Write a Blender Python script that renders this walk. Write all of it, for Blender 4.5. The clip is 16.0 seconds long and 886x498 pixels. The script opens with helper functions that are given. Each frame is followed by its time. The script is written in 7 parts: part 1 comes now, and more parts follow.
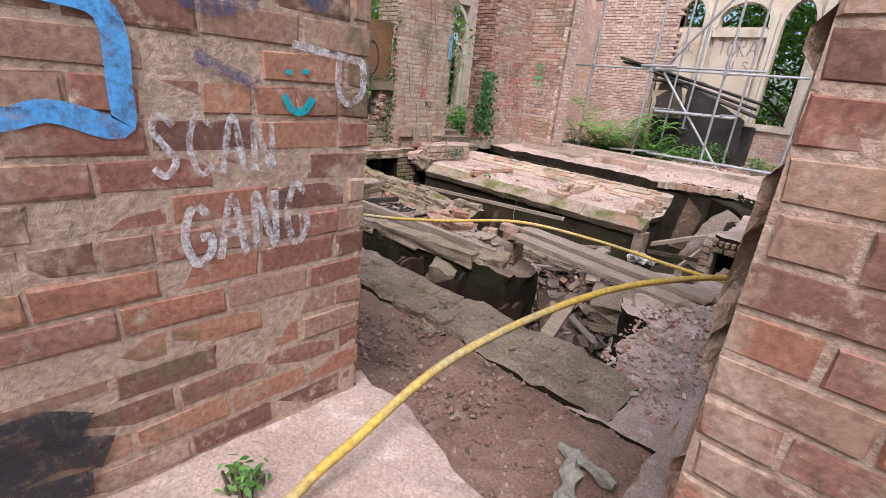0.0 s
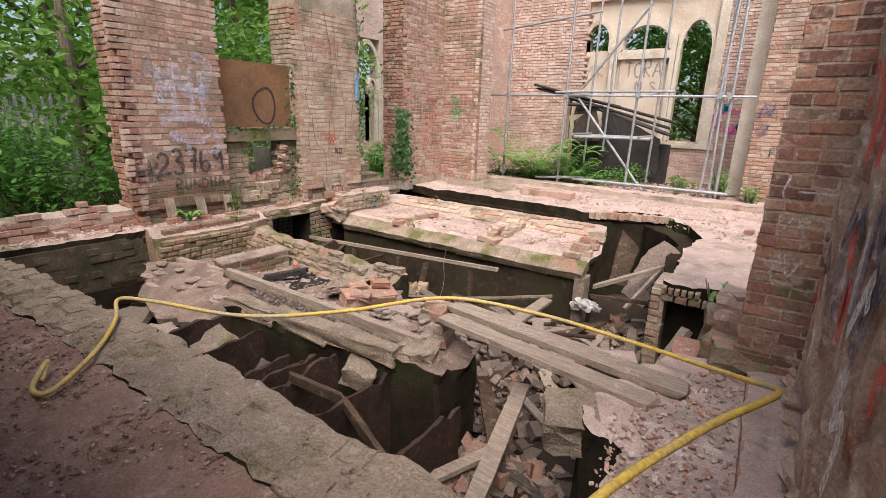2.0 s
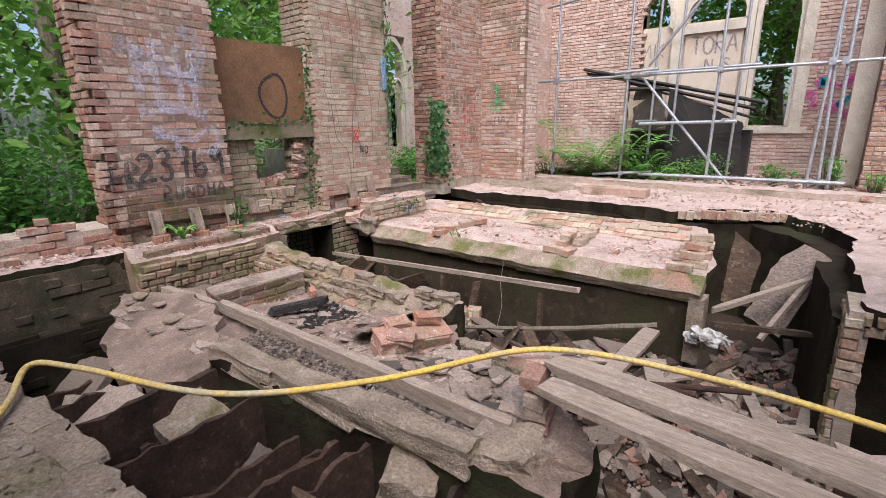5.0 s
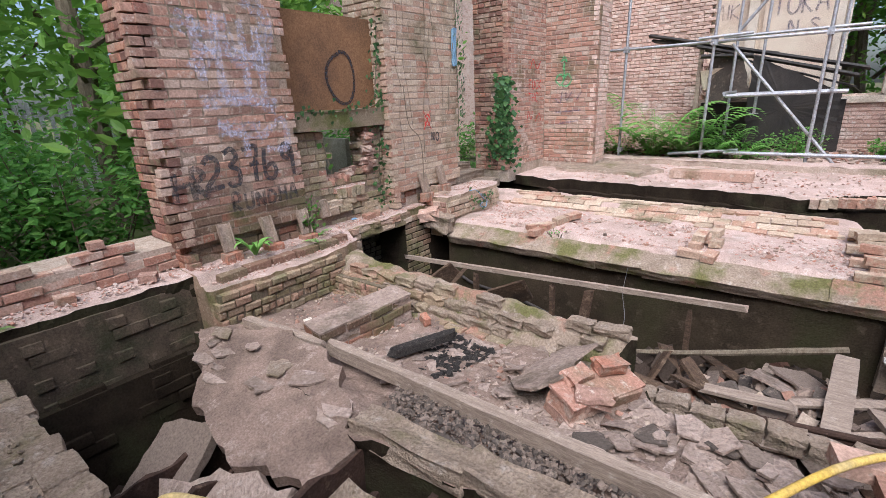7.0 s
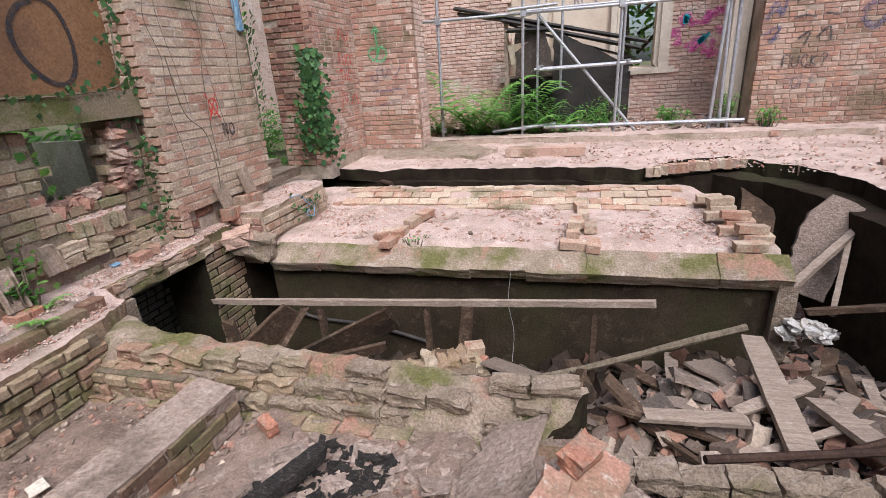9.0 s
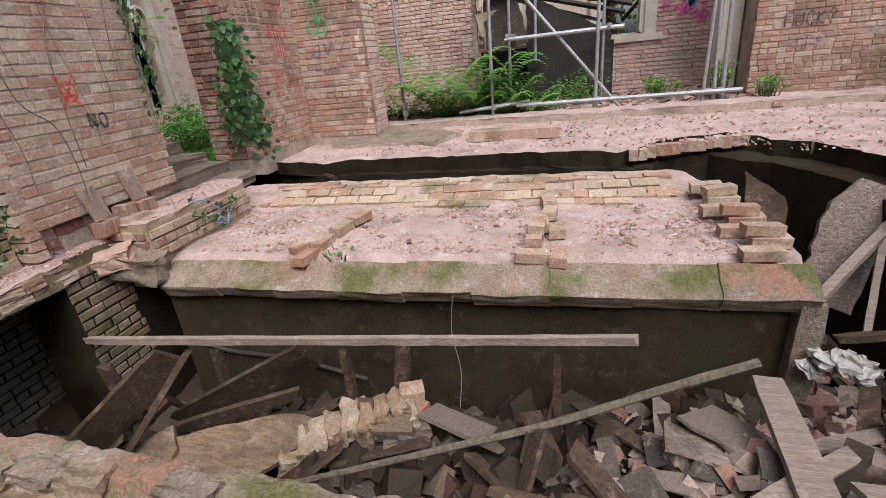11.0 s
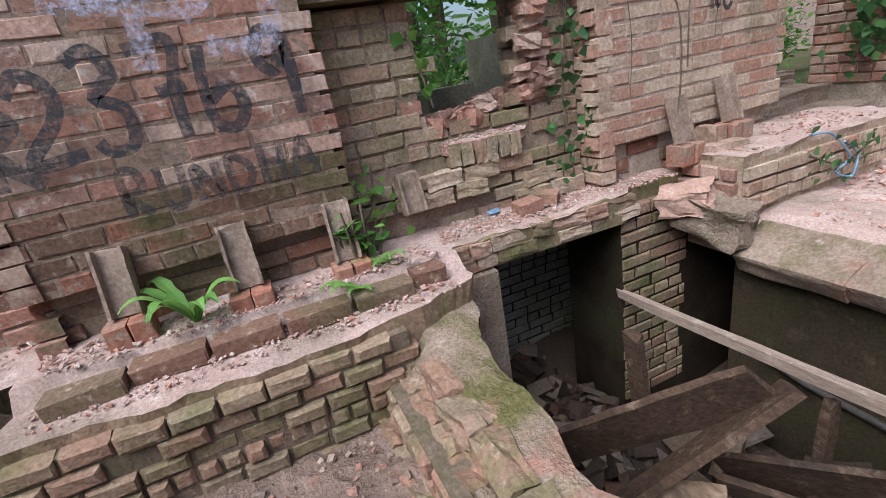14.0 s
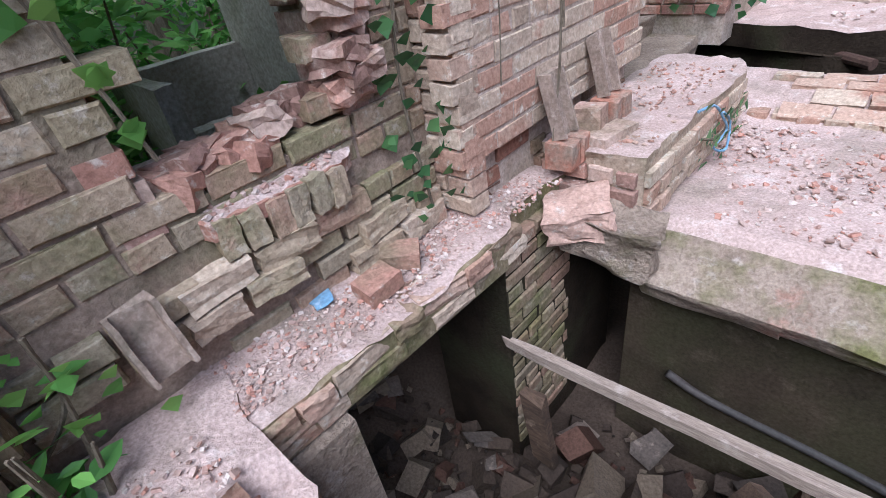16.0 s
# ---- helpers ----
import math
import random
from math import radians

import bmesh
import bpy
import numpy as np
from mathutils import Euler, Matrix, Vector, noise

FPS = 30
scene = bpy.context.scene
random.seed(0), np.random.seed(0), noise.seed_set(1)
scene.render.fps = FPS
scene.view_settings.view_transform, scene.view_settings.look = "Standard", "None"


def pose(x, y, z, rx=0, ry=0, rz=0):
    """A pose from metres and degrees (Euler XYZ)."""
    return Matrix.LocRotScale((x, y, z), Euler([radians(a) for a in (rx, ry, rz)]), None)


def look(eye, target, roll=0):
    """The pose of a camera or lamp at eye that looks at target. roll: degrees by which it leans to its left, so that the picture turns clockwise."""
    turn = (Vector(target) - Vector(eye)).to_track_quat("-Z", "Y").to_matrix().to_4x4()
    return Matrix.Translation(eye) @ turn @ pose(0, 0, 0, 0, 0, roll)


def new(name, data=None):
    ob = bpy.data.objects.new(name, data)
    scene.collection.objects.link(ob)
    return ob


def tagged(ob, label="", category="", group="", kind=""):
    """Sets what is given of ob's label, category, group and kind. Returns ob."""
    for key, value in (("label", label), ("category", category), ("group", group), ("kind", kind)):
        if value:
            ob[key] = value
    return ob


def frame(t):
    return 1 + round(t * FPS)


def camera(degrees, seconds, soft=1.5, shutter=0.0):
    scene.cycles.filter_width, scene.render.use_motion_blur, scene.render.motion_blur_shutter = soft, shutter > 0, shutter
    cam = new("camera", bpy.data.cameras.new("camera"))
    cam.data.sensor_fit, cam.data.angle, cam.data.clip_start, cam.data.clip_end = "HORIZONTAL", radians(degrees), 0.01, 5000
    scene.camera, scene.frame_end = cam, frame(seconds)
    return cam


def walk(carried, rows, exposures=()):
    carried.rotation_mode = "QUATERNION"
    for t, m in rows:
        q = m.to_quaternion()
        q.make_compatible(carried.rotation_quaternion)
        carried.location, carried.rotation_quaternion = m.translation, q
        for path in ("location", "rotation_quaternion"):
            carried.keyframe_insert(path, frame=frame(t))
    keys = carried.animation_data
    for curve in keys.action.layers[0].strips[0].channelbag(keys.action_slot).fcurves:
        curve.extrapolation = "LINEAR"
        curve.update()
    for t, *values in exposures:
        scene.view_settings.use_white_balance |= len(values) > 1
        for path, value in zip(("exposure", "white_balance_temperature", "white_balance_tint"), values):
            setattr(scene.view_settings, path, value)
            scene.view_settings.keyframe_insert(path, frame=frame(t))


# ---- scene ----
cam = camera(86.7, 16.0, soft=0.8)
PATH = [
    (0, (0.228, 0.35, 1.394), (-1.041, 1.745, 0.729), 5.9),
    (0.5, (0.107, 0.516, 1.424), (-1.055, 2.027, 0.815), 3.8),
    (1, (-0.029, 0.735, 1.457), (-1.16, 2.277, 0.872), 2.7),
    (1.5, (-0.146, 1.046, 1.511), (-1.255, 2.613, 0.95), 1.9),
    (2, (-0.252, 1.189, 1.64), (-1.348, 2.77, 1.091), 1.8),
    (2.5, (-0.432, 1.296, 1.629), (-1.526, 2.881, 1.09), 1.4),
    (3, (-0.585, 1.413, 1.594), (-1.697, 2.986, 1.058), 0.9),
    (3.5, (-0.91, 1.777, 1.287), (-2.024, 3.347, 0.746), 0.4),
    (4, (-1.16, 1.981, 1.287), (-2.238, 3.577, 0.749), -0.1),
    (4.5, (-1.262, 2.107, 1.295), (-2.341, 3.704, 0.765), -0.7),
    (5, (-1.376, 2.203, 1.286), (-2.571, 3.723, 0.777), -0.9),
    (5.2, (-1.477, 2.212, 1.294), (-2.731, 3.685, 0.785), -0.9),
    (7.3, (-2.987, 2.244, 1.436), (-4.135, 3.756, 0.806), -3.0),
    (7.5, (-3.095, 2.344, 1.399), (-4.177, 3.9, 0.759), -3.3),
    (8, (-3.431, 2.611, 1.448), (-4.343, 4.265, 0.79), -3.4),
    (8.5, (-3.639, 2.756, 1.457), (-4.371, 4.489, 0.777), -3.3),
    (9, (-3.691, 3.247, 1.323), (-4.191, 5.052, 0.62), -4.0),
    (9.2, (-3.679, 3.48, 1.333), (-4.039, 5.309, 0.608), -4.2),
    (11.3, (-3.437, 4.321, 1.161), (-3.991, 6.077, 0.379), -7.0),
    (11.5, (-3.552, 4.372, 1.177), (-4.304, 6.051, 0.391), -7.2),
    (12, (-3.677, 4.486, 1.186), (-4.787, 5.954, 0.403), -7.0),
    (12.5, (-3.72, 4.607, 1.137), (-5.001, 5.932, 0.361), -7.1),
    (13, (-3.965, 4.66, 0.935), (-5.41, 5.823, 0.188), -7.8),
    (13.5, (-4.482, 4.688, 0.965), (-6.08, 5.618, 0.203), -7.5),
    (13.9, (-4.838, 4.717, 0.869), (-6.566, 5.401, 0.129), -8.8),
    (14, (-4.931, 4.767, 0.862), (-6.68, 5.411, 0.136), -9.9),
    (14.5, (-5.322, 4.865, 1.086), (-7.05, 5.529, 0.33), -9.9),
    (15, (-5.555, 4.99, 1.058), (-7.211, 5.706, 0.194), -10.1),
    (15.5, (-5.826, 5.246, 1.001), (-7.322, 6.109, -0.007), -9.9),
    (16, (-5.914, 5.372, 1.028), (-7.125, 6.479, -0.116), -9.9),
]
EXPOSURES = [(0, 0.95, 5900, 10), (1, 1.05, 6400, 10), (3, 1.05, 6400, 10), (4.5, 1.0, 5950, 10), (7.5, 0.98, 5700, 10), (9, 0.9, 5850, 10), (11.3, 0.6, 5950, 10), (12.5, 0.62, 5950, 10), (13.5, 0.66, 5750, 10), (14.5, 0.98, 5550, 10), (16, 1.0, 5100, 10)]
walk(cam, [(t, look(eye, target, roll)) for t, eye, target, roll in PATH], EXPOSURES)

# ---- light ----
world = bpy.data.worlds.new("sky")
scene.world = world
world.use_nodes = True
wn, wl = world.node_tree.nodes, world.node_tree.links
sky = wn.new("ShaderNodeTexSky")
sky.sky_type, sky.sun_disc = "NISHITA", False
sky.sun_elevation, sky.sun_rotation = radians(57), radians(148)
sky.air_density, sky.dust_density = 1.0, 4.0
wl.new(sky.outputs[0], wn["Background"].inputs[0])
wn["Background"].inputs[1].default_value = 0.1
sun_data = bpy.data.lights.new("sun", "SUN")
sun_data.energy, sun_data.angle, sun_data.color = 2.3, radians(50), (1.0, 0.98, 0.96)
sun = new("sun", sun_data)
sun.matrix_world = look((0, 0, 0), (-math.sin(radians(148)), -math.cos(radians(148)), -math.tan(radians(57))))

# ---- materials ----


def tone(nt, a, b, fac):
    m = nt.nodes.new("ShaderNodeMix")
    m.data_type = "RGBA"
    for sock, v in ((m.inputs[0], fac), (m.inputs[6], a), (m.inputs[7], b)):
        if isinstance(v, bpy.types.NodeSocket):
            nt.links.new(v, sock)
        elif isinstance(v, tuple):
            sock.default_value = (*v, 1)
        else:
            sock.default_value = v
    return m.outputs[2]


def ramp(nt, src, lo, hi):
    r = nt.nodes.new("ShaderNodeMapRange")
    nt.links.new(src, r.inputs[0])
    r.inputs[1].default_value, r.inputs[2].default_value = lo, hi
    return r.outputs[0]


def grain(nt, scale, detail=6, rough=0.6, stretch=None, shift=0.0):
    g = nt.nodes.new("ShaderNodeNewGeometry")
    src = g.outputs["Position"]
    mp = nt.nodes.new("ShaderNodeMapping")
    nt.links.new(src, mp.inputs[0])
    mp.inputs["Location"].default_value = (shift, shift * 0.7, shift * 1.3)
    if stretch:
        mp.inputs["Scale"].default_value = stretch
    n = nt.nodes.new("ShaderNodeTexNoise")
    n.inputs["Scale"].default_value, n.inputs["Detail"].default_value, n.inputs["Roughness"].default_value = scale, detail, rough
    nt.links.new(mp.outputs[0], n.inputs[0])
    return n.outputs["Fac"]


def surface(name, c1, c2, scale=6.0, rough=0.92, bump=0.4, fine=60.0, stain=None, stain_scale=1.2, stain_lo=0.5, stain_hi=0.68,
            vary=None, wear=None, stretch=None, metal=0.0, depth=0.012, patch=None):
    """A weathered surface: two colours mixed by grain, stains at a large scale, pieces varied one by one."""
    mt = bpy.data.materials.new(name)
    mt.use_nodes = True
    nt = mt.node_tree
    bs = nt.nodes["Principled BSDF"]
    coarse = grain(nt, scale, 5, 0.6, stretch)
    small = grain(nt, fine, 4, 0.65, stretch, 3.1)
    col = tone(nt, c1, c2, ramp(nt, coarse, 0.35, 0.65))
    if vary:
        info = nt.nodes.new("ShaderNodeObjectInfo")
        geo = nt.nodes.new("ShaderNodeNewGeometry")
        add = nt.nodes.new("ShaderNodeMath")
        nt.links.new(info.outputs["Random"], add.inputs[0])
        nt.links.new(geo.outputs["Random Per Island"], add.inputs[1])
        fr = nt.nodes.new("ShaderNodeMath")
        fr.operation = "FRACT"
        nt.links.new(add.outputs[0], fr.inputs[0])
        cr = nt.nodes.new("ShaderNodeValToRGB")
        cr.color_ramp.interpolation = "CONSTANT"
        for k, c in enumerate(vary):
            e = cr.color_ramp.elements[k] if k < 2 else cr.color_ramp.elements.new(k / len(vary))
            e.position, e.color = k / len(vary), (*c, 1)
        nt.links.new(fr.outputs[0], cr.inputs[0])
        col = tone(nt, col, cr.outputs[0], 0.72)
    if wear:
        col = tone(nt, col, wear, ramp(nt, grain(nt, scale * 2.3, 7, 0.7, None, 8.0), 0.56, 0.66))
    if stain:
        col = tone(nt, col, stain, ramp(nt, grain(nt, stain_scale, 6, 0.62, None, 5.0), stain_lo, stain_hi))
    if patch:
        col = tone(nt, col, patch, ramp(nt, grain(nt, 1.9, 8, 0.68, None, 14.0), 0.56, 0.64))
    mul = nt.nodes.new("ShaderNodeMix")
    mul.data_type, mul.blend_type = "RGBA", "MULTIPLY"
    mul.inputs[0].default_value = 1.0
    nt.links.new(col, mul.inputs[6])
    shade = tone(nt, (0.70, 0.68, 0.66), (1.22, 1.22, 1.22), ramp(nt, small, 0.32, 0.68))
    nt.links.new(shade, mul.inputs[7])
    nt.links.new(mul.outputs[2], bs.inputs["Base Color"])
    bs.inputs["Roughness"].default_value, bs.inputs["Metallic"].default_value = rough, metal
    bs.inputs["Specular IOR Level"].default_value = 0.25 if metal or rough < 0.7 else 0.08
    b = nt.nodes.new("ShaderNodeBump")
    b.inputs["Strength"].default_value, b.inputs["Distance"].default_value = bump, depth
    sm = nt.nodes.new("ShaderNodeMath")
    nt.links.new(coarse, sm.inputs[0])
    nt.links.new(small, sm.inputs[1])
    nt.links.new(sm.outputs[0], b.inputs["Height"])
    nt.links.new(b.outputs[0], bs.inputs["Normal"])
    return mt


BRICKS = [(0.27, 0.125, 0.095), (0.36, 0.17, 0.115), (0.19, 0.10, 0.08), (0.38, 0.25, 0.18), (0.29, 0.155, 0.12), (0.42, 0.22, 0.145), (0.15, 0.085, 0.07), (0.32, 0.21, 0.155)]
PALE = [(0.47, 0.36, 0.26), (0.43, 0.29, 0.21), (0.52, 0.42, 0.31), (0.40, 0.23, 0.16), (0.48, 0.38, 0.28), (0.36, 0.28, 0.20)]
PINK = [(0.40, 0.225, 0.165), (0.45, 0.31, 0.24), (0.34, 0.18, 0.13), (0.47, 0.365, 0.29), (0.30, 0.185, 0.14), (0.42, 0.245, 0.175), (0.26, 0.165, 0.13)]
m_brick = surface("old_brick", (0.30, 0.155, 0.11), (0.22, 0.115, 0.085), 6, vary=BRICKS, wear=(0.43, 0.325, 0.255), bump=0.35, stain=(0.40, 0.29, 0.22), stain_scale=3.4, stain_lo=0.54, stain_hi=0.62, depth=0.008, patch=(0.17, 0.14, 0.085))
m_pink = surface("pink_brick", (0.44, 0.25, 0.19), (0.36, 0.20, 0.15), 7, vary=PINK, wear=(0.52, 0.43, 0.36), bump=0.45, stain=(0.21, 0.155, 0.10), stain_scale=1.5, stain_lo=0.52, stain_hi=0.66, depth=0.010, patch=(0.50, 0.38, 0.31))
m_pale = surface("lime_washed_brick", (0.44, 0.33, 0.25), (0.38, 0.24, 0.18), 8, vary=PALE, wear=(0.55, 0.48, 0.39), stain=(0.15, 0.13, 0.075), stain_lo=0.54, stain_hi=0.68, bump=0.5, depth=0.012, patch=(0.36, 0.20, 0.14))
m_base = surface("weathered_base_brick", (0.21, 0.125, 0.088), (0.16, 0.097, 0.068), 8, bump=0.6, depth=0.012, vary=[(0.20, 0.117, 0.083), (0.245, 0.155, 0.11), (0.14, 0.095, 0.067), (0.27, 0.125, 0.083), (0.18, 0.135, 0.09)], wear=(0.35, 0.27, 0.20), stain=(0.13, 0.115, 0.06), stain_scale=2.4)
m_olive = surface("olive_brick", (0.36, 0.285, 0.195), (0.28, 0.215, 0.145), 9, bump=0.6, depth=0.012, vary=[(0.36, 0.27, 0.185), (0.42, 0.325, 0.225), (0.30, 0.245, 0.15), (0.37, 0.235, 0.165), (0.33, 0.27, 0.19)], wear=(0.46, 0.39, 0.30), stain=(0.15, 0.145, 0.065), stain_scale=2.2, patch=(0.40, 0.24, 0.18))
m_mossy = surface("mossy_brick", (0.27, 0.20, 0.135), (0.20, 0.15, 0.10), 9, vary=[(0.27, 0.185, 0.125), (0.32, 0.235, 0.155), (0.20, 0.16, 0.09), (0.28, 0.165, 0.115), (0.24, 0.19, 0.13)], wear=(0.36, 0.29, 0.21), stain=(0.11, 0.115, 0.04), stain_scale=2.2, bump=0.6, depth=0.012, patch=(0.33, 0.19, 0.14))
# Pale brick raised further, so part of the far room's light is colour.
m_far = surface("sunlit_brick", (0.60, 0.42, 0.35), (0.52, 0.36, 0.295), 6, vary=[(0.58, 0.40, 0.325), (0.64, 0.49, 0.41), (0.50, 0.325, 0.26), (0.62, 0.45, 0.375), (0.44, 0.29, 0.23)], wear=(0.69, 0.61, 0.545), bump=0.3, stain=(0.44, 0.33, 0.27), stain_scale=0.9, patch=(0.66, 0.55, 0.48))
m_mortar = surface("lime_mortar", (0.48, 0.39, 0.32), (0.38, 0.29, 0.23), 14, bump=0.6, stain=(0.2, 0.17, 0.11))
m_mortar_dark = surface("dirty_mortar", (0.47, 0.345, 0.27), (0.38, 0.27, 0.205), 14, bump=0.6, wear=(0.40, 0.31, 0.24))
m_lime = surface("lime_render", (0.37, 0.285, 0.215), (0.265, 0.20, 0.15), 5, bump=1.0, stain=(0.16, 0.14, 0.065), stain_scale=2.4, stain_lo=0.54, stain_hi=0.70, wear=(0.42, 0.345, 0.285), depth=0.03)
m_lip = surface("mossy_lime_edge", (0.37, 0.285, 0.215), (0.265, 0.20, 0.15), 5, bump=0.9, stain=(0.15, 0.14, 0.055), stain_scale=2.4, stain_lo=0.47, stain_hi=0.62, wear=(0.44, 0.36, 0.30), depth=0.022, patch=(0.36, 0.20, 0.145))
m_dust = surface("brick_dust", (0.50, 0.375, 0.325), (0.40, 0.29, 0.245), 3, bump=0.6, fine=90, stain=(0.27, 0.21, 0.165), stain_scale=2.5, wear=(0.56, 0.46, 0.41))
m_crumb = surface("brick_crumbs", (0.46, 0.33, 0.27), (0.38, 0.26, 0.21), 9, bump=0.3, vary=[(0.47, 0.35, 0.30), (0.40, 0.24, 0.19), (0.56, 0.48, 0.42), (0.30, 0.20, 0.16), (0.50, 0.39, 0.33), (0.43, 0.20, 0.14)])
m_dirt = surface("trodden_dirt", (0.23, 0.14, 0.105), (0.29, 0.185, 0.145), 4, bump=0.9, fine=80, wear=(0.36, 0.26, 0.21), stain=(0.15, 0.095, 0.07), stain_scale=2.0)
m_deck = surface("dusty_floor", (0.31, 0.22, 0.175), (0.21, 0.15, 0.118), 3.5, bump=0.9, fine=70, wear=(0.38, 0.29, 0.24), stain=(0.16, 0.115, 0.09), stain_scale=2.8, depth=0.02)
# Damp cellar render, colour cut well below true to carry the pit shade.
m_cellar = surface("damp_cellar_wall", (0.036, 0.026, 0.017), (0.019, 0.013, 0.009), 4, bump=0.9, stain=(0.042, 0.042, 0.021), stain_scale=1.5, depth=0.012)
# Brown render of the slab face, darkened so the trench shade sits in it.
m_slab_side = surface("shaded_rendered_side", (0.062, 0.045, 0.029), (0.034, 0.025, 0.017), 3, bump=0.6, stain=(0.046, 0.042, 0.021), stain_scale=1.4, wear=(0.088, 0.064, 0.043), depth=0.012)
m_rubble = surface("rubble", (0.36, 0.26, 0.20), (0.27, 0.19, 0.15), 8, vary=[(0.33, 0.17, 0.12), (0.30, 0.235, 0.185), (0.18, 0.135, 0.108), (0.46, 0.37, 0.29), (0.25, 0.13, 0.095), (0.11, 0.085, 0.07), (0.36, 0.275, 0.22)], bump=0.5)
# Wet rubble tone, lowered again so the colour also holds the trench shade.
m_damp_shaded = surface("damp_shaded_rubble", (0.07, 0.048, 0.035), (0.04, 0.029, 0.022), 7, rough=0.8, vary=[(0.10, 0.05, 0.035), (0.055, 0.04, 0.031), (0.20, 0.15, 0.105), (0.03, 0.024, 0.02), (0.07, 0.05, 0.037), (0.045, 0.032, 0.025)], bump=0.7)
m_grit = surface("grit", (0.28, 0.18, 0.14), (0.18, 0.12, 0.09), 8, vary=[(0.30, 0.165, 0.125), (0.22, 0.15, 0.12), (0.40, 0.30, 0.24), (0.14, 0.095, 0.075)], bump=0.4)
m_screed = surface("dirty_screed", (0.36, 0.275, 0.225), (0.26, 0.195, 0.16), 4, bump=0.9, fine=40, stain=(0.17, 0.13, 0.10), stain_scale=2.6, wear=(0.44, 0.35, 0.30), depth=0.03, vary=[(0.36, 0.27, 0.22), (0.28, 0.21, 0.17), (0.42, 0.32, 0.265)])
m_slate = surface("slate", (0.13, 0.10, 0.083), (0.075, 0.06, 0.051), 6, rough=0.8, bump=0.5, wear=(0.21, 0.165, 0.13), vary=[(0.10, 0.08, 0.066), (0.16, 0.12, 0.095), (0.23, 0.175, 0.14), (0.065, 0.053, 0.045)])
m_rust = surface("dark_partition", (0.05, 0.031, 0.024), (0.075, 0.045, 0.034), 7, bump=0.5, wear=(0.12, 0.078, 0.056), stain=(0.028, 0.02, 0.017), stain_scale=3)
m_wood = surface("grey_wood", (0.36, 0.28, 0.22), (0.25, 0.19, 0.15), 5, bump=0.5, stretch=(1, 9, 9), fine=30, wear=(0.42, 0.34, 0.28))
# Darker brown wood, mostly for boards in the trench and pit.
m_wood_dark = surface("dark_wood", (0.12, 0.078, 0.053), (0.065, 0.043, 0.03), 5, bump=0.5, stretch=(2, 9, 9), fine=26, wear=(0.21, 0.15, 0.105), stain=(0.05, 0.037, 0.028), stain_scale=3)
m_panel = surface("split_plywood", (0.29, 0.205, 0.135), (0.17, 0.115, 0.075), 4, bump=0.5, stretch=(2, 10, 10), fine=24, stain=(0.10, 0.075, 0.055), stain_scale=3, wear=(0.36, 0.28, 0.20))
m_flake = surface("flaking_plaster", (0.52, 0.40, 0.31), (0.42, 0.28, 0.21), 6, bump=0.7, stain=(0.30, 0.15, 0.10), stain_scale=3, wear=(0.5, 0.42, 0.34), depth=0.02)
m_mortar_damp = surface("damp_mortar", (0.19, 0.145, 0.105), (0.13, 0.10, 0.07), 12, bump=0.6, stain=(0.10, 0.10, 0.05), stain_scale=3)
m_mortar_mid = surface("brown_mortar", (0.33, 0.245, 0.185), (0.25, 0.185, 0.14), 12, bump=0.6, stain=(0.16, 0.14, 0.085), stain_scale=2)
# Damp pit brown made darker, with the shade of pit and slot included.
m_pitwall = surface("shaded_recess_brick", (0.12, 0.09, 0.062), (0.075, 0.055, 0.04), 6, bump=0.6, stain=(0.05, 0.05, 0.028), stain_scale=2.4, wear=(0.17, 0.125, 0.09))
m_ply = surface("rusty_board", (0.25, 0.135, 0.07), (0.18, 0.10, 0.055), 2.5, rough=0.8, bump=0.2, stain=(0.12, 0.07, 0.045))
m_steel = surface("galvanised_steel", (0.50, 0.50, 0.51), (0.36, 0.36, 0.38), 12, rough=0.5, bump=0.1, metal=0.6, wear=(0.34, 0.25, 0.2))
m_hose = surface("yellow_hose", (0.60, 0.40, 0.07), (0.52, 0.35, 0.09), 9, rough=0.55, bump=0.15, stain=(0.40, 0.33, 0.20), stain_scale=1.6, stain_lo=0.45, stain_hi=0.62)
m_stone = surface("pale_stone", (0.66, 0.58, 0.48), (0.56, 0.48, 0.39), 4, bump=0.3, stain=(0.4, 0.33, 0.24))
m_black = surface("black_sheet", (0.035, 0.032, 0.03), (0.06, 0.05, 0.045), 3, rough=0.6, bump=0.2)
m_plaster = surface("cream_plaster", (0.66, 0.56, 0.44), (0.58, 0.46, 0.36), 2, bump=0.2, stain=(0.5, 0.36, 0.27))
m_white_brick = surface("whitewashed_brick", (0.46, 0.37, 0.27), (0.34, 0.25, 0.17), 10, bump=0.5, wear=(0.33, 0.20, 0.135), stain=(0.24, 0.17, 0.09), stain_scale=6, vary=[(0.42, 0.34, 0.25), (0.30, 0.21, 0.14), (0.26, 0.165, 0.105), (0.37, 0.30, 0.225)])
m_plastic = surface("dirty_plastic", (0.52, 0.50, 0.47), (0.42, 0.39, 0.36), 12, rough=0.35, bump=0.4, stain=(0.30, 0.25, 0.20), stain_scale=8)
m_clay = surface("orange_clay", (0.38, 0.175, 0.115), (0.30, 0.145, 0.10), 9, bump=0.3, wear=(0.38, 0.27, 0.20), stain=(0.27, 0.21, 0.16), stain_scale=5)
m_flue = surface("weathered_clay", (0.33, 0.25, 0.195), (0.25, 0.185, 0.145), 8, bump=0.35, wear=(0.40, 0.32, 0.26), stain=(0.17, 0.14, 0.10), stain_scale=6)
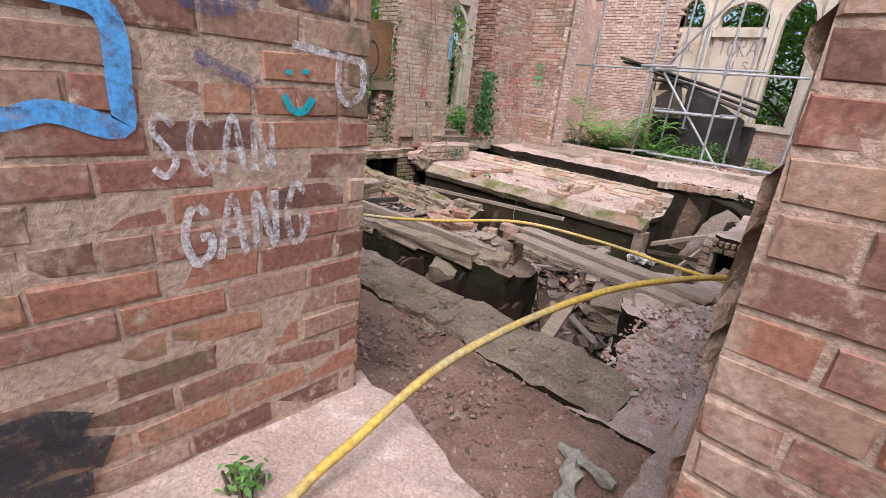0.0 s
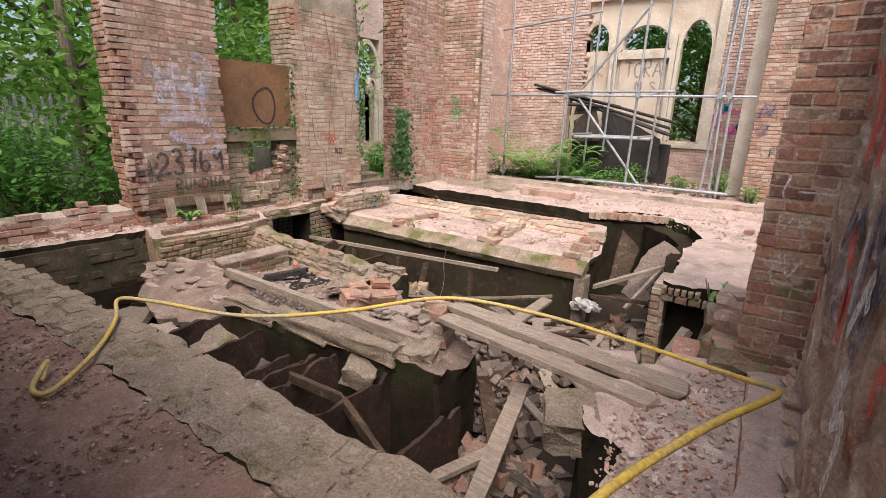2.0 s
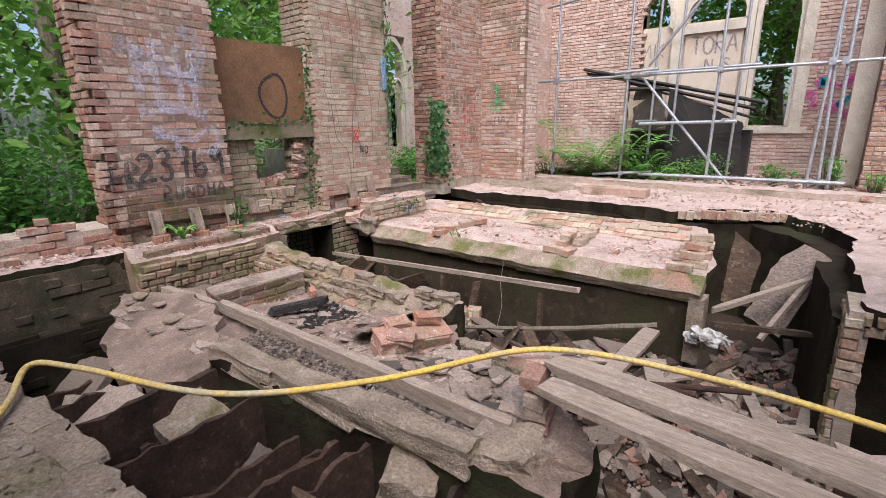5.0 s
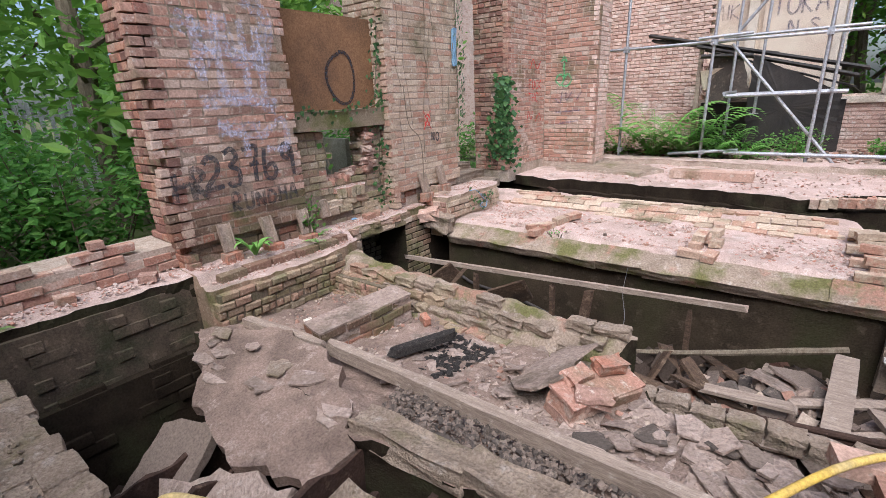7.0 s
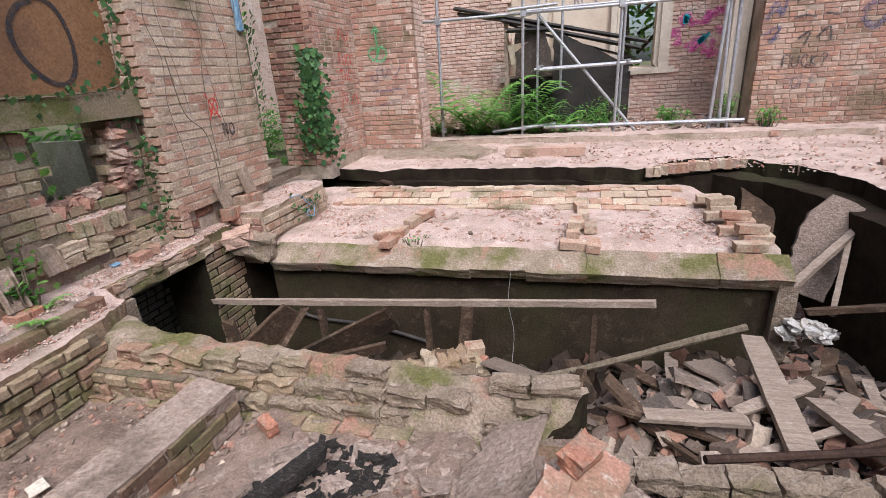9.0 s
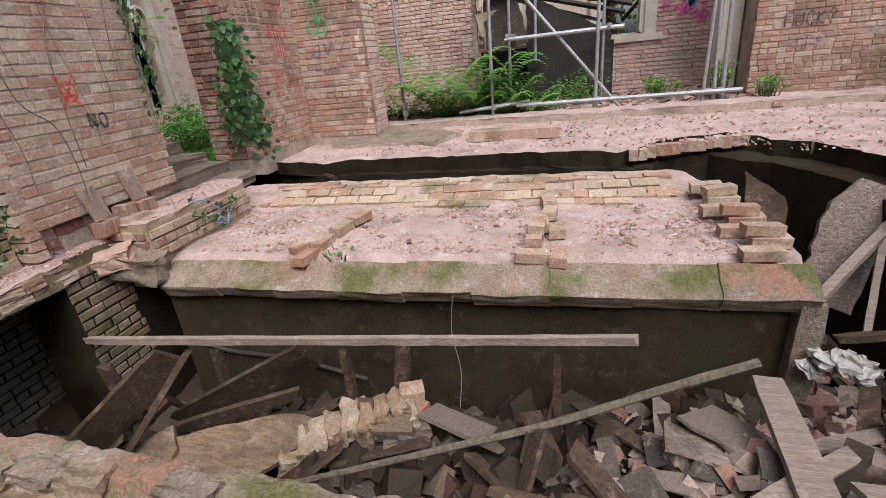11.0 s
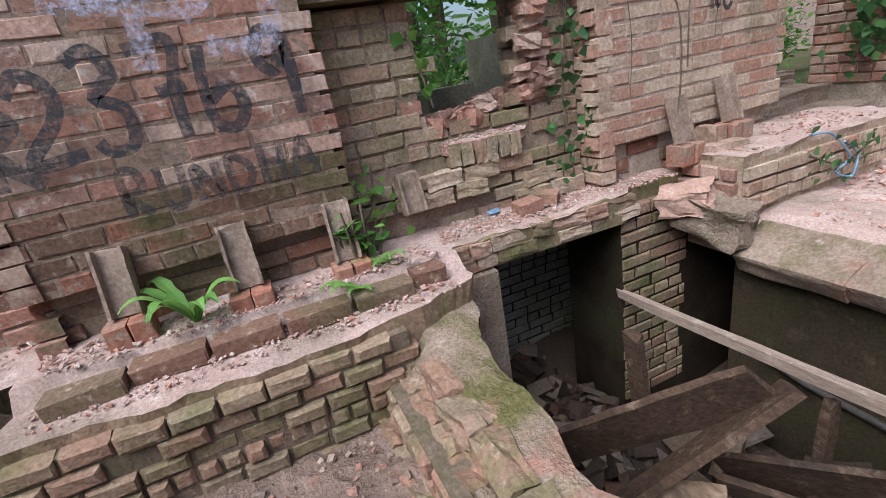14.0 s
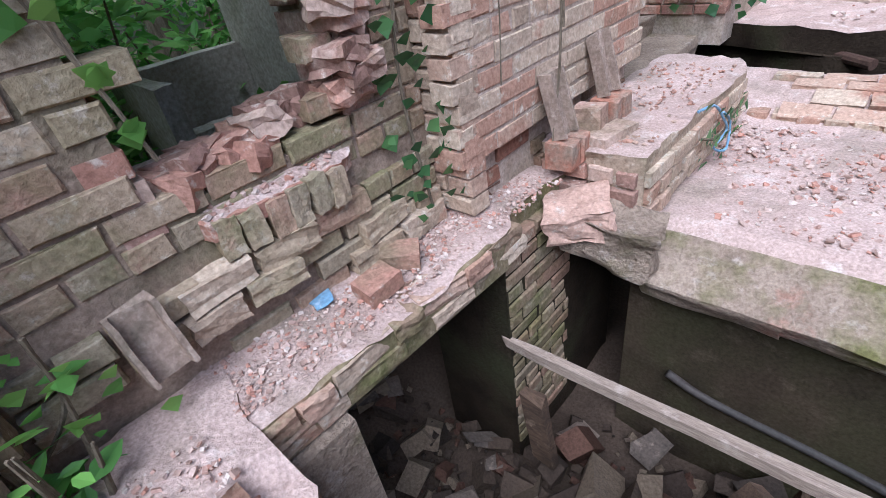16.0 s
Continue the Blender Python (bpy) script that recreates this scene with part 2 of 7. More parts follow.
m_grey = surface("concrete", (0.40, 0.37, 0.31), (0.30, 0.28, 0.23), 5, bump=0.4, stain=(0.2, 0.2, 0.12))
m_bark = surface("bark", (0.22, 0.18, 0.13), (0.13, 0.10, 0.07), 12, bump=0.7, stretch=(3, 3, 0.6))
m_earth = surface("woodland_earth", (0.10, 0.10, 0.05), (0.14, 0.11, 0.07), 2, bump=0.6, stain=(0.08, 0.13, 0.03))


def leaf_material(name, cols, through_light=0.35):
    mt = bpy.data.materials.new(name)
    mt.use_nodes = True
    nt = mt.node_tree
    bs = nt.nodes["Principled BSDF"]
    geo = nt.nodes.new("ShaderNodeNewGeometry")
    cr = nt.nodes.new("ShaderNodeValToRGB")
    for k, c in enumerate(cols):
        e = cr.color_ramp.elements[k] if k < 2 else cr.color_ramp.elements.new(k / (len(cols) - 1))
        e.position, e.color = k / (len(cols) - 1), (*c, 1)
    nt.links.new(geo.outputs["Random Per Island"], cr.inputs[0])
    nt.links.new(cr.outputs[0], bs.inputs["Base Color"])
    bs.inputs["Roughness"].default_value = 0.5
    tr = nt.nodes.new("ShaderNodeBsdfTranslucent")
    nt.links.new(cr.outputs[0], tr.inputs[0])
    mx = nt.nodes.new("ShaderNodeMixShader")
    mx.inputs[0].default_value = through_light
    nt.links.new(bs.outputs[0], mx.inputs[1])
    nt.links.new(tr.outputs[0], mx.inputs[2])
    nt.links.new(mx.outputs[0], nt.nodes["Material Output"].inputs[0])
    return mt


m_leaf = leaf_material("tree_leaf", [(0.09, 0.19, 0.025), (0.16, 0.32, 0.05), (0.27, 0.44, 0.08)], 0.55)
m_shrub = leaf_material("shrub_leaf", [(0.09, 0.22, 0.04), (0.15, 0.35, 0.07), (0.25, 0.45, 0.10)], 0.5)
m_ivy = leaf_material("ivy_leaf", [(0.025, 0.075, 0.025), (0.06, 0.145, 0.045), (0.12, 0.24, 0.075)], 0.2)
m_fern = leaf_material("fern_frond", [(0.15, 0.33, 0.06), (0.22, 0.44, 0.10), (0.30, 0.52, 0.13)], 0.45)


def spray(name, col, cover=0.55):
    """Spray paint that lets the wall show through in specks."""
    mt = bpy.data.materials.new(name)
    mt.use_nodes = True
    nt = mt.node_tree
    bs = nt.nodes["Principled BSDF"]
    bs.inputs["Base Color"].default_value = (*col, 1)
    bs.inputs["Roughness"].default_value = 0.7
    tr = nt.nodes.new("ShaderNodeBsdfTransparent")
    mx = nt.nodes.new("ShaderNodeMixShader")
    nt.links.new(ramp(nt, grain(nt, 38, 6, 0.75), cover - 0.2, cover + 0.12), mx.inputs[0])
    nt.links.new(bs.outputs[0], mx.inputs[1])
    nt.links.new(tr.outputs[0], mx.inputs[2])
    nt.links.new(mx.outputs[0], nt.nodes["Material Output"].inputs[0])
    return mt


p_black = spray("black_spray", (0.025, 0.025, 0.03), 0.62)
p_white = spray("white_spray", (0.72, 0.70, 0.74), 0.5)
p_lilac = spray("pale_lilac_spray", (0.55, 0.52, 0.62), 0.46)
p_blue = spray("blue_spray", (0.10, 0.36, 0.75), 0.62)
p_teal = spray("teal_spray", (0.0, 0.36, 0.45), 0.68)
p_red = spray("red_spray", (0.55, 0.03, 0.02), 0.6)
p_pink = spray("pink_spray", (0.75, 0.12, 0.42), 0.5)
p_green = spray("green_spray", (0.06, 0.40, 0.14), 0.58)
p_faint = spray("faded_black_spray", (0.035, 0.033, 0.035), 0.57)
p_navy = spray("navy_spray", (0.05, 0.06, 0.16), 0.5)

# ---- building helpers ----
R = random.Random(7)


def mesh_object(name, verts, faces, mat, parent=None, label="", category="", kind="", smooth=False):
    me = bpy.data.meshes.new(name)
    me.from_pydata([tuple(map(float, v)) for v in verts], [], [tuple(map(int, f)) for f in faces])
    me.update()
    if mat:
        me.materials.append(mat)
    if smooth:
        me.polygons.foreach_set("use_smooth", [True] * len(me.polygons))
    ob = new(name, me)
    ob.parent = parent
    return tagged(ob, label, category, "", kind)


def empty(name, place, label, category, kind="", group=""):
    ob = new(name)
    ob.location = place
    return tagged(ob, label, category, group, kind)


def under(ob, parent):
    """Make ob a part of parent without moving it."""
    ob.parent = parent
    ob.matrix_parent_inverse = parent.matrix_basis.inverted()
    return ob


BOX_FACES = [(0, 1, 3, 2), (4, 6, 7, 5), (0, 4, 5, 1), (2, 3, 7, 6), (0, 2, 6, 4), (1, 5, 7, 3)]


def box_data(x0, x1, y0, y1, z0, z1):
    return [(x, y, z) for x in (x0, x1) for y in (y0, y1) for z in (z0, z1)], BOX_FACES


def boxes_data(boxes):
    vs, fs = [], []
    for b in boxes:
        v, f = box_data(*b)
        fs += [tuple(i + len(vs) for i in q) for q in f]
        vs += v
    return vs, fs


def inside(poly, x, y):
    hit = False
    for (x0, y0), (x1, y1) in zip(poly, poly[1:] + poly[:1]):
        if (y0 > y) != (y1 > y) and x < (x1 - x0) * (y - y0) / (y1 - y0) + x0:
            hit = not hit
    return hit


def nearest_on(poly, x, y):
    best, out = 1e9, (x, y)
    for (x0, y0), (x1, y1) in zip(poly, poly[1:] + poly[:1]):
        dx, dy = x1 - x0, y1 - y0
        k = min(1, max(0, ((x - x0) * dx + (y - y0) * dy) / (dx * dx + dy * dy + 1e-12)))
        px, py = x0 + k * dx, y0 + k * dy
        d = (px - x) ** 2 + (py - y) ** 2
        if d < best:
            best, out = d, (px, py)
    return out


def ground_piece(name, poly, height, bottom, mat, side_mat=None, step=0.07, ragged=0.03, bumps=0.012, label="", category="floor", kind="structure", under_cut=0.0, lip=None):
    """A broken slab of floor or wall: an uneven top inside an outline, and rough sides down to bottom."""
    xs, ys = [p[0] for p in poly], [p[1] for p in poly]
    nx, ny = int((max(xs) - min(xs)) / step) + 2, int((max(ys) - min(ys)) / step) + 2
    ox, oy = min(xs) - step / 2, min(ys) - step / 2
    cells = {(i, j) for i in range(nx) for j in range(ny) if inside(poly, ox + (i + 0.5) * step, oy + (j + 0.5) * step)}
    count = {}
    for i, j in cells:
        for c in ((i, j), (i + 1, j), (i, j + 1), (i + 1, j + 1)):
            count[c] = count.get(c, 0) + 1
    idx, verts, base, at = {}, [], {}, {}
    for c, k in count.items():
        x, y = ox + c[0] * step, oy + c[1] * step
        if k < 4:
            x, y = nearest_on(poly, x, y)
            q = Vector((x * 5, y * 5, len(name)))
            base[c] = (x, y)
            x += ragged * noise.noise(q) * 1.6 + R.uniform(-0.3, 0.3) * ragged
            y += ragged * noise.noise(q + Vector((9, 3, 1))) * 1.6 + R.uniform(-0.3, 0.3) * ragged
        z = height(x, y) if callable(height) else height
        z += bumps * (noise.noise(Vector((x * 3.1, y * 3.1, 0.3))) * 1.4 + noise.noise(Vector((x * 13, y * 13, 2.3))) * 0.8)
        if k < 4:
            z -= R.uniform(0, 0.5) * ragged
        idx[c] = len(verts)
        at[len(verts)] = base.get(c, (x, y))
        verts.append((x, y, z))
    faces = [(idx[i, j], idx[i + 1, j], idx[i + 1, j + 1], idx[i, j + 1]) for i, j in cells]
    n_top = len(faces)
    edges = set()
    for f in faces:
        for a, b in zip(f, f[1:] + f[:1]):
            if (b, a) in edges:
                edges.discard((b, a))
            else:
                edges.add((a, b))
    cx, cy = sum(xs) / len(xs), sum(ys) / len(ys)
    levels = {}
    for a, b in edges:
        for v in (a, b):
            if v not in levels:
                x, y, z = verts[v]
                row = [v]
                depths = [z - lip, z - lip - 0.02] if lip else []
                depths += [z + (bottom - z) * k for k in (0.06, 0.10, 0.2, 0.3, 0.42, 0.56, 0.75, 1.0)] if not lip else [bottom]
                for k, d in enumerate(depths):
                    if not lip or k > 0:
                        x, y = at[v]
                    dx, dy = cx - x, cy - y
                    ln = math.hypot(dx, dy) + 1e-6
                    ins = (under_cut if k > 0 else 0.0) + (noise.noise(Vector((x * 2, y * 2, d * 3))) * 0.6 + noise.noise(Vector((x * 9, y * 9, d * 9))) * 0.5) * ragged * (1.0 if k < len(depths) - 1 else 0)
                    ix, iy = (x + dx / ln * ins, y + dy / ln * ins)
                    row.append(len(verts))
                    verts.append((ix, iy, d))
                levels[v] = row
    for a, b in edges:
        ra, rb = levels[a], levels[b]
        for k in range(len(ra) - 1):
            faces.append((rb[k], ra[k], ra[k + 1], rb[k + 1]))
    ob = mesh_object(name, verts, faces, mat, None, label, category, kind)
    if side_mat:
        ob.data.materials.append(side_mat)
        for p in ob.data.polygons[n_top:]:
            p.material_index = 1
    return ob


def brick_shape(ln, h, dp, rnd, worn=0.006):
    """Front at y = 0, body going back along +y; centred in x, standing on z = 0."""
    v = []
    for y, ins in ((0.0, worn), (worn, 0.0), (dp, 0.0)):
        for sx, sz in ((-1, 0), (1, 0), (1, 1), (-1, 1)):
            j = lambda: rnd.uniform(-0.0035, 0.0035)
            v.append((sx * (ln / 2 - ins * rnd.uniform(0.5, 1.5)) + j(), y + (rnd.uniform(-0.003, 0.004) if y < dp else 0), (ins if sz == 0 else h - ins) + j()))
    f = [(0, 1, 2, 3)]
    for k in (0, 4):
        for q in range(4):
            a, b = k + q, k + (q + 1) % 4
            f.append((a, a + 4, b + 4, b))
    return v, [tuple(reversed(q)) for q in f]


def shared_bricks(name, mat, ln, n=5, dp=0.10, h=0.064, worn=None):
    out = []
    for k in range(n):
        v, f = brick_shape(ln, h, dp, random.Random(k * 31 + int(ln * 1000)), worn or (0.008 if mat in (m_mossy, m_damp_shaded) else 0.005))
        me = bpy.data.meshes.new(name)
        me.from_pydata(v, [], f)
        me.materials.append(mat)
        out.append(me)
    return out


PIECES = {}


def brick_face(owner, origin, along, normal, length, z0, z1, mat, keep=None, single=True, course=0.076, bl=0.228, proud=-0.009, gaps=0.012, seed=1, rough=0.003, name="brick", header=0.3, worn=None):
    """Courses of bricks laid on a face. along and normal are unit vectors in the plan; origin is the start of the face."""
    rnd = random.Random(seed)
    ux, uy = along
    nx, ny = normal
    ang = math.atan2(-nx, ny) + math.pi
    verts, faces = [], []
    rows = int((z1 - z0) / course)
    for r in range(rows):
        z = z0 + r * course
        u = -(bl / 2 if r % 2 else 0) * 1.0 + rnd.uniform(-0.02, 0.02)
        heads = rnd.random() < header
        while u < length:
            ln = bl / 2 if heads else bl
            a, b = max(u, 0), min(u + ln, length)
            u += ln
            w = b - a - 0.015
            if w < 0.035:
                continue
            mid = (a + b) / 2
            if rnd.random() < gaps or (keep and not keep(mid, z + course / 2)):
                continue
            px = origin[0] + ux * mid + nx * (proud + rnd.uniform(-rough, rough))
            py = origin[1] + uy * mid + ny * (proud + rnd.uniform(-rough, rough))
            tilt = rnd.uniform(-0.012, 0.012)
            if single:
                key = (mat.name, round(w / 0.02), course, worn)
                if key not in PIECES:
                    PIECES[key] = shared_bricks(name, mat, max(0.03, round(w / 0.02) * 0.02), 5, 0.10, course - 0.013, worn)
                ob = new(name, rnd.choice(PIECES[key]))
                ob.matrix_basis = Matrix.Translation((px, py, z + 0.006)) @ Matrix.Rotation(ang + tilt, 4, "Z") @ Matrix.Rotation(rnd.uniform(-0.01, 0.01), 4, "Y")
                under(ob, owner)
            else:
                v, f = brick_shape(w, course - 0.012, 0.1, rnd)
                c, s = math.cos(ang + tilt), math.sin(ang + tilt)
                faces += [tuple(i + len(verts) for i in q) for q in f]
                verts += [(px + x * c - y * s, py + x * s + y * c, z + 0.006 + zz) for x, y, zz in v]
    if verts:
        under(mesh_object("brick_courses", verts, faces, mat, None, "", "", "stuff"), owner)


def tube_data(points, radius, sides=8, wobble=0.0):
    """A round tube along points."""
    pts = [Vector(p) for p in points]
    vs, fs = [], []
    for k, p in enumerate(pts):
        d = (pts[min(k + 1, len(pts) - 1)] - pts[max(k - 1, 0)]).normalized()
        a = d.cross(Vector((0, 0, 1)) if abs(d.z) < 0.95 else Vector((1, 0, 0))).normalized()
        b = d.cross(a)
        rr = radius[k] if isinstance(radius, (list, tuple)) else radius
        for q in range(sides):
            t = 2 * math.pi * q / sides
            vs.append(p + (a * math.cos(t) + b * math.sin(t)) * rr * (1 + wobble * R.uniform(-1, 1)))
    for k in range(len(pts) - 1):
        for q in range(sides):
            a, b = k * sides + q, k * sides + (q + 1) % sides
            fs.append((a, b, b + sides, a + sides))
    fs += [tuple(reversed(range(sides))), tuple(range(len(vs) - sides, len(vs)))]
    return vs, fs


def smooth_line(points, n=10):
    """Catmull-Rom through points."""
    p = [Vector(q) for q in points]
    p = [p[0] * 2 - p[1]] + p + [p[-1] * 2 - p[-2]]
    out = []
    for k in range(1, len(p) - 2):
        for s in range(n):
            t = s / n
            a, b, c, d = p[k - 1:k + 3]
            out.append(0.5 * (2 * b + (c - a) * t + (2 * a - 5 * b + 4 * c - d) * t * t + (3 * b - a - 3 * c + d) * t ** 3))
    return out + [p[-2]]


def timber(name, a, b, w, h, mat, label, category="plank", roll=0.0, parent=None, chew=0.012, segs=10):
    """A weathered board from a to b, w wide and h thick, with uneven edges and split ends."""
    a, b = Vector(a), Vector(b)
    d = (b - a).normalized()
    side = d.cross(Vector((0, 0, 1))).normalized() if abs(d.z) < 0.98 else Vector((1, 0, 0))
    up = side.cross(d)
    side, up = side * math.cos(roll) + up * math.sin(roll), up * math.cos(roll) - side * math.sin(roll)
    vs, fs = [], []
    rnd = random.Random(int(abs(a.x * 971 + b.y * 577) * 10))
    for k in range(segs + 1):
        p = a.lerp(b, k / segs)
        ww = w / 2 - chew * abs(noise.noise(p * 4)) - (rnd.uniform(0, chew) if k in (0, segs) else 0)
        for sx, sz in ((-1, -1), (1, -1), (1, 1), (-1, 1)):
            e = d * (rnd.uniform(-2.5, 2.5) * chew if k in (0, segs) else 0)
            vs.append(p + side * sx * (ww - rnd.uniform(0, chew * 0.4)) + up * sz * (h / 2 - rnd.uniform(0, 0.002)) + e)
    for k in range(segs):
        for q in range(4):
            i, j = k * 4 + q, k * 4 + (q + 1) % 4
            fs.append((i, j, j + 4, i + 4))
    fs += [(3, 2, 1, 0), tuple(segs * 4 + q for q in range(4))]
    ob = mesh_object(name, vs, fs, mat, None, label, category)
    return under(ob, parent) if parent else ob


def chunk_data(size, rnd, flat=1.0):
    """One broken lump: a jittered, chopped block."""
    sx, sy, sz = size[0] / 2, size[1] / 2, size[2] / 2 * flat
    v = []
    for x in (-1, 1):
        for y in (-1, 1):
            for z in (-1, 1):
                v.append((x * sx * rnd.uniform(0.6, 1.1), y * sy * rnd.uniform(0.6, 1.1), z * sz * rnd.uniform(0.7, 1.1)))
    return v, BOX_FACES


def scatter(name, area, height, count, sizes, mat, label, category="rubble", seed=1, tilt=0.6, flat=1.0, kind="stuff"):
    """Loose bits lying over an area of the plan, all in one mesh."""
    rnd = random.Random(seed)
    xs, ys = [p[0] for p in area], [p[1] for p in area]
    vs, fs, n, tries = [], [], 0, 0
    while n < count and tries < count * 20:
        tries += 1
        x, y = rnd.uniform(min(xs), max(xs)), rnd.uniform(min(ys), max(ys))
        if not inside(area, x, y):
            continue
        n += 1
        k = rnd.choice(sizes)
        s = rnd.uniform(0.55, 1.25)
        v, f = chunk_data([c * s for c in k], rnd, flat)
        m = Euler((rnd.uniform(-tilt, tilt), rnd.uniform(-tilt, tilt), rnd.uniform(0, 6.28))).to_matrix()
        o = Vector((x, y, (height(x, y) if callable(height) else height) + k[2] * s * 0.3))
        fs += [tuple(i + len(vs) for i in q) for q in f]
        vs += [m @ Vector(p) + o for p in v]
    return mesh_object(name, vs, fs, mat, None, label, category, kind)


def leaf_cloud(rnd, centres, count, spread, size, shape="leaf", droop=0.5, outside=False):
    """Many small leaves round a list of centres."""
    vs, fs = [], []
    for _ in range(count):
        c = rnd.choice(centres)
        sp = c[3] if len(c) > 3 else spread
        p = Vector(c[:3]) + Vector((rnd.gauss(0, sp), rnd.gauss(0, sp), rnd.gauss(0, sp * 0.8)))
        if outside and -7.75 < p.x < 3.2 and -2 < p.y < 15.2:
            continue
        m = Euler((rnd.gauss(0, droop), rnd.gauss(0, droop), rnd.uniform(0, 6.28))).to_matrix()
        s = size * rnd.uniform(0.6, 1.35)
        pts = [(0, -1, 0), (0.42, -0.25, 0.08), (0.34, 0.45, 0.05), (0, 1, -0.05), (-0.34, 0.45, 0.05), (-0.42, -0.25, 0.08)]
        b = len(vs)
        vs += [p + m @ Vector((x * s, y * s, z * s)) for x, y, z in pts]
        fs += [(b, b + 1, b + 2, b + 3), (b, b + 3, b + 4, b + 5)]
    return vs, fs


# ---- strokes of paint ----
GLYPHS = {
    "0": [[(0.5, 1), (0.15, 0.8), (0.1, 0.3), (0.4, 0), (0.8, 0.2), (0.85, 0.7), (0.5, 1)]],
    "2": [[(0.05, 0.8), (0.35, 1), (0.7, 0.85), (0.65, 0.5), (0.05, 0.02), (0.9, 0.05)]],
    "3": [[(0.1, 0.9), (0.5, 1), (0.7, 0.75), (0.35, 0.55), (0.75, 0.4), (0.7, 0.05), (0.3, 0), (0.15, 0.12)]],
    "7": [[(0.05, 0.95), (0.8, 1), (0.65, 0.5), (0.62, 0)], [(0.35, 0.5), (0.85, 0.55)]],
    "6": [[(0.25, 1), (0.15, 0.5), (0.2, 0.1), (0.55, 0), (0.8, 0.25), (0.6, 0.5), (0.2, 0.35)]],
    "9": [[(0.8, 0.95), (0.4, 1), (0.25, 0.7), (0.55, 0.55), (0.8, 0.9), (0.85, 0)]],
    "R": [[(0.1, 0), (0.12, 1), (0.6, 1), (0.65, 0.6), (0.12, 0.5), (0.75, 0)]], "U": [[(0.1, 1), (0.15, 0.15), (0.5, 0), (0.75, 0.2), (0.8, 1)]],
    "N": [[(0.1, 0), (0.1, 1), (0.75, 0.05), (0.78, 1)]], "D": [[(0.1, 0), (0.12, 1), (0.6, 0.85), (0.8, 0.5), (0.55, 0.08), (0.1, 0)]],
    "H": [[(0.1, 0), (0.1, 1)], [(0.1, 0.5), (0.75, 0.55)], [(0.75, 0), (0.78, 1)]], "A": [[(0, 0), (0.45, 1), (0.85, 0)], [(0.2, 0.4), (0.7, 0.4)]],
    "O": [[(0.5, 1), (0.1, 0.75), (0.1, 0.25), (0.45, 0), (0.85, 0.25), (0.85, 0.75), (0.5, 1)]],
    "S": [[(0.8, 0.85), (0.45, 1), (0.15, 0.8), (0.5, 0.5), (0.8, 0.25), (0.45, 0), (0.1, 0.15)]], "C": [[(0.8, 0.85), (0.4, 1), (0.1, 0.5), (0.4, 0), (0.85, 0.15)]],
    "G": [[(0.8, 0.85), (0.4, 1), (0.1, 0.5), (0.4, 0), (0.85, 0.2), (0.85, 0.45), (0.55, 0.45)]], "T": [[(0, 1), (0.9, 0.95)], [(0.45, 1), (0.45, 0)]],
    "F": [[(0.15, 0), (0.15, 1), (0.75, 1)], [(0.15, 0.55), (0.6, 0.55)]], "K": [[(0.12, 0), (0.12, 1)], [(0.7, 1), (0.12, 0.5), (0.75, 0)]],
    "?": [[(0.1, 0.8), (0.45, 1), (0.75, 0.75), (0.4, 0.45), (0.4, 0.25)], [(0.4, 0.08), (0.42, 0.0)]], "M": [[(0, 0), (0.1, 1), (0.45, 0.4), (0.8, 1), (0.9, 0)]],
    "I": [[(0.4, 0), (0.4, 1)]], "E": [[(0.8, 1), (0.1, 1), (0.1, 0), (0.8, 0)], [(0.1, 0.5), (0.65, 0.5)]], "L": [[(0.15, 1), (0.12, 0), (0.75, 0.02)]],
    "P": [[(0.1, 0), (0.12, 1), (0.7, 0.9), (0.65, 0.5), (0.12, 0.45)]], " ": [],
}


def strokes(name, lines, origin, along, normal, width, mat, label, off=0.016, category="graffiti"):
    """Painted strokes on a wall. lines: lists of (u, z) in metres from origin; one flat ribbon a stroke."""
    root = empty(name, origin, label, category)
    ux, uy = along
    for li, ln in enumerate(lines):
        vs, fs = [], []
        pts = smooth_line([(p[0], p[1], 0) for p in ln], 5)
        for k, p in enumerate(pts):
            d = (pts[min(k + 1, len(pts) - 1)] - pts[max(k - 1, 0)])
            d = d.normalized() if d.length > 1e-6 else Vector((1, 0, 0))
            w = width * (0.5 + 0.12 * noise.noise(Vector((p.x * 6, p.y * 6, li))))
            for s in (-1, 1):
                u, z = p.x - d.y * w * s, p.y + d.x * w * s
                o = off + 0.0004 * li
                vs.append((ux * u + normal[0] * o, uy * u + normal[1] * o, z))
        for k in range(len(pts) - 1):
            fs.append((2 * k, 2 * k + 1, 2 * k + 3, 2 * k + 2))
        mesh_object("stroke", vs, fs, mat, root)
    return root


def lettering(name, text, height, origin, along, normal, width, mat, label, pitch=0.95, slope=0.0, off=0.016, seed=1, gw=0.75):
    rnd = random.Random(seed)
    lines, u = [], 0.0
    for k, ch in enumerate(text):
        h = height * rnd.uniform(0.9, 1.1)
        for g in GLYPHS[ch]:
            lines.append([(u + x * height * gw, slope * u + y * h) for x, y in g])
        u += height * pitch * (0.5 if ch in "I " else 0.85)
    return strokes(name, lines, origin, along, normal, width, mat, label, off)


# ---- ground, pits and foundations ----
PIT = -1.75
LEFT = -6.9


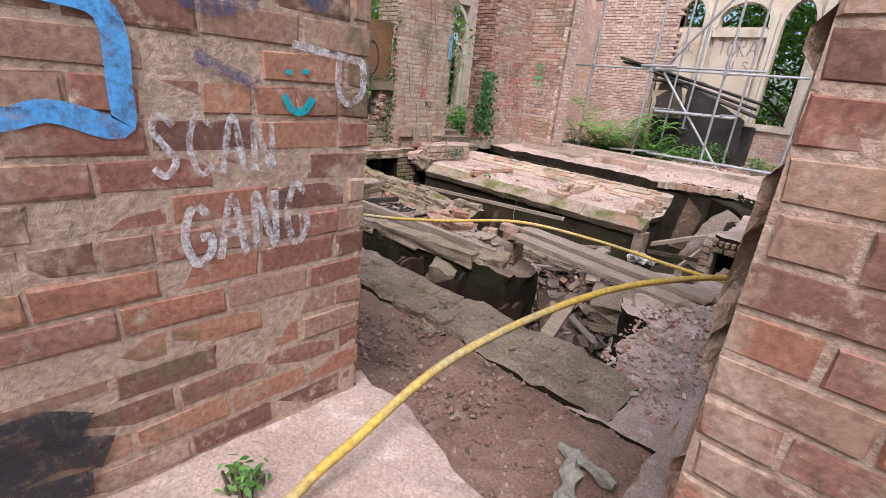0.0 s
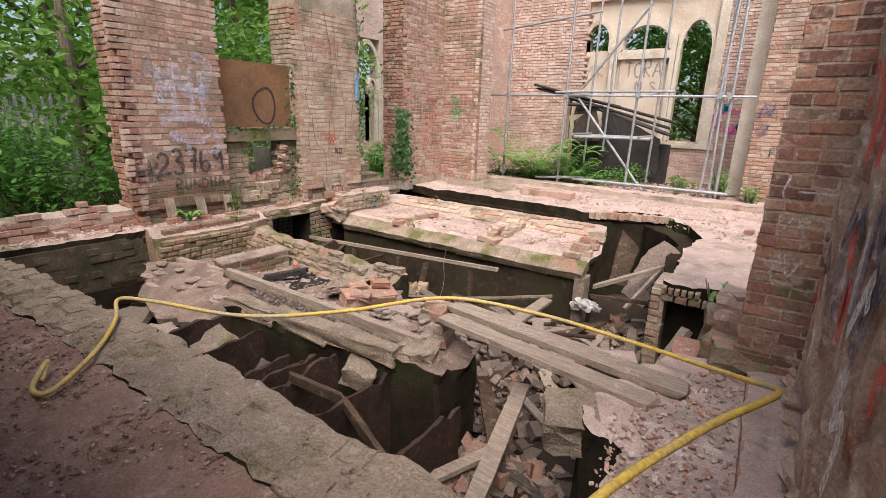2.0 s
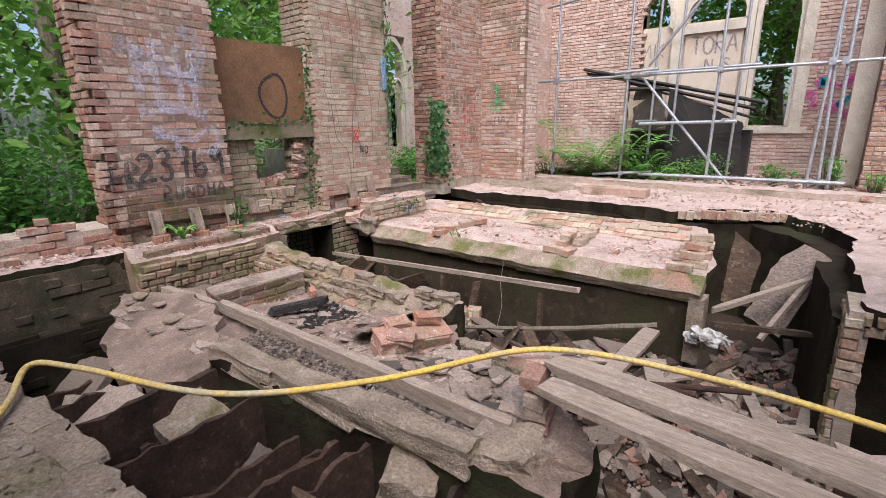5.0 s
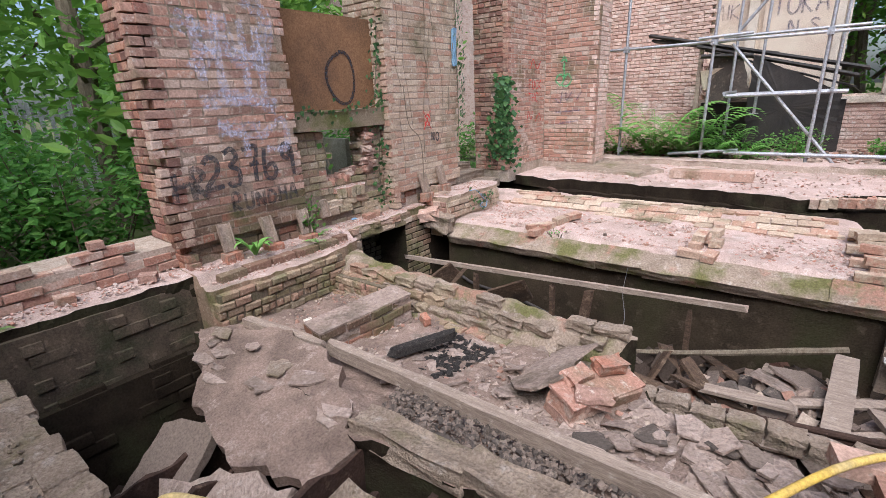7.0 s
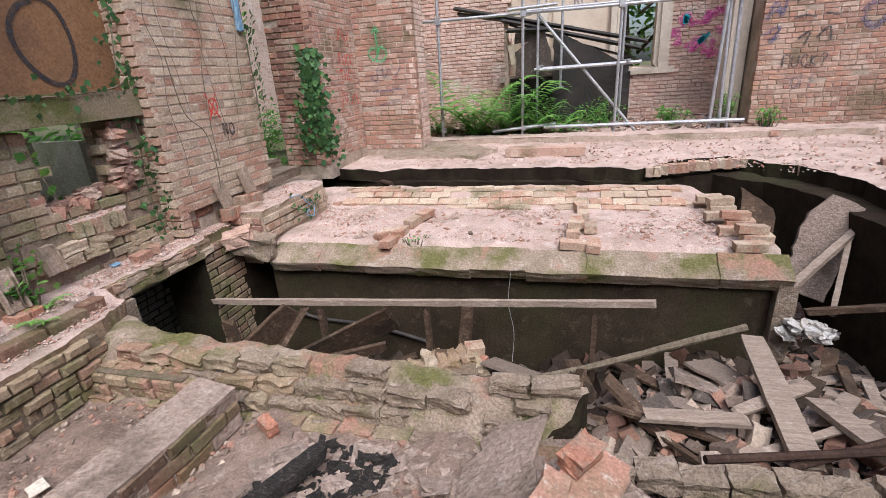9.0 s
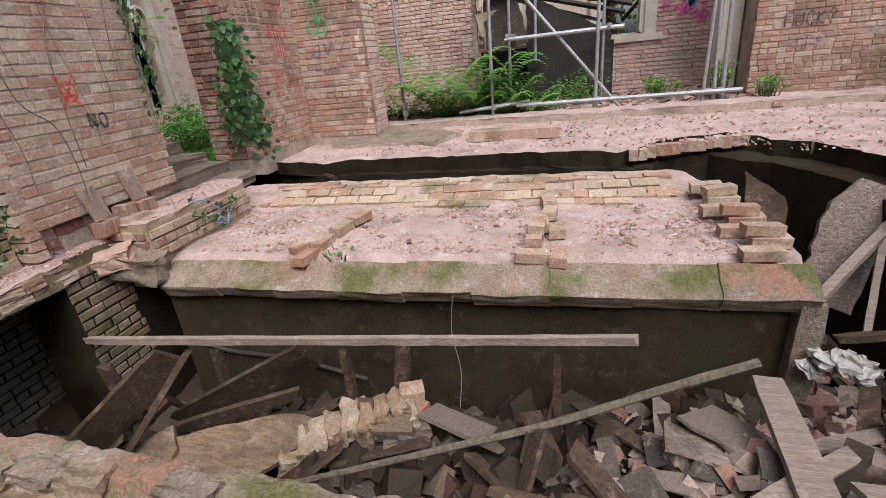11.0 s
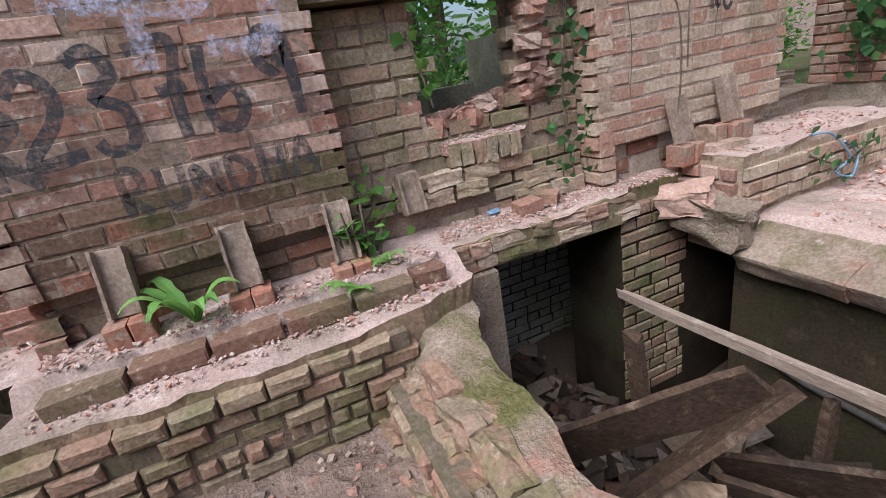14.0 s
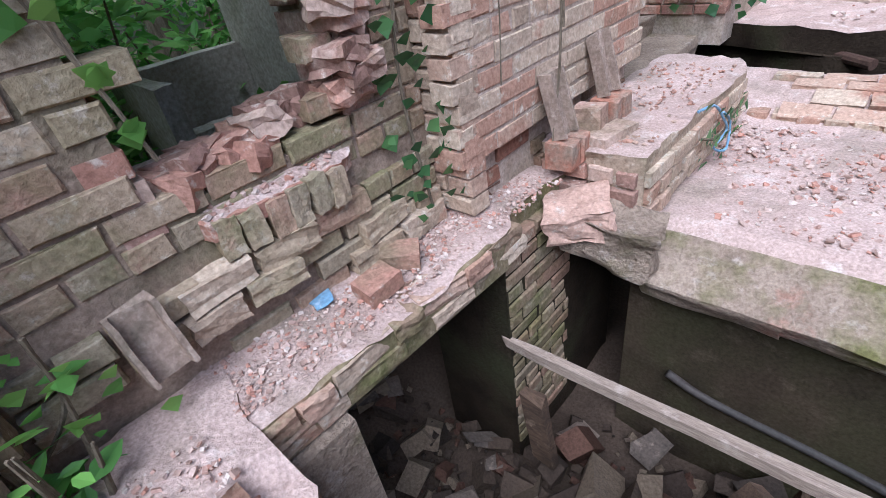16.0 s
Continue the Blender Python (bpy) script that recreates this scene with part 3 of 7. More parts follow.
def sheet(name, x0, x1, y0, y1, zf, step, mat, label, category="ground", kind="structure"):
    nx, ny = max(1, int((x1 - x0) / step)), max(1, int((y1 - y0) / step))
    vs = [(x0 + (x1 - x0) * i / nx, y0 + (y1 - y0) * j / ny, zf(x0 + (x1 - x0) * i / nx, y0 + (y1 - y0) * j / ny)) for j in range(ny + 1) for i in range(nx + 1)]
    fs = [(j * (nx + 1) + i, j * (nx + 1) + i + 1, (j + 1) * (nx + 1) + i + 1, (j + 1) * (nx + 1) + i) for j in range(ny) for i in range(nx)]
    return mesh_object(name, vs, fs, mat, None, label, category, kind, smooth=True)


def n2(x, y, f, s=0.0):
    return noise.noise(Vector((x * f, y * f, s)))


def rubble_height(x, y):
    """The cellar floor under its rubble: low at the trench, heaped towards the middle of the room."""
    h = -1.45
    h += 0.62 * math.exp(-(((x + 2.3) / 1.5) ** 2 + ((y - 5.9) / 1.0) ** 2))
    h += 0.55 * math.exp(-(((x + 1.5) / 0.7) ** 2 + ((y - 3.7) / 0.9) ** 2))
    h += 0.22 * math.exp(-(((x + 4.8) / 1.0) ** 2 + ((y - 6.2) / 0.6) ** 2))
    return h + 0.10 * n2(x, y, 1.7, 4) + 0.05 * n2(x, y, 6, 2)


sheet("cellar_floor", -7.9, 1.6, 2.2, 10.5, rubble_height, 0.09, m_damp_shaded, "cellar floor buried under brick dust and rubble", "floor")
# the woodland ground all round the ruin
def earth(x, y):
    return -0.12 + 0.06 * n2(x, y, 0.4) - 0.25 * max(0, min(1, (-x - 9) / 8))


hole = lambda x, y: -7.9 < x < 1.6 and 2.2 < y < 10.5
def outer_ground():
    vs, fs = [], []
    edges_x = [-300, -60, -30, -22, -16, -12, -10, -8.6, -7.9, -5, -2, 1.6, 4, 8, 20, 60, 300]
    edges_y = [-300, -60, -20, -8, -3, 0, 2.2, 4, 6, 8, 10.5, 12, 14, 17, 22, 30, 60, 300]
    idx = {}
    for i, x in enumerate(edges_x):
        for j, y in enumerate(edges_y):
            idx[i, j] = len(vs)
            vs.append((x, y, earth(x, y)))
    for i in range(len(edges_x) - 1):
        for j in range(len(edges_y) - 1):
            if not hole((edges_x[i] + edges_x[i + 1]) / 2, (edges_y[j] + edges_y[j + 1]) / 2):
                fs.append((idx[i, j], idx[i + 1, j], idx[i + 1, j + 1], idx[i, j + 1]))
    return mesh_object("ground", vs, fs, m_earth, None, "dark woodland earth round the ruin", "ground", "structure")


outer_ground()

ground_piece("threshold", [(-1.0, -1.5), (0.4, -1.5), (0.4, 1.18), (-0.3, 1.24), (-0.58, 1.30), (-1.06, 1.33)], 0.30, -0.3, m_dust, m_mortar, 0.07, 0.025, 0.012, "worn sandy brick doorstep between the jambs", "doorstep")
ground_piece("floor", [(-8.2, 1.0), (-0.3, 1.1), (0.9, 1.1), (0.9, 2.35), (-0.6, 2.36), (-2.0, 2.36), (-4.0, 2.34), (-7.6, 2.2), (-8.2, 2.15)], lambda x, y: -0.004 + 0.02 * n2(x, y, 1.3), -0.5, m_dirt, m_dirt, 0.06, 0.01, 0.02, "trodden brown dirt floor strewn with brick crumbs")
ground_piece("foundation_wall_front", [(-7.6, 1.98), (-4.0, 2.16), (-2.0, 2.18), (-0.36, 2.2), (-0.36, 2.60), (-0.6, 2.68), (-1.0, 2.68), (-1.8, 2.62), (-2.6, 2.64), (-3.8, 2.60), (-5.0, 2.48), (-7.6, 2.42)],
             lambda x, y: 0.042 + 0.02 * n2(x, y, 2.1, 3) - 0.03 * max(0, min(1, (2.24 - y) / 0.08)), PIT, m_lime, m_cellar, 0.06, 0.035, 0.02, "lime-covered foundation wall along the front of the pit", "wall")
front_wall = bpy.data.objects["foundation_wall_front"]


def wall_stones():
    """Rounded stones bedded in the top of the front foundation wall."""
    rnd = random.Random(61)
    kinds = []
    for k in range(6):
        bm = bmesh.new()
        bmesh.ops.create_cube(bm, size=1)
        bmesh.ops.subdivide_edges(bm, edges=bm.edges[:], cuts=2, use_grid_fill=True)
        for v in bm.verts:
            r = v.co.normalized() * 0.62
            q = v.co * 2.2 + Vector((k * 3.1, 0, 0))
            v.co = v.co.lerp(r, 0.35) + Vector((noise.noise(q), noise.noise(q + Vector((5, 0, 0))), noise.noise(q + Vector((0, 5, 0))))) * 0.10
        me = bpy.data.meshes.new("stone")
        bm.to_mesh(me)
        bm.free()
        me.materials.append(m_lime)
        kinds.append(me)
    for row, (off, hgt) in enumerate(((0.06, 0.014), (0.19, 0.016), (0.32, 0.016))):
        x = -6.4
        while x < -0.75:
            w = rnd.uniform(0.14, 0.30)
            front = 2.60 - 0.05 * max(0, -3.8 - x)
            if rnd.random() < (0.9 if row == 0 else 0.55):
                ob = new("stone", rnd.choice(kinds))
                ob.matrix_basis = pose(x + w / 2, front - off + rnd.uniform(-0.02, 0.02), hgt + rnd.uniform(-0.008, 0.008), rnd.uniform(-4, 4), rnd.uniform(-3, 3), rnd.uniform(-12, 12)) @ Matrix.Diagonal((w * 0.98, rnd.uniform(0.11, 0.16), 0.066, 1))
                under(ob, front_wall)
            x += w


wall_stones()
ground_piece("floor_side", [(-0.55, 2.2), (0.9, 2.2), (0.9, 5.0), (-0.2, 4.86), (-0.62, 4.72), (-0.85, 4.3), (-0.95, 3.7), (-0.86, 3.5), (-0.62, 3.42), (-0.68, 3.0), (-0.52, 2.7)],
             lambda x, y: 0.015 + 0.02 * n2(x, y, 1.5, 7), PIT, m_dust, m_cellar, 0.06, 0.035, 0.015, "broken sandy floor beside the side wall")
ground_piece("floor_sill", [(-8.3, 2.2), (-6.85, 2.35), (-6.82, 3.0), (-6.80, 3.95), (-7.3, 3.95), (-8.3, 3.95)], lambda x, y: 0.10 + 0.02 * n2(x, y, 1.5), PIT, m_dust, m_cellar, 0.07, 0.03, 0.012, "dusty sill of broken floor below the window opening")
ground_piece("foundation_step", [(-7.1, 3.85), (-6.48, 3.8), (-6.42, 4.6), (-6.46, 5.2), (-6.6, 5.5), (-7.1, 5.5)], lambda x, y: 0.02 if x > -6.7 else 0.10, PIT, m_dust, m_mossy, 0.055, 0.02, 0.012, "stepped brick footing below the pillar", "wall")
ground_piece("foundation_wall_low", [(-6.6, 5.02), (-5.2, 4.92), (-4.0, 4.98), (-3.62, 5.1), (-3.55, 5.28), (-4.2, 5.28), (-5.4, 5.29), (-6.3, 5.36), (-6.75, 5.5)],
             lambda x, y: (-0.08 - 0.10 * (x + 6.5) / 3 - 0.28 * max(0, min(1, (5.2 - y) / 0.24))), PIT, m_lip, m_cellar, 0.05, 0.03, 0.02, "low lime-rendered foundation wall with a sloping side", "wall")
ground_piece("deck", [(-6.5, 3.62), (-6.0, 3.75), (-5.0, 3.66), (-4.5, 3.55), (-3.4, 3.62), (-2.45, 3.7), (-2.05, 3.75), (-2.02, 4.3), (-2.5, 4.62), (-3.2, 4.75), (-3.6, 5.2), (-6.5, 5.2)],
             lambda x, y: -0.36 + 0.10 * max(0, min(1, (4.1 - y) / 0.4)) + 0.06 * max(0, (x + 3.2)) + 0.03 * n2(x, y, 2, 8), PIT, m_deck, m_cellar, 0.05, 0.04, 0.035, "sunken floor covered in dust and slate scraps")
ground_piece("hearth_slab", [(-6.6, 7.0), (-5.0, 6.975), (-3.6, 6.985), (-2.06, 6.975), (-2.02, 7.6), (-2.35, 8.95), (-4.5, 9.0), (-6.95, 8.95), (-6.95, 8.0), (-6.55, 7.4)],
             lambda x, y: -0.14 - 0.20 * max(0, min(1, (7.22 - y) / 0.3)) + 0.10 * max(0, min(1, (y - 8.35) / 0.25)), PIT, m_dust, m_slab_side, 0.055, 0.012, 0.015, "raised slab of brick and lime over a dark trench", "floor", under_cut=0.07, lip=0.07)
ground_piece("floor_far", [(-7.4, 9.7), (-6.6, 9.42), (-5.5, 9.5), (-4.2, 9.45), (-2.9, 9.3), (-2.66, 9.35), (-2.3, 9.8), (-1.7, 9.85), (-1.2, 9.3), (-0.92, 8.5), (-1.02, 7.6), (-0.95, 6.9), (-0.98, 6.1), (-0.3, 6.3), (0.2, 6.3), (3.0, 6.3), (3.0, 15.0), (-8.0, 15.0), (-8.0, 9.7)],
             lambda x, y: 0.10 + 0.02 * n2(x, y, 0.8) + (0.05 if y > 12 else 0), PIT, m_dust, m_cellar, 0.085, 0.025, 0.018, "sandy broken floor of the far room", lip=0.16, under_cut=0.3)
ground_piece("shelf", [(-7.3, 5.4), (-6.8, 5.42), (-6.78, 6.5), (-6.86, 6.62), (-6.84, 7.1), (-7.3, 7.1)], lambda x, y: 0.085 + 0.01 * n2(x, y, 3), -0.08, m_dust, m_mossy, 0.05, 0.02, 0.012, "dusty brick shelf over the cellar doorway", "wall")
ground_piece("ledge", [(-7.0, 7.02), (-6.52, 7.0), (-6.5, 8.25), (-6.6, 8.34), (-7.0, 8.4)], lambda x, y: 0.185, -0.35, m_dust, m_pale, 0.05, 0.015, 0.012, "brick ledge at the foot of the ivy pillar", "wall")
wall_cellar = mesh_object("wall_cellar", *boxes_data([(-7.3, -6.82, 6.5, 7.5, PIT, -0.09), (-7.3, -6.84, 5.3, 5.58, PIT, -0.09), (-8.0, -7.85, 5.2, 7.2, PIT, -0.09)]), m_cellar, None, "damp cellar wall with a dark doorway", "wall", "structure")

# ---- walls ----


def masonry(name, boxes, mat, label):
    return mesh_object(name, *boxes_data(boxes), mat, None, label, "wall", "structure")


def rag(u0, u1, amp, seed):
    """Keeps bricks between two uneven upright edges."""
    return lambda u, z: u0 + amp * (0.5 + noise.noise(Vector((seed, z * 5.1, 0)))) < u < u1 - amp * (0.5 + noise.noise(Vector((seed + 9, z * 5.3, 1))))


TOP = 5.2
E0, E1 = (1, 0), (0, 1)
w_jamb = masonry("wall_jamb", [(-2.6, -0.971, -2.0, 1.25, -0.3, 2.62)], m_mortar_dark, "brown brick doorway jamb covered in graffiti")
brick_face(w_jamb, (-0.957, -0.45), (0, 1), (1, 0), 1.72, 0.22, 2.6, m_brick, None, True, seed=3, rough=0.003, course=0.087, bl=0.25, proud=-0.010)
w_side = masonry("wall_side", [(0.108, 0.9, 1.227, 4.7, -0.2, 2.7)], m_mortar_dark, "rough brick side wall with flaking plaster and paint")
brick_face(w_side, (0.10, 1.216), (1, 0), (0, -1), 0.7, 0.22, 2.6, m_brick, None, True, seed=4, rough=0.003, proud=-0.005, course=0.087, bl=0.25)
w_pier = masonry("wall_pier", [(-0.26, 0.9, 4.66, 4.87, -0.2, 3.2), (-0.26, 0.9, 5.22, 5.4, -0.2, 3.2), (-0.26, 0.9, 4.87, 5.22, 1.6, 3.2), (0.06, 0.9, 4.87, 5.22, -0.2, 1.6)], m_flake, "brick pier with a plastered flank and a dark slot, on the side wall")
brick_face(w_pier, (-0.27, 4.65), (1, 0), (0, -1), 0.42, 0.0, 3.15, m_brick, None, True, seed=6, proud=-0.006)
# Dark brick at the slot's back puts the recess shade into its colour.
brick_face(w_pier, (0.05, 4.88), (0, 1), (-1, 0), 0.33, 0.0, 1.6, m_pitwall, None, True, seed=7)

pillar_1 = masonry("wall_pillar_graffiti", [(-7.6, -6.998, 3.95, 5.1, 0.0, 0.305), (-7.6, -6.9275, 3.95, 5.1, 0.305, TOP)], m_mortar_mid, "red brick pillar washed with lilac paint and black graffiti")
brick_face(pillar_1, (-6.915, 3.78), (0, 1), (1, 0), 1.37, 0.604, 3.2, m_pink, rag(0.0, 1.37, 0.10, 3), True, seed=11, proud=-0.009, rough=0.002)
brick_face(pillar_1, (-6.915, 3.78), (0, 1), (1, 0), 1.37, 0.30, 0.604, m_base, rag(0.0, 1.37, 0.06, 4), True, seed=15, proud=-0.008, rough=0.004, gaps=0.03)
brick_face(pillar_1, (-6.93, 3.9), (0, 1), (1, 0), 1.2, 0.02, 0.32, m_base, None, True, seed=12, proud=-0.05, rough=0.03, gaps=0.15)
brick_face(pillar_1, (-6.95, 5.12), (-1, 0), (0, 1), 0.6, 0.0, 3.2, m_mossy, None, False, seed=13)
brick_face(pillar_1, (-7.6, 3.86), (1, 0), (0, -1), 0.7, 0.0, 3.2, m_brick, rag(0, 0.7, 0.1, 5), False, seed=14)
pillar_2 = masonry("wall_pillar_ivy", [(-7.6, -6.99, 6.5, 7.85, 0.0, 0.305), (-7.6, -6.933, 6.5, 7.85, 0.305, TOP)], m_mortar, "pale brick pillar with ivy stems and a red cross mark")
brick_face(pillar_2, (-6.915, 6.45), (0, 1), (1, 0), 1.45, 0.30, 3.3, m_pale, rag(0.0, 1.45, 0.06, 6), True, seed=21, proud=-0.013, rough=0.002)
brick_face(pillar_2, (-6.93, 6.5), (0, 1), (1, 0), 1.35, 0.06, 0.32, m_base, None, True, seed=22, proud=-0.04, rough=0.03, gaps=0.15)
brick_face(pillar_2, (-7.6, 6.47), (1, 0), (0, -1), 0.68, 0.1, 3.3, m_pale, None, False, seed=23)
pillar_3 = masonry("wall_pillar_far", [(-7.6, -6.93, 9.3, 10.7, 0.0, TOP), (-6.95, -5.97, 10.62, 11.2, 0.0, TOP)], m_mortar, "pink brick pillar and return wall with red and green graffiti")
brick_face(pillar_3, (-6.915, 9.27), (0, 1), (1, 0), 1.34, 0.25, 4.2, m_pink, None, False, seed=31)
brick_face(pillar_3, (-6.93, 10.6), (1, 0), (0, -1), 0.98, 0.2, 4.2, m_pink, None, False, seed=32)
# Lighter brick here paints the bright light on the jamb edge.
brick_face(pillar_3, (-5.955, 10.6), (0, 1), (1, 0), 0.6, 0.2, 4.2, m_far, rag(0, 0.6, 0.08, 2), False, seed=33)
brick_face(pillar_3, (-7.6, 9.27), (1, 0), (0, -1), 0.68, 0.2, 4.2, m_brick, None, False, seed=34)

def infill_keep(u, z):
    """The ragged hole: upright on one side, stepping down on the other."""
    left = 0.47 + 0.08 * noise.noise(Vector((z * 6, 1.0, 0))) + 0.16 * max(0, 0.72 - z)
    right = 1.03 + 0.07 * noise.noise(Vector((z * 8, 4.0, 0))) - 0.9 * max(0, 0.80 - z)
    return not (z > 0.58 and left < u < right)


w_infill = masonry("wall_infill", [(-7.35, -7.108, 5.1, 5.57, -0.05, 1.14), (-7.35, -7.108, 6.19, 6.5, -0.05, 1.14), (-7.35, -7.108, 5.57, 6.19, -0.05, 0.55)], m_mortar_mid, "broken mossy brick infill with a ragged hole")
brick_face(w_infill, (-7.097, 5.12), (0, 1), (1, 0), 1.36, 0.44, 1.16, m_olive, infill_keep, True, seed=41, proud=-0.001, rough=0.005, gaps=0.015, course=0.078, bl=0.235)
brick_face(w_infill, (-7.075, 5.12), (0, 1), (1, 0), 1.36, 0.06, 0.44, m_olive, lambda u, z: not (0.1 < u < 0.44 and z < 0.2), True, seed=44, proud=0.0, rough=0.016, gaps=0.06, course=0.078, bl=0.225)
brick_face(w_infill, (-7.35, 6.17), (1, 0), (0, -1), 0.25, 0.5, 1.12, m_pink, None, True, seed=42, rough=0.02)
brick_face(w_infill, (-7.1, 5.59), (-1, 0), (0, 1), 0.25, 0.5, 1.12, m_pink, None, True, seed=43, rough=0.02)
mesh_object("lintel", *box_data(-7.3, -7.0, 5.08, 6.52, 1.16, 1.36), m_mossy, None, "mossy timber lintel over the hole", "lintel", "structure")
board = mesh_object("boarding", *box_data(-7.2, -7.16, 5.1, 6.5, 1.36, 2.34), m_ply, None, "rust-brown board closing the upper window opening", "board")

# sill wall left of the graffiti pillar
w_sill = masonry("wall_sill", [(-7.7, -7.15, 1.0, 3.9, -0.1, 0.30)], m_mortar, "broken brick sill of the window opening")
brick_face(w_sill, (-7.13, 1.2), (0, 1), (1, 0), 2.7, 0.1, 0.62, m_pink, lambda u, z: z < 0.36 + 0.22 * noise.noise(Vector((u * 2.2, 3, 0))) + 0.1 * (u < 1.2), True, seed=51, rough=0.02)
# The last box is unseen, added to keep light off the right jamb.
w_back = masonry("wall_outer", [(-7.6, -7.0, -2.0, 1.3, -0.1, TOP), (-7.0, -2.6, 0.6, 1.25, -0.1, 2.2), (0.5, 3.0, -1.3, -0.8, -0.2, 2.8)], m_mortar_dark, "plain brick walls of the ruin behind the walker")

# far room
FY = 14.5
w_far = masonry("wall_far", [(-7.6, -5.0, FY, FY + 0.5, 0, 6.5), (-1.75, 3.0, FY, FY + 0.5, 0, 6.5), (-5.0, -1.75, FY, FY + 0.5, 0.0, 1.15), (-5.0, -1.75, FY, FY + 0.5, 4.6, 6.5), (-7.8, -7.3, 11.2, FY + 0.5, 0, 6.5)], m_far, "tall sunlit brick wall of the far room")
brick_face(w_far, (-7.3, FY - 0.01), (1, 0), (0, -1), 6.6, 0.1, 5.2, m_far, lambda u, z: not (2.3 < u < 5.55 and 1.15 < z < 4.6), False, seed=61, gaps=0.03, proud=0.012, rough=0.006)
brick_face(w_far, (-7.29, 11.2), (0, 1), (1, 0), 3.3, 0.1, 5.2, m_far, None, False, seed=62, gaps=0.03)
w_pier_far = masonry("wall_pier_back", [(-0.75, 3.0, 12.4, 13.1, 0, TOP)], m_mortar, "brick pier with dark graffiti beside the scaffold")
brick_face(w_pier_far, (-0.77, 12.38), (1, 0), (0, -1), 2.6, 0.1, 4.2, m_pink, None, False, seed=63)
masonry("wall_right", [(2.6, 3.0, 5.4, 12.4, 0, 3.2)], m_brick, "plain brick wall closing the far room")

# ---- cellar pit: slate bins ----
def slate_sheet(x, y0, y1, top, seed, lean=0.0, bottom=-1.55, thick=0.035):
    """An upright slab of slate with a broken top edge."""
    rnd = random.Random(seed)
    n = 16
    vs, fs = [], []
    for k in range(n + 1):
        y = y0 + (y1 - y0) * k / n
        z = top + 0.05 * noise.noise(Vector((y * 3, seed, 0))) + 0.05 * noise.noise(Vector((y * 11, seed, 2))) + rnd.uniform(-0.015, 0.015)
        for dx, zz in ((-thick / 2, bottom), (thick / 2, bottom), (thick / 2 + lean + rnd.uniform(-0.004, 0.004), z), (-thick / 2 + lean + rnd.uniform(-0.004, 0.004), z + rnd.uniform(-0.02, 0.01))):
            vs.append((x + dx + 0.008 * noise.noise(Vector((y * 4, zz * 4, seed))), y, zz))
    for k in range(n):
        for q in range(4):
            a, b = k * 4 + q, k * 4 + (q + 1) % 4
            fs.append((b, a, a + 4, b + 4))
    fs += [(0, 1, 2, 3), (n * 4 + 3, n * 4 + 2, n * 4 + 1, n * 4)]
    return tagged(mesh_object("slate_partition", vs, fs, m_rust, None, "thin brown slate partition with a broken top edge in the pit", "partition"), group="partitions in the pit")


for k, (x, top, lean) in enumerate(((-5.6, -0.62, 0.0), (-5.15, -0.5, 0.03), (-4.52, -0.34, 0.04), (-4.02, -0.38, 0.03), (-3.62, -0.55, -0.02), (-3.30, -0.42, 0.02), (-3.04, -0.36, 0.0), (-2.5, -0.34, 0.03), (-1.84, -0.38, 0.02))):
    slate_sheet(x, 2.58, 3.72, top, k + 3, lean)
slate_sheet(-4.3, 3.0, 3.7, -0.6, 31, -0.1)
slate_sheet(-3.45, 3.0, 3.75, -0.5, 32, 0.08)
timber("cross_timber", (-3.06, 3.19, -0.36), (-2.52, 3.24, -0.37), 0.05, 0.08, m_wood_dark, "dark timber strut wedged between slate partitions", "timber")
timber("cross_timber", (-2.50, 3.22, -0.36), (-1.86, 2.98, -0.42), 0.05, 0.08, m_wood_dark, "dark timber strut wedged between slate partitions", "timber")
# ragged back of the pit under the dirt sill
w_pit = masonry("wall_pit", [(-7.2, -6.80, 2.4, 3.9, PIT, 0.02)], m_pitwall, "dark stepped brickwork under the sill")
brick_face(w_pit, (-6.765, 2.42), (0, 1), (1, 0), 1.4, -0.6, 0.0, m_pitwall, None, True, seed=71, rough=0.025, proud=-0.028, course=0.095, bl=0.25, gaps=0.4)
# Lower courses go near-black to stand in for the shade of a void.
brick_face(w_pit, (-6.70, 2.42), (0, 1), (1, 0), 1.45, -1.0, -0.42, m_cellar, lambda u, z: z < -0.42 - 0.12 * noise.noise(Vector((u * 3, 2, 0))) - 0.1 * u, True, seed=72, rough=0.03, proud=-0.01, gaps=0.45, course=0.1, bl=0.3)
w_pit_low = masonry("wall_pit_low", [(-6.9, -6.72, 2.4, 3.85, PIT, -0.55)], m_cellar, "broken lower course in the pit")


def lump(name, place, size, mat, label, seed, turn=(0, 0, 0), cuts=2, rough=0.16, category="stone", kind="", group=""):
    """A broken stone or piece of brickwork with uneven faces."""
    bm = bmesh.new()
    bmesh.ops.create_cube(bm, size=1)
    bmesh.ops.subdivide_edges(bm, edges=bm.edges[:], cuts=cuts, use_grid_fill=True)
    for v in bm.verts:
        q = v.co * 2.3 + Vector((seed, seed * 0.7, 0))
        v.co = Vector((v.co.x * size[0], v.co.y * size[1], v.co.z * size[2])) + Vector((noise.noise(q), noise.noise(q + Vector((5, 0, 0))), noise.noise(q + Vector((0, 5, 0))))) * rough * min(size)
    me = bpy.data.meshes.new(name)
    bm.to_mesh(me)
    bm.free()
    me.materials.append(mat)
    ob = new(name, me)
    ob.matrix_basis = pose(*place, *turn)
    return tagged(ob, label, category, group, kind)


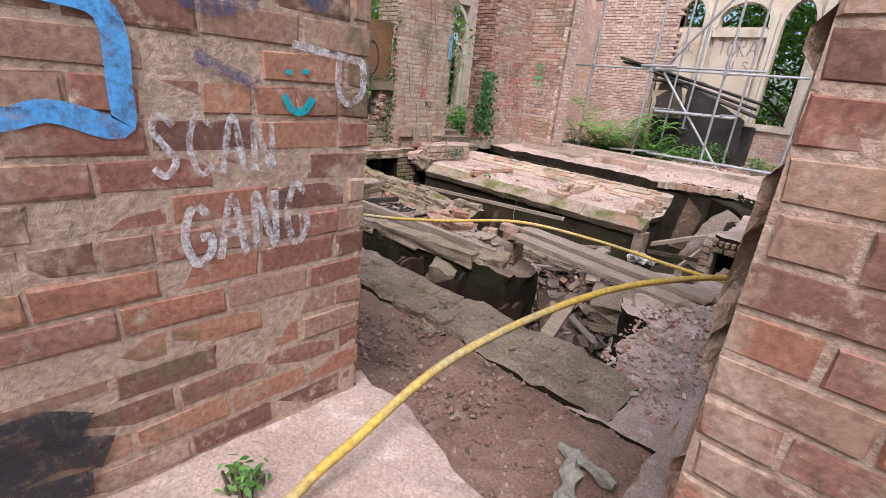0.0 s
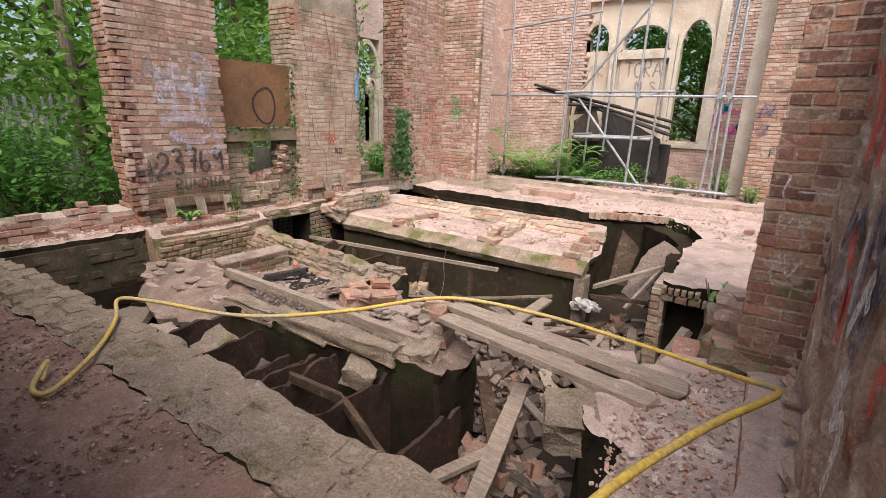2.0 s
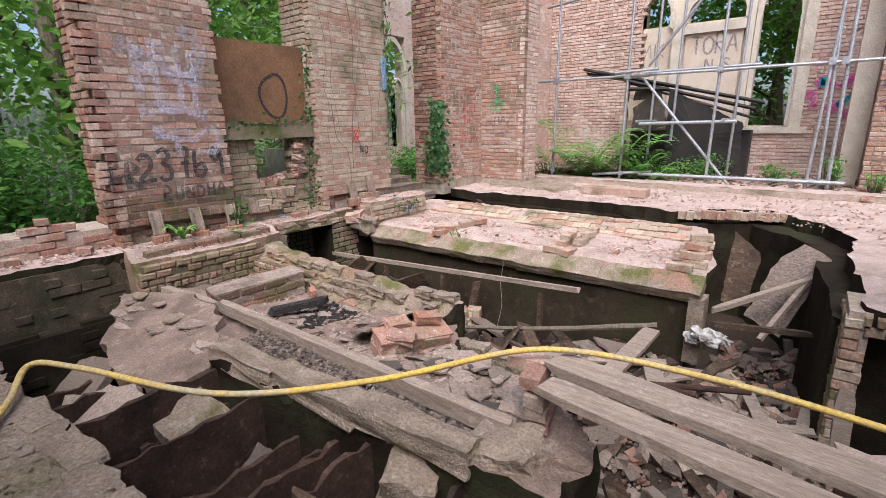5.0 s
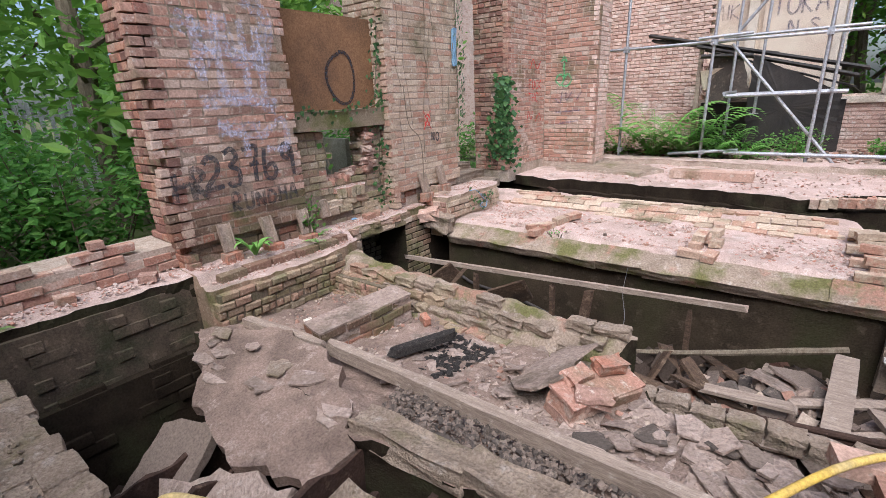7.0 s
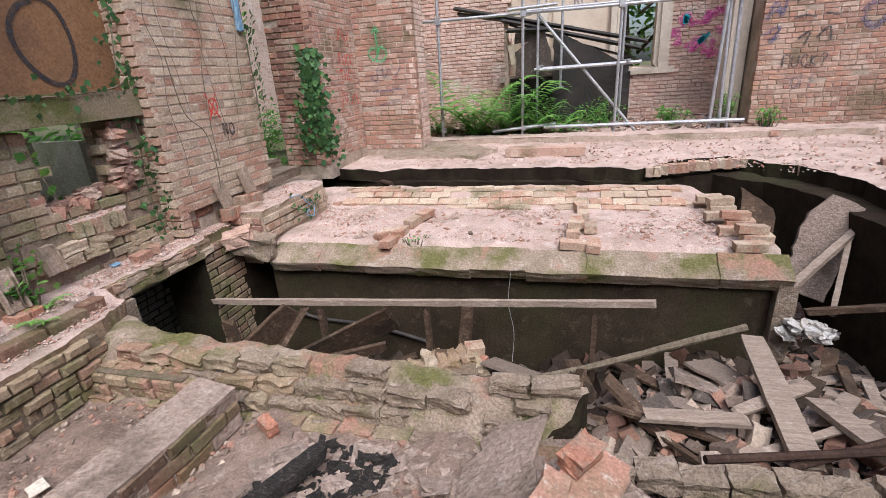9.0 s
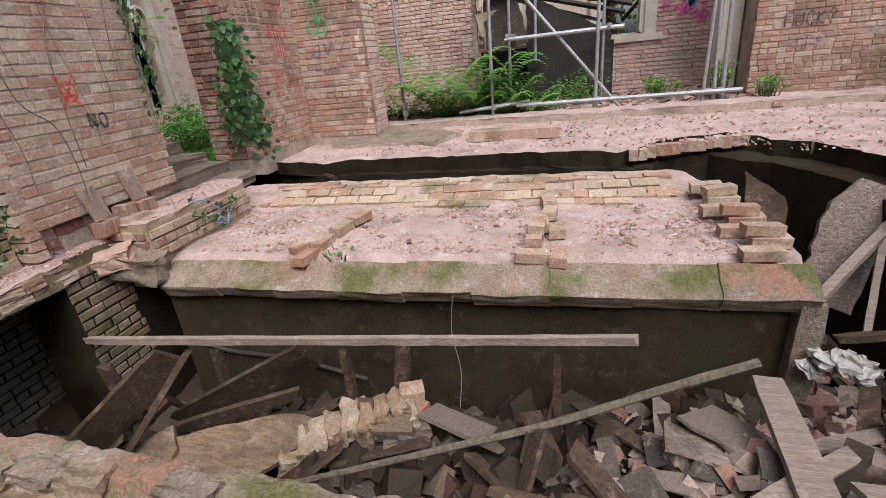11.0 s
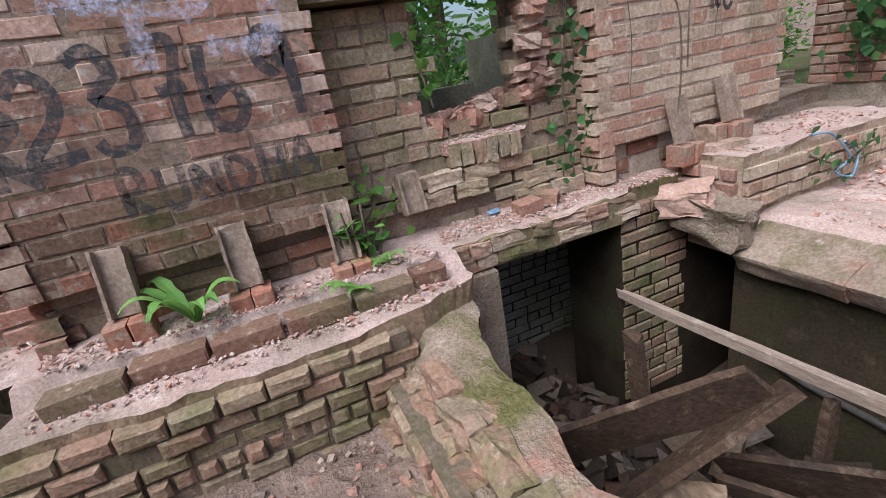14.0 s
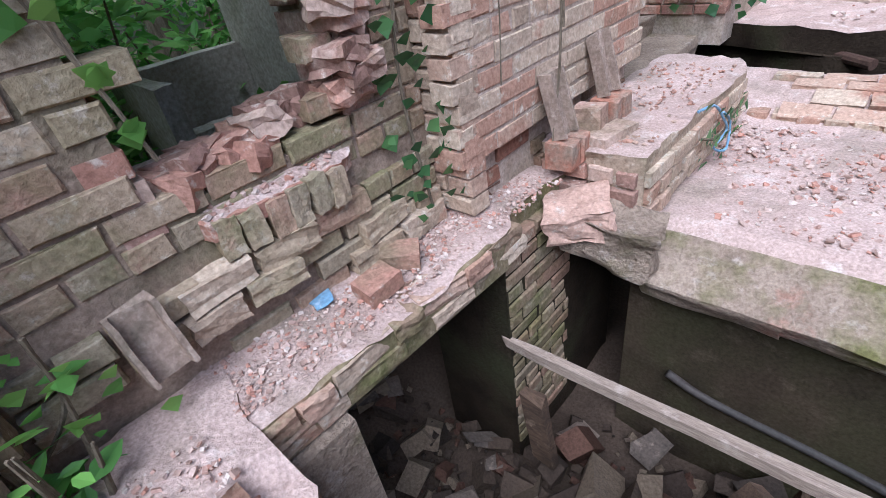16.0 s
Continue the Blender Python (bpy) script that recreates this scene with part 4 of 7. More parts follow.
def plate(name, corners, thick, mat, label, category="slab", seed=1, ragged=0.03, parent=None):
    """A flat broken slab: a top outline in space, thickened downwards, its edge chipped."""
    rnd = random.Random(seed)
    c = [Vector(p) for p in corners]
    pts = []
    for a, b in zip(c, c[1:] + c[:1]):
        n = max(2, int((b - a).length / 0.07))
        for k in range(n):
            p = a.lerp(b, k / n)
            pts.append(p + Vector((rnd.uniform(-1, 1), rnd.uniform(-1, 1), 0)) * ragged * 0.5 + Vector((noise.noise(p * 5), noise.noise(p * 5 + Vector((7, 0, 0))), 0)) * ragged)
    nrm = (c[1] - c[0]).cross(c[2] - c[1]).normalized()
    if nrm.z < 0:
        pts.reverse()
        nrm = -nrm
    mid = sum(pts, Vector()) / len(pts)
    n = len(pts)
    nrm = sum(((pts[k] - mid).cross(pts[(k + 1) % n] - mid) for k in range(n)), Vector()).normalized()
    pts = [p - nrm * (p - mid).dot(nrm) + nrm * 0.004 * noise.noise(p * 3) for p in pts]
    vs = [mid] + [mid.lerp(p, 0.6) for p in pts] + pts + [p - nrm * thick * rnd.uniform(0.75, 1.1) for p in pts] + [mid - nrm * thick]
    fs = [(0, 1 + k, 1 + (k + 1) % n) for k in range(n)]
    for o in (1, 1 + n):
        fs += [(o + k, o + n + k, o + n + (k + 1) % n, o + (k + 1) % n) for k in range(n)]
    fs += [(3 * n + 1, 1 + 2 * n + (k + 1) % n, 1 + 2 * n + k) for k in range(n)]
    ob = mesh_object(name, vs, fs, mat, None, label, category)
    return under(ob, parent) if parent else ob


lump("fallen_stone", (-4.35, 3.3, -0.62), (0.30, 0.34, 0.26), m_lime, "ochre lump of brickwork fallen between slate sheets", 3, (20, 30, 20))
lump("fallen_stone", (-4.7, 3.15, -0.75), (0.28, 0.25, 0.2), m_rubble, "dark broken stone in the pit", 4, (10, 50, 70))
lump("fallen_stone", (-3.75, 3.4, -0.80), (0.16, 0.3, 0.34), m_slate, "dark broken slate stone in the pit", 5, (30, 10, 10))
lump("ochre_stone", (-2.72, 3.62, -0.40), (0.26, 0.22, 0.16), m_lime, "yellow stone wedged under the floor edge", 6, (10, 15, 30))
plate("fallen_slab", [(-6.45, 3.66, -0.20), (-5.75, 3.98, -0.19), (-5.05, 3.92, -0.22), (-4.5, 3.5, -0.28), (-4.55, 3.25, -0.36), (-5.1, 3.12, -0.42), (-5.7, 3.25, -0.38)], 0.09, m_deck, "tilted slab of broken screed hanging over the pit", "slab", 3, 0.05)
plate("fallen_slab", [(-5.1, 3.12, -0.44), (-4.6, 3.2, -0.42), (-4.75, 2.85, -0.62), (-5.2, 2.7, -0.72), (-5.5, 2.9, -0.66)], 0.07, m_screed, "lower piece of cracked screed sliding into the pit", "slab", 4, 0.05)
plate("fallen_slab", [(-6.0, 3.1, -0.55), (-5.5, 3.3, -0.45), (-5.4, 2.8, -0.85), (-5.9, 2.75, -0.9)], 0.06, m_slate, "dark slate leaning in the pit", "slab", 5, 0.04)

# ---- sunken floor: beam, edge stones, brick beam, slate scraps ----
timber("floor_beam", (-5.35, 4.06, -0.23), (-2.35, 3.97, -0.165), 0.085, 0.10, m_wood, "grey weathered joist lying across the sunken floor", "beam", segs=24)
timber("floor_beam", (-6.3, 3.98, -0.26), (-5.4, 4.05, -0.24), 0.09, 0.07, m_wood, "grey weathered joist lying across the sunken floor", "beam")
for k in range(3):
    xa = -4.55 + k * 0.71
    lump("edge_stone", (xa + 0.35, 3.65 + 0.036 * k, -0.255 + 0.026 * k), (0.72, 0.17, 0.14), m_lime, "squared edge stone along the pit side of the sunken floor", 20 + k, (R.uniform(-4, 4), R.uniform(-2, 2), 2.5 + R.uniform(-2, 2)), 6, 0.2, "edge stone", "", "edge stones")
lump("edge_stone", (-2.33, 3.88, -0.22), (0.30, 0.26, 0.15), m_lime, "broken corner stone of the sunken floor", 41, (3, -6, 12), 7, 0.35, "edge stone")
scatter("slate_dust", [(-4.5, 3.68), (-2.45, 3.78), (-2.4, 3.93), (-4.6, 4.0)], -0.235, 1500, [(0.022, 0.02, 0.012), (0.035, 0.025, 0.01)], m_slate, "black slate chippings between joist and edge stones", seed=8)


def brick_beam(centre, length, width, height, turn, mat, label, seed, tilt=(0, 0), courses=3, crown=m_deck):
    """A fallen length of brickwork: courses of single bricks round a mortar core."""
    root = empty("fallen_brickwork", (0, 0, 0), label, "brickwork")
    core = lump("core", (0, 0, height / 2 - 0.006), (length - 0.03, width - 0.02, height), crown, "", seed + 40, (0, 0, 0), 6, 0.10)
    for key in ("category", "label"):
        if key in core:
            del core[key]
    under(core, root)
    crust = plate("mortar_crust", [(-length / 2, -width / 2, height + 0.006), (length / 2, -width / 2, height + 0.006), (length / 2, width / 2, height + 0.01), (-length / 2, width / 2, height + 0.01)], 0.02, crown, "", "", seed + 60, 0.012)
    under(crust, root)
    rnd = random.Random(seed)
    ch = height / courses
    for r in range(courses):
        for side in (-1, 1):
            u = -length / 2 + (0.11 if r % 2 else 0)
            while u < length / 2 - 0.05:
                w = min(0.225, length / 2 - u)
                v, f = brick_shape(w - 0.012, ch - 0.01, width / 2, rnd, 0.008)
                ob = mesh_object("brick", v, f, mat)
                ob.matrix_basis = pose(u + w / 2 + (0 if side < 0 else 0), side * width / 2 + rnd.uniform(-0.014, 0.014), r * ch + 0.005, rnd.uniform(-3, 3), rnd.uniform(-2, 2), rnd.uniform(-4, 4) + (0 if side < 0 else 180))
                under(ob, root)
                u += w
    root.matrix_basis = pose(*centre, tilt[0], tilt[1], turn)
    return root


brick_beam((-5.50, 4.51, -0.37), 0.88, 0.25, 0.23, 83, m_base, "fallen length of brick wall lying on the sunken floor", 5, (2, -2), 3, m_screed)
brick_beam((-3.66, 4.66, -0.43), 0.60, 0.22, 0.21, 68, m_pink, "broken red brick pier lying among slate scraps", 6, (14, 5), 2, m_pink)
for k, (x, y, z, t) in enumerate(((-3.6, 4.82, -0.17, 60), (-3.72, 4.6, -0.18, 75), (-3.58, 4.5, -0.21, 30))):
    lump("broken_brick", (x, y, z), (0.2, 0.11, 0.07), m_clay if k == 0 else m_pink, "broken orange brick on top of the fallen pier", 330 + k, (12, 6, t), 2, 0.3, "brick", "", "orange bricks on the fallen pier")
plate("fallen_slate", [(-4.12, 4.5, -0.31), (-3.86, 4.36, -0.17), (-3.70, 4.62, -0.14), (-3.78, 4.80, -0.16), (-3.72, 5.0, -0.14), (-3.98, 5.02, -0.28), (-4.1, 4.72, -0.31)], 0.02, m_screed, "curled sheet of screed leaning on the red brickwork", "slate", 8, 0.075)
deck_z = lambda x, y: -0.36 + 0.10 * max(0, min(1, (4.1 - y) / 0.4)) + 0.06 * max(0, (x + 3.2)) + 0.03 * n2(x, y, 2, 8)
DECK = [(-6.35, 4.1), (-2.3, 4.05), (-2.5, 4.6), (-3.3, 4.7), (-3.7, 5.0), (-6.35, 4.95)]
scatter("slate_scraps", [(-5.2, 4.1), (-2.4, 4.1), (-2.6, 4.6), (-3.4, 4.75), (-3.7, 5.0), (-5.0, 4.9)], deck_z, 330, [(0.16, 0.10, 0.012), (0.10, 0.08, 0.01), (0.22, 0.13, 0.016)], m_screed, "broken flakes of screed and slate strewn over the sunken floor", seed=9, tilt=0.35)
scatter("brick_crumbs", DECK, deck_z, 1600, [(0.014, 0.012, 0.008), (0.022, 0.02, 0.01), (0.035, 0.03, 0.014)], m_rubble, "brick crumbs and mortar bits on the sunken floor", seed=10)
m_char = surface("charred_wood", (0.095, 0.083, 0.075), (0.045, 0.04, 0.037), 14, bump=1.0, stretch=(3, 9, 9), wear=(0.17, 0.145, 0.125), depth=0.02)
timber("burnt_timber", (-4.95, 4.28, -0.27), (-4.72, 4.72, -0.24), 0.085, 0.06, m_char, "charred piece of timber beside the fallen brickwork", "timber")
scatter("charcoal", [(-5.05, 4.4), (-4.55, 4.3), (-4.4, 4.8), (-4.85, 4.9)], lambda x, y: deck_z(x, y) + 0.005, 420, [(0.02, 0.016, 0.01), (0.04, 0.03, 0.015), (0.07, 0.04, 0.02)], m_char, "black charcoal and ash from a small fire", "charcoal", seed=14)
# courses on the footing and the low wall
foot = masonry("wall_footing", [(-6.6, -6.415, 3.84, 5.12, -0.5, -0.02)], m_mortar_damp, "mossy brick footing facing the sunken floor")
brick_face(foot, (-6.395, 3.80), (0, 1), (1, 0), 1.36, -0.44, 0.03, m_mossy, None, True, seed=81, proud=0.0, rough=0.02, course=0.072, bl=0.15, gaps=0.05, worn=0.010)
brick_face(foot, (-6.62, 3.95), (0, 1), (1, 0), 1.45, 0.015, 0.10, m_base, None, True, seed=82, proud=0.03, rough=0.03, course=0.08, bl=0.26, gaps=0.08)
low = masonry("wall_low_courses", [(-6.5, -5.75, 5.0, 5.15, -0.45, -0.2)], m_mortar_damp, "exposed brick end of the low wall")
brick_face(low, (-6.45, 4.985), (1, 0), (0, -1), 0.85, -0.42, -0.16, m_mossy, None, True, seed=83, proud=0.0, rough=0.02, course=0.072, bl=0.16, worn=0.010)
brick_face(low, (-5.6, 4.94), (1, 0), (0, -1), 2.0, -0.42, -0.26, m_mossy, None, True, seed=84, proud=0.0, rough=0.02, course=0.085, bl=0.2, gaps=0.35)
# doorway, lintel and shelf bricks
w_door = masonry("door_1", [(-6.93, -6.76, 5.44, 5.70, PIT, -0.09)], m_lime, "plastered cellar doorway post")
brick_face(wall_cellar, (-6.81, 6.5), (0, 1), (1, 0), 0.5, -1.3, 0.05, m_mossy, None, True, seed=85, proud=0.0)
brick_face(wall_cellar, (-7.84, 5.2), (0, 1), (1, 0), 2.0, -1.5, -0.15, m_grey, None, False, seed=86, proud=0.0)
y = 5.38
for k in range(7):
    w = (0.20, 0.11, 0.23, 0.12, 0.21, 0.13, 0.20)[k]
    for z, h, back in ((0.034, 0.07, 0.0), (-0.036, 0.064, 0.012)):
        lump("shelf_stone", (-6.845 - back + R.uniform(-0.008, 0.012), y + w / 2 + (0.03 if z < 0 else 0), z + R.uniform(-0.004, 0.004)), (0.13, w - 0.008, h), m_pale if (k + (z < 0)) % 3 else m_mossy, "worn brick along the edge of the shelf over the cellar doorway", 50 + k, (R.uniform(-2, 2), R.uniform(-3, 3), R.uniform(-4, 4)), 3, 0.16, "brick", "", "shelf edge bricks")
    y += w
brick_face(bpy.data.objects["ledge"], (-6.49, 7.02), (0, 1), (1, 0), 1.25, -0.1, 0.19, m_pale, None, True, seed=88, proud=0.004, rough=0.01)
brick_face(bpy.data.objects["ledge"], (-6.95, 7.0), (1, 0), (0, -1), 0.42, -0.02, 0.19, m_pink, None, True, seed=89, proud=0.03, rough=0.03)
lump("fallen_stone", (-6.58, 6.93, -0.12), (0.35, 0.22, 0.2), m_lime, "crumbling corner of brickwork between shelf and slab", 61, (5, 10, 10), 5, 0.25)
lump("fallen_stone", (-6.7, 6.85, -0.02), (0.25, 0.2, 0.14), m_pink, "crumbling brick lump on the shelf corner", 62, (5, -10, 30), 5, 0.25)

# ---- slab: rows of bricks ----
def loose_brick(place, turn, mat=m_pale, size=(0.225, 0.108, 0.068), label="loose brick lying on the slab", group="loose bricks"):
    key = ("loose", mat.name, size)
    if key not in PIECES:
        out = []
        for k in range(4):
            ob = lump("loose_brick", (0, 0, 0), size, mat, "", k + 5, (0, 0, 0), 1, 0.10)
            out.append(ob.data)
            bpy.data.objects.remove(ob)
        PIECES[key] = out
    ob = new("loose_brick", R.choice(PIECES[key]))
    ob.matrix_basis = pose(*place, R.uniform(-5, 5), R.uniform(-5, 5), turn)
    return tagged(ob, label, "brick", group)


for k, (x, y, z, t) in enumerate(((-5.28, 7.12, -0.13, 80), (-5.25, 7.36, -0.11, 85), (-5.38, 7.3, -0.12, 75), (-5.2, 7.62, -0.085, 82), (-5.14, 7.86, -0.08, 78), (-5.2, 7.62, -0.15, 82),
                                   (-3.62, 7.14, -0.12, 10), (-3.45, 7.16, -0.13, 90), (-3.62, 7.42, -0.10, 85), (-3.58, 7.66, -0.09, 92), (-3.46, 7.55, -0.10, 88), (-3.60, 7.5, -0.03, 84), (-3.52, 7.92, -0.09, 90), (-3.54, 8.18, -0.08, 100),
                                   (-2.28, 7.16, -0.11, 5), (-2.18, 7.34, -0.10, 8), (-2.3, 7.52, -0.10, 4), (-2.2, 7.7, -0.09, -4), (-2.32, 7.9, -0.08, 3), (-2.24, 8.1, -0.07, 5), (-2.3, 8.32, -0.03, 0), (-2.22, 7.36, -0.03, 4), (-2.24, 7.72, -0.02, 0), (-2.26, 8.12, 0.0, 8))):
    loose_brick((x, y, z), t + R.uniform(-6, 6))
slab_rows = bpy.data.objects["hearth_slab"]
brick_face(slab_rows, (-6.6, 8.37), (1, 0), (0, -1), 4.3, -0.17, -0.02, m_pale, None, True, seed=91, proud=0.0, rough=0.012, gaps=0.12, bl=0.24)
flat = []
for k in range(6):
    ob = lump("brick", (0, 0, 0), (0.228, 0.108, 0.05), m_pale, "", 320 + k, (0, 0, 0), 2, 0.16)
    flat.append(ob.data)
    bpy.data.objects.remove(ob)
for r, (y, z, lean) in enumerate(((8.30, -0.136, 8), (8.43, -0.105, 24), (8.55, -0.055, 22), (8.68, -0.036, 3), (8.80, -0.038, 0))):
    x = -6.35 + 0.12 * (r % 2)
    while x < -2.5:
        if R.random() > (0.45 if r == 0 else 0.12):
            ob = new("brick", R.choice(flat))
            ob.matrix_basis = pose(x, y + R.uniform(-0.006, 0.006), z + R.uniform(-0.008, 0.004), lean + R.uniform(-3, 3), R.uniform(-2, 2), R.uniform(-3, 3))
            under(ob, slab_rows)
        x += 0.242
slab_z = lambda x, y: -0.14 + 0.10 * max(0, min(1, (y - 8.35) / 0.25))
scatter("brick_crumbs", [(-6.3, 7.25), (-2.3, 7.2), (-2.4, 8.3), (-6.6, 8.3)], slab_z, 5200, [(0.010, 0.008, 0.004), (0.010, 0.008, 0.004), (0.016, 0.012, 0.006), (0.016, 0.012, 0.006), (0.03, 0.022, 0.010)], m_crumb, "pink brick crumbs scattered on the slab", seed=12)
scatter("stone_bits", [(-5.6, 7.25), (-2.6, 7.2), (-2.8, 8.0), (-5.2, 8.2)], slab_z, 24, [(0.05, 0.035, 0.02), (0.08, 0.05, 0.02)], m_rubble, "broken brick bits on the slab", seed=13, tilt=0.2)
# lime blocks along the front lip
for k in range(9):
    lump("lip_stone", (-6.2 + k * 0.49, 7.03 + 0.01 * math.sin(k * 2), -0.27 + 0.006 * math.sin(k * 3.3)), (0.498, 0.25, 0.12), m_lip, "lime-crusted edge stone along the front of the slab", 70 + k, (31 + R.uniform(-1.5, 1.5), R.uniform(-0.4, 0.4), R.uniform(-0.6, 0.6)), 6, 0.10, "edge stone", "", "slab edge stones")

# ---- trench ----
timber("trench_rail", (-6.86, 6.50, -0.53), (-3.05, 6.52, -0.33), 0.05, 0.052, m_wood, "long pale timber rail crossing the trench", "rail", segs=24)
for x, z1 in ((-5.74, -0.55), (-4.77, -0.50), (-3.46, -0.44)):
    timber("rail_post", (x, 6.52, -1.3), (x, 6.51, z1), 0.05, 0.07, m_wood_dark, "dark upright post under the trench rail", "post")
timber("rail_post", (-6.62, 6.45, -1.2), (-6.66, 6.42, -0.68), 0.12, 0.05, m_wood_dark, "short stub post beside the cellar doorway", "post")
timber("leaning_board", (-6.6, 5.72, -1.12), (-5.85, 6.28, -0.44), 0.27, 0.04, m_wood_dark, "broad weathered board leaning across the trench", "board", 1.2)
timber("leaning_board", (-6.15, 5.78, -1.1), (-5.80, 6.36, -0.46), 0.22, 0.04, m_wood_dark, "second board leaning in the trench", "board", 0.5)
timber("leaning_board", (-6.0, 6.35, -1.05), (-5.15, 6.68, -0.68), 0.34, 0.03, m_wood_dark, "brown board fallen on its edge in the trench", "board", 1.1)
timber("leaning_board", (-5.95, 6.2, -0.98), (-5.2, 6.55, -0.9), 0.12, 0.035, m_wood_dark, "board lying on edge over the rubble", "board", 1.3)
plate("split_panel", [(-5.95, 6.0, -0.93), (-5.55, 6.2, -0.88), (-5.15, 6.36, -0.9), (-4.85, 6.38, -0.97), (-5.05, 6.12, -1.0), (-5.28, 5.85, -1.0), (-5.62, 5.82, -1.0)], 0.04, m_panel, "split brown plywood panel lying on rubble", "panel", 9, 0.015)
plate("split_panel", [(-6.05, 5.98, -0.9), (-5.85, 6.12, -0.86), (-5.72, 5.98, -0.9), (-5.75, 5.78, -0.97), (-5.98, 5.8, -0.97)], 0.04, m_panel, "narrow brown offcut of plywood beside the larger panel", "panel", 10, 0.012)
arch = empty("fallen_arch", (-4.7, 6.35, -1.15), "fallen length of whitewashed brick arch on the rubble", "brickwork")
for k in range(9):
    a = k / 8
    ob = lump("brick", (-5.09 + 0.70 * a, 6.14 + 0.44 * a + 0.025 * math.sin(k * 2.1), -1.06 + 0.13 * math.sin(a * 2.6) + 0.012 * math.sin(k * 3.7)), (0.108, 0.24, 0.14), m_white_brick, "", 340 + k, (6 * math.sin(k * 1.7), 24 - 48 * a, 31 + 5 * math.sin(k * 2.9)), 3, 0.26)
    for key in ("category", "label"):
        if key in ob:
            del ob[key]
    under(ob, arch)
loose_brick((-4.38, 6.56, -1.01), 70, m_clay, label="orange brick standing on the rubble heap")
loose_brick((-4.42, 6.68, -0.95), 20, m_pale, (0.16, 0.13, 0.12), label="pale broken stone on the rubble heap")
mesh_object("wire", *tube_data(smooth_line([(-4.12, 6.86, -0.28), (-4.14, 6.83, -0.55), (-4.09, 6.78, -0.8), (-4.1, 6.7, -1.05)], 5), 0.0025, 5), m_steel, None, "thin loose wire hanging from the slab edge into the trench", "wire")
timber("leaning_board", (-4.55, 6.75, -1.2), (-4.5, 6.85, -0.62), 0.12, 0.04, m_wood_dark, "short upright board in the trench", "board", 0.3)
timber("leaning_board", (-4.3, 6.55, -0.95), (-3.75, 6.35, -0.98), 0.22, 0.03, m_slate, "dark board lying on the rubble", "board", 0.3)
branch = smooth_line([(-4.95, 5.86, -0.95), (-4.2, 6.12, -0.88), (-3.5, 6.35, -0.80), (-2.9, 6.6, -0.72), (-2.35, 6.78, -0.62)], 6)
mesh_object("branch", *tube_data(branch, [0.018 + 0.012 * k / len(branch) for k in range(len(branch))], 7, 0.15), m_bark, None, "bent bare branch lying over the rubble", "branch")
ribs = []
for k in range(60):
    ribs.append(Vector((-5.72, 5.76, -0.86)).lerp(Vector((-4.75, 5.70, -0.92)), k / 59))
mesh_object("corrugated_pipe", *tube_data(ribs, [0.068 if k % 2 else 0.056 for k in range(60)], 12), m_black, None, "black corrugated drain pipe in the trench", "pipe")

# ---- rubble ----
TRENCH = [(-6.75, 5.45), (-3.7, 5.45), (-3.5, 6.0), (-2.2, 6.9), (-6.75, 6.95)]
HEAP = [(-3.6, 5.3), (-3.2, 4.8), (-2.0, 4.5), (-1.0, 4.7), (-0.7, 5.6), (-1.0, 6.6), (-1.1, 8.6), (-1.9, 8.6), (-1.95, 6.95), (-3.5, 6.9)]
UNDER = [(-1.95, 2.75), (-0.8, 2.75), (-0.75, 3.4), (-1.0, 4.2), (-1.95, 4.4)]
DOOR = [(-7.8, 5.6), (-6.8, 5.6), (-6.8, 6.48), (-7.8, 6.48)]
PITS = [(-6.7, 2.7), (-2.0, 2.7), (-2.0, 3.6), (-6.7, 3.6)]
SIZES = [(0.22, 0.11, 0.07), (0.13, 0.11, 0.07), (0.16, 0.12, 0.09), (0.10, 0.07, 0.05)]
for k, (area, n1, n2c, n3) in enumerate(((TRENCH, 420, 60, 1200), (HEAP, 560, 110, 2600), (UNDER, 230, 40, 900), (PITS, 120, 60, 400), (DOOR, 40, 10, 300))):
    loose = m_rubble if k in (1, 2) else m_damp_shaded
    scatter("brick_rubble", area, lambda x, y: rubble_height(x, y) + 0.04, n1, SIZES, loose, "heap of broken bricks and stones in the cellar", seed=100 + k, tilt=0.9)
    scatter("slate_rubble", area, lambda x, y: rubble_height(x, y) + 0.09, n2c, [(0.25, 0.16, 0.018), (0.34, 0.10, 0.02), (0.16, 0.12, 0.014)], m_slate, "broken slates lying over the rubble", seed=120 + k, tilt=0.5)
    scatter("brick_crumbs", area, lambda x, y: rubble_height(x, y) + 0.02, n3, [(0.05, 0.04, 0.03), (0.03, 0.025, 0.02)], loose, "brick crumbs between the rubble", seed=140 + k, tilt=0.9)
scatter("broken_stone", TRENCH, lambda x, y: rubble_height(x, y) + 0.12, 130, [(0.30, 0.2, 0.12), (0.24, 0.12, 0.08), (0.36, 0.16, 0.05), (0.2, 0.18, 0.14)], m_damp_shaded, "big damp stones and broken bricks, coloured for the trench shade", seed=160, tilt=1.0)
rnd = random.Random(78)
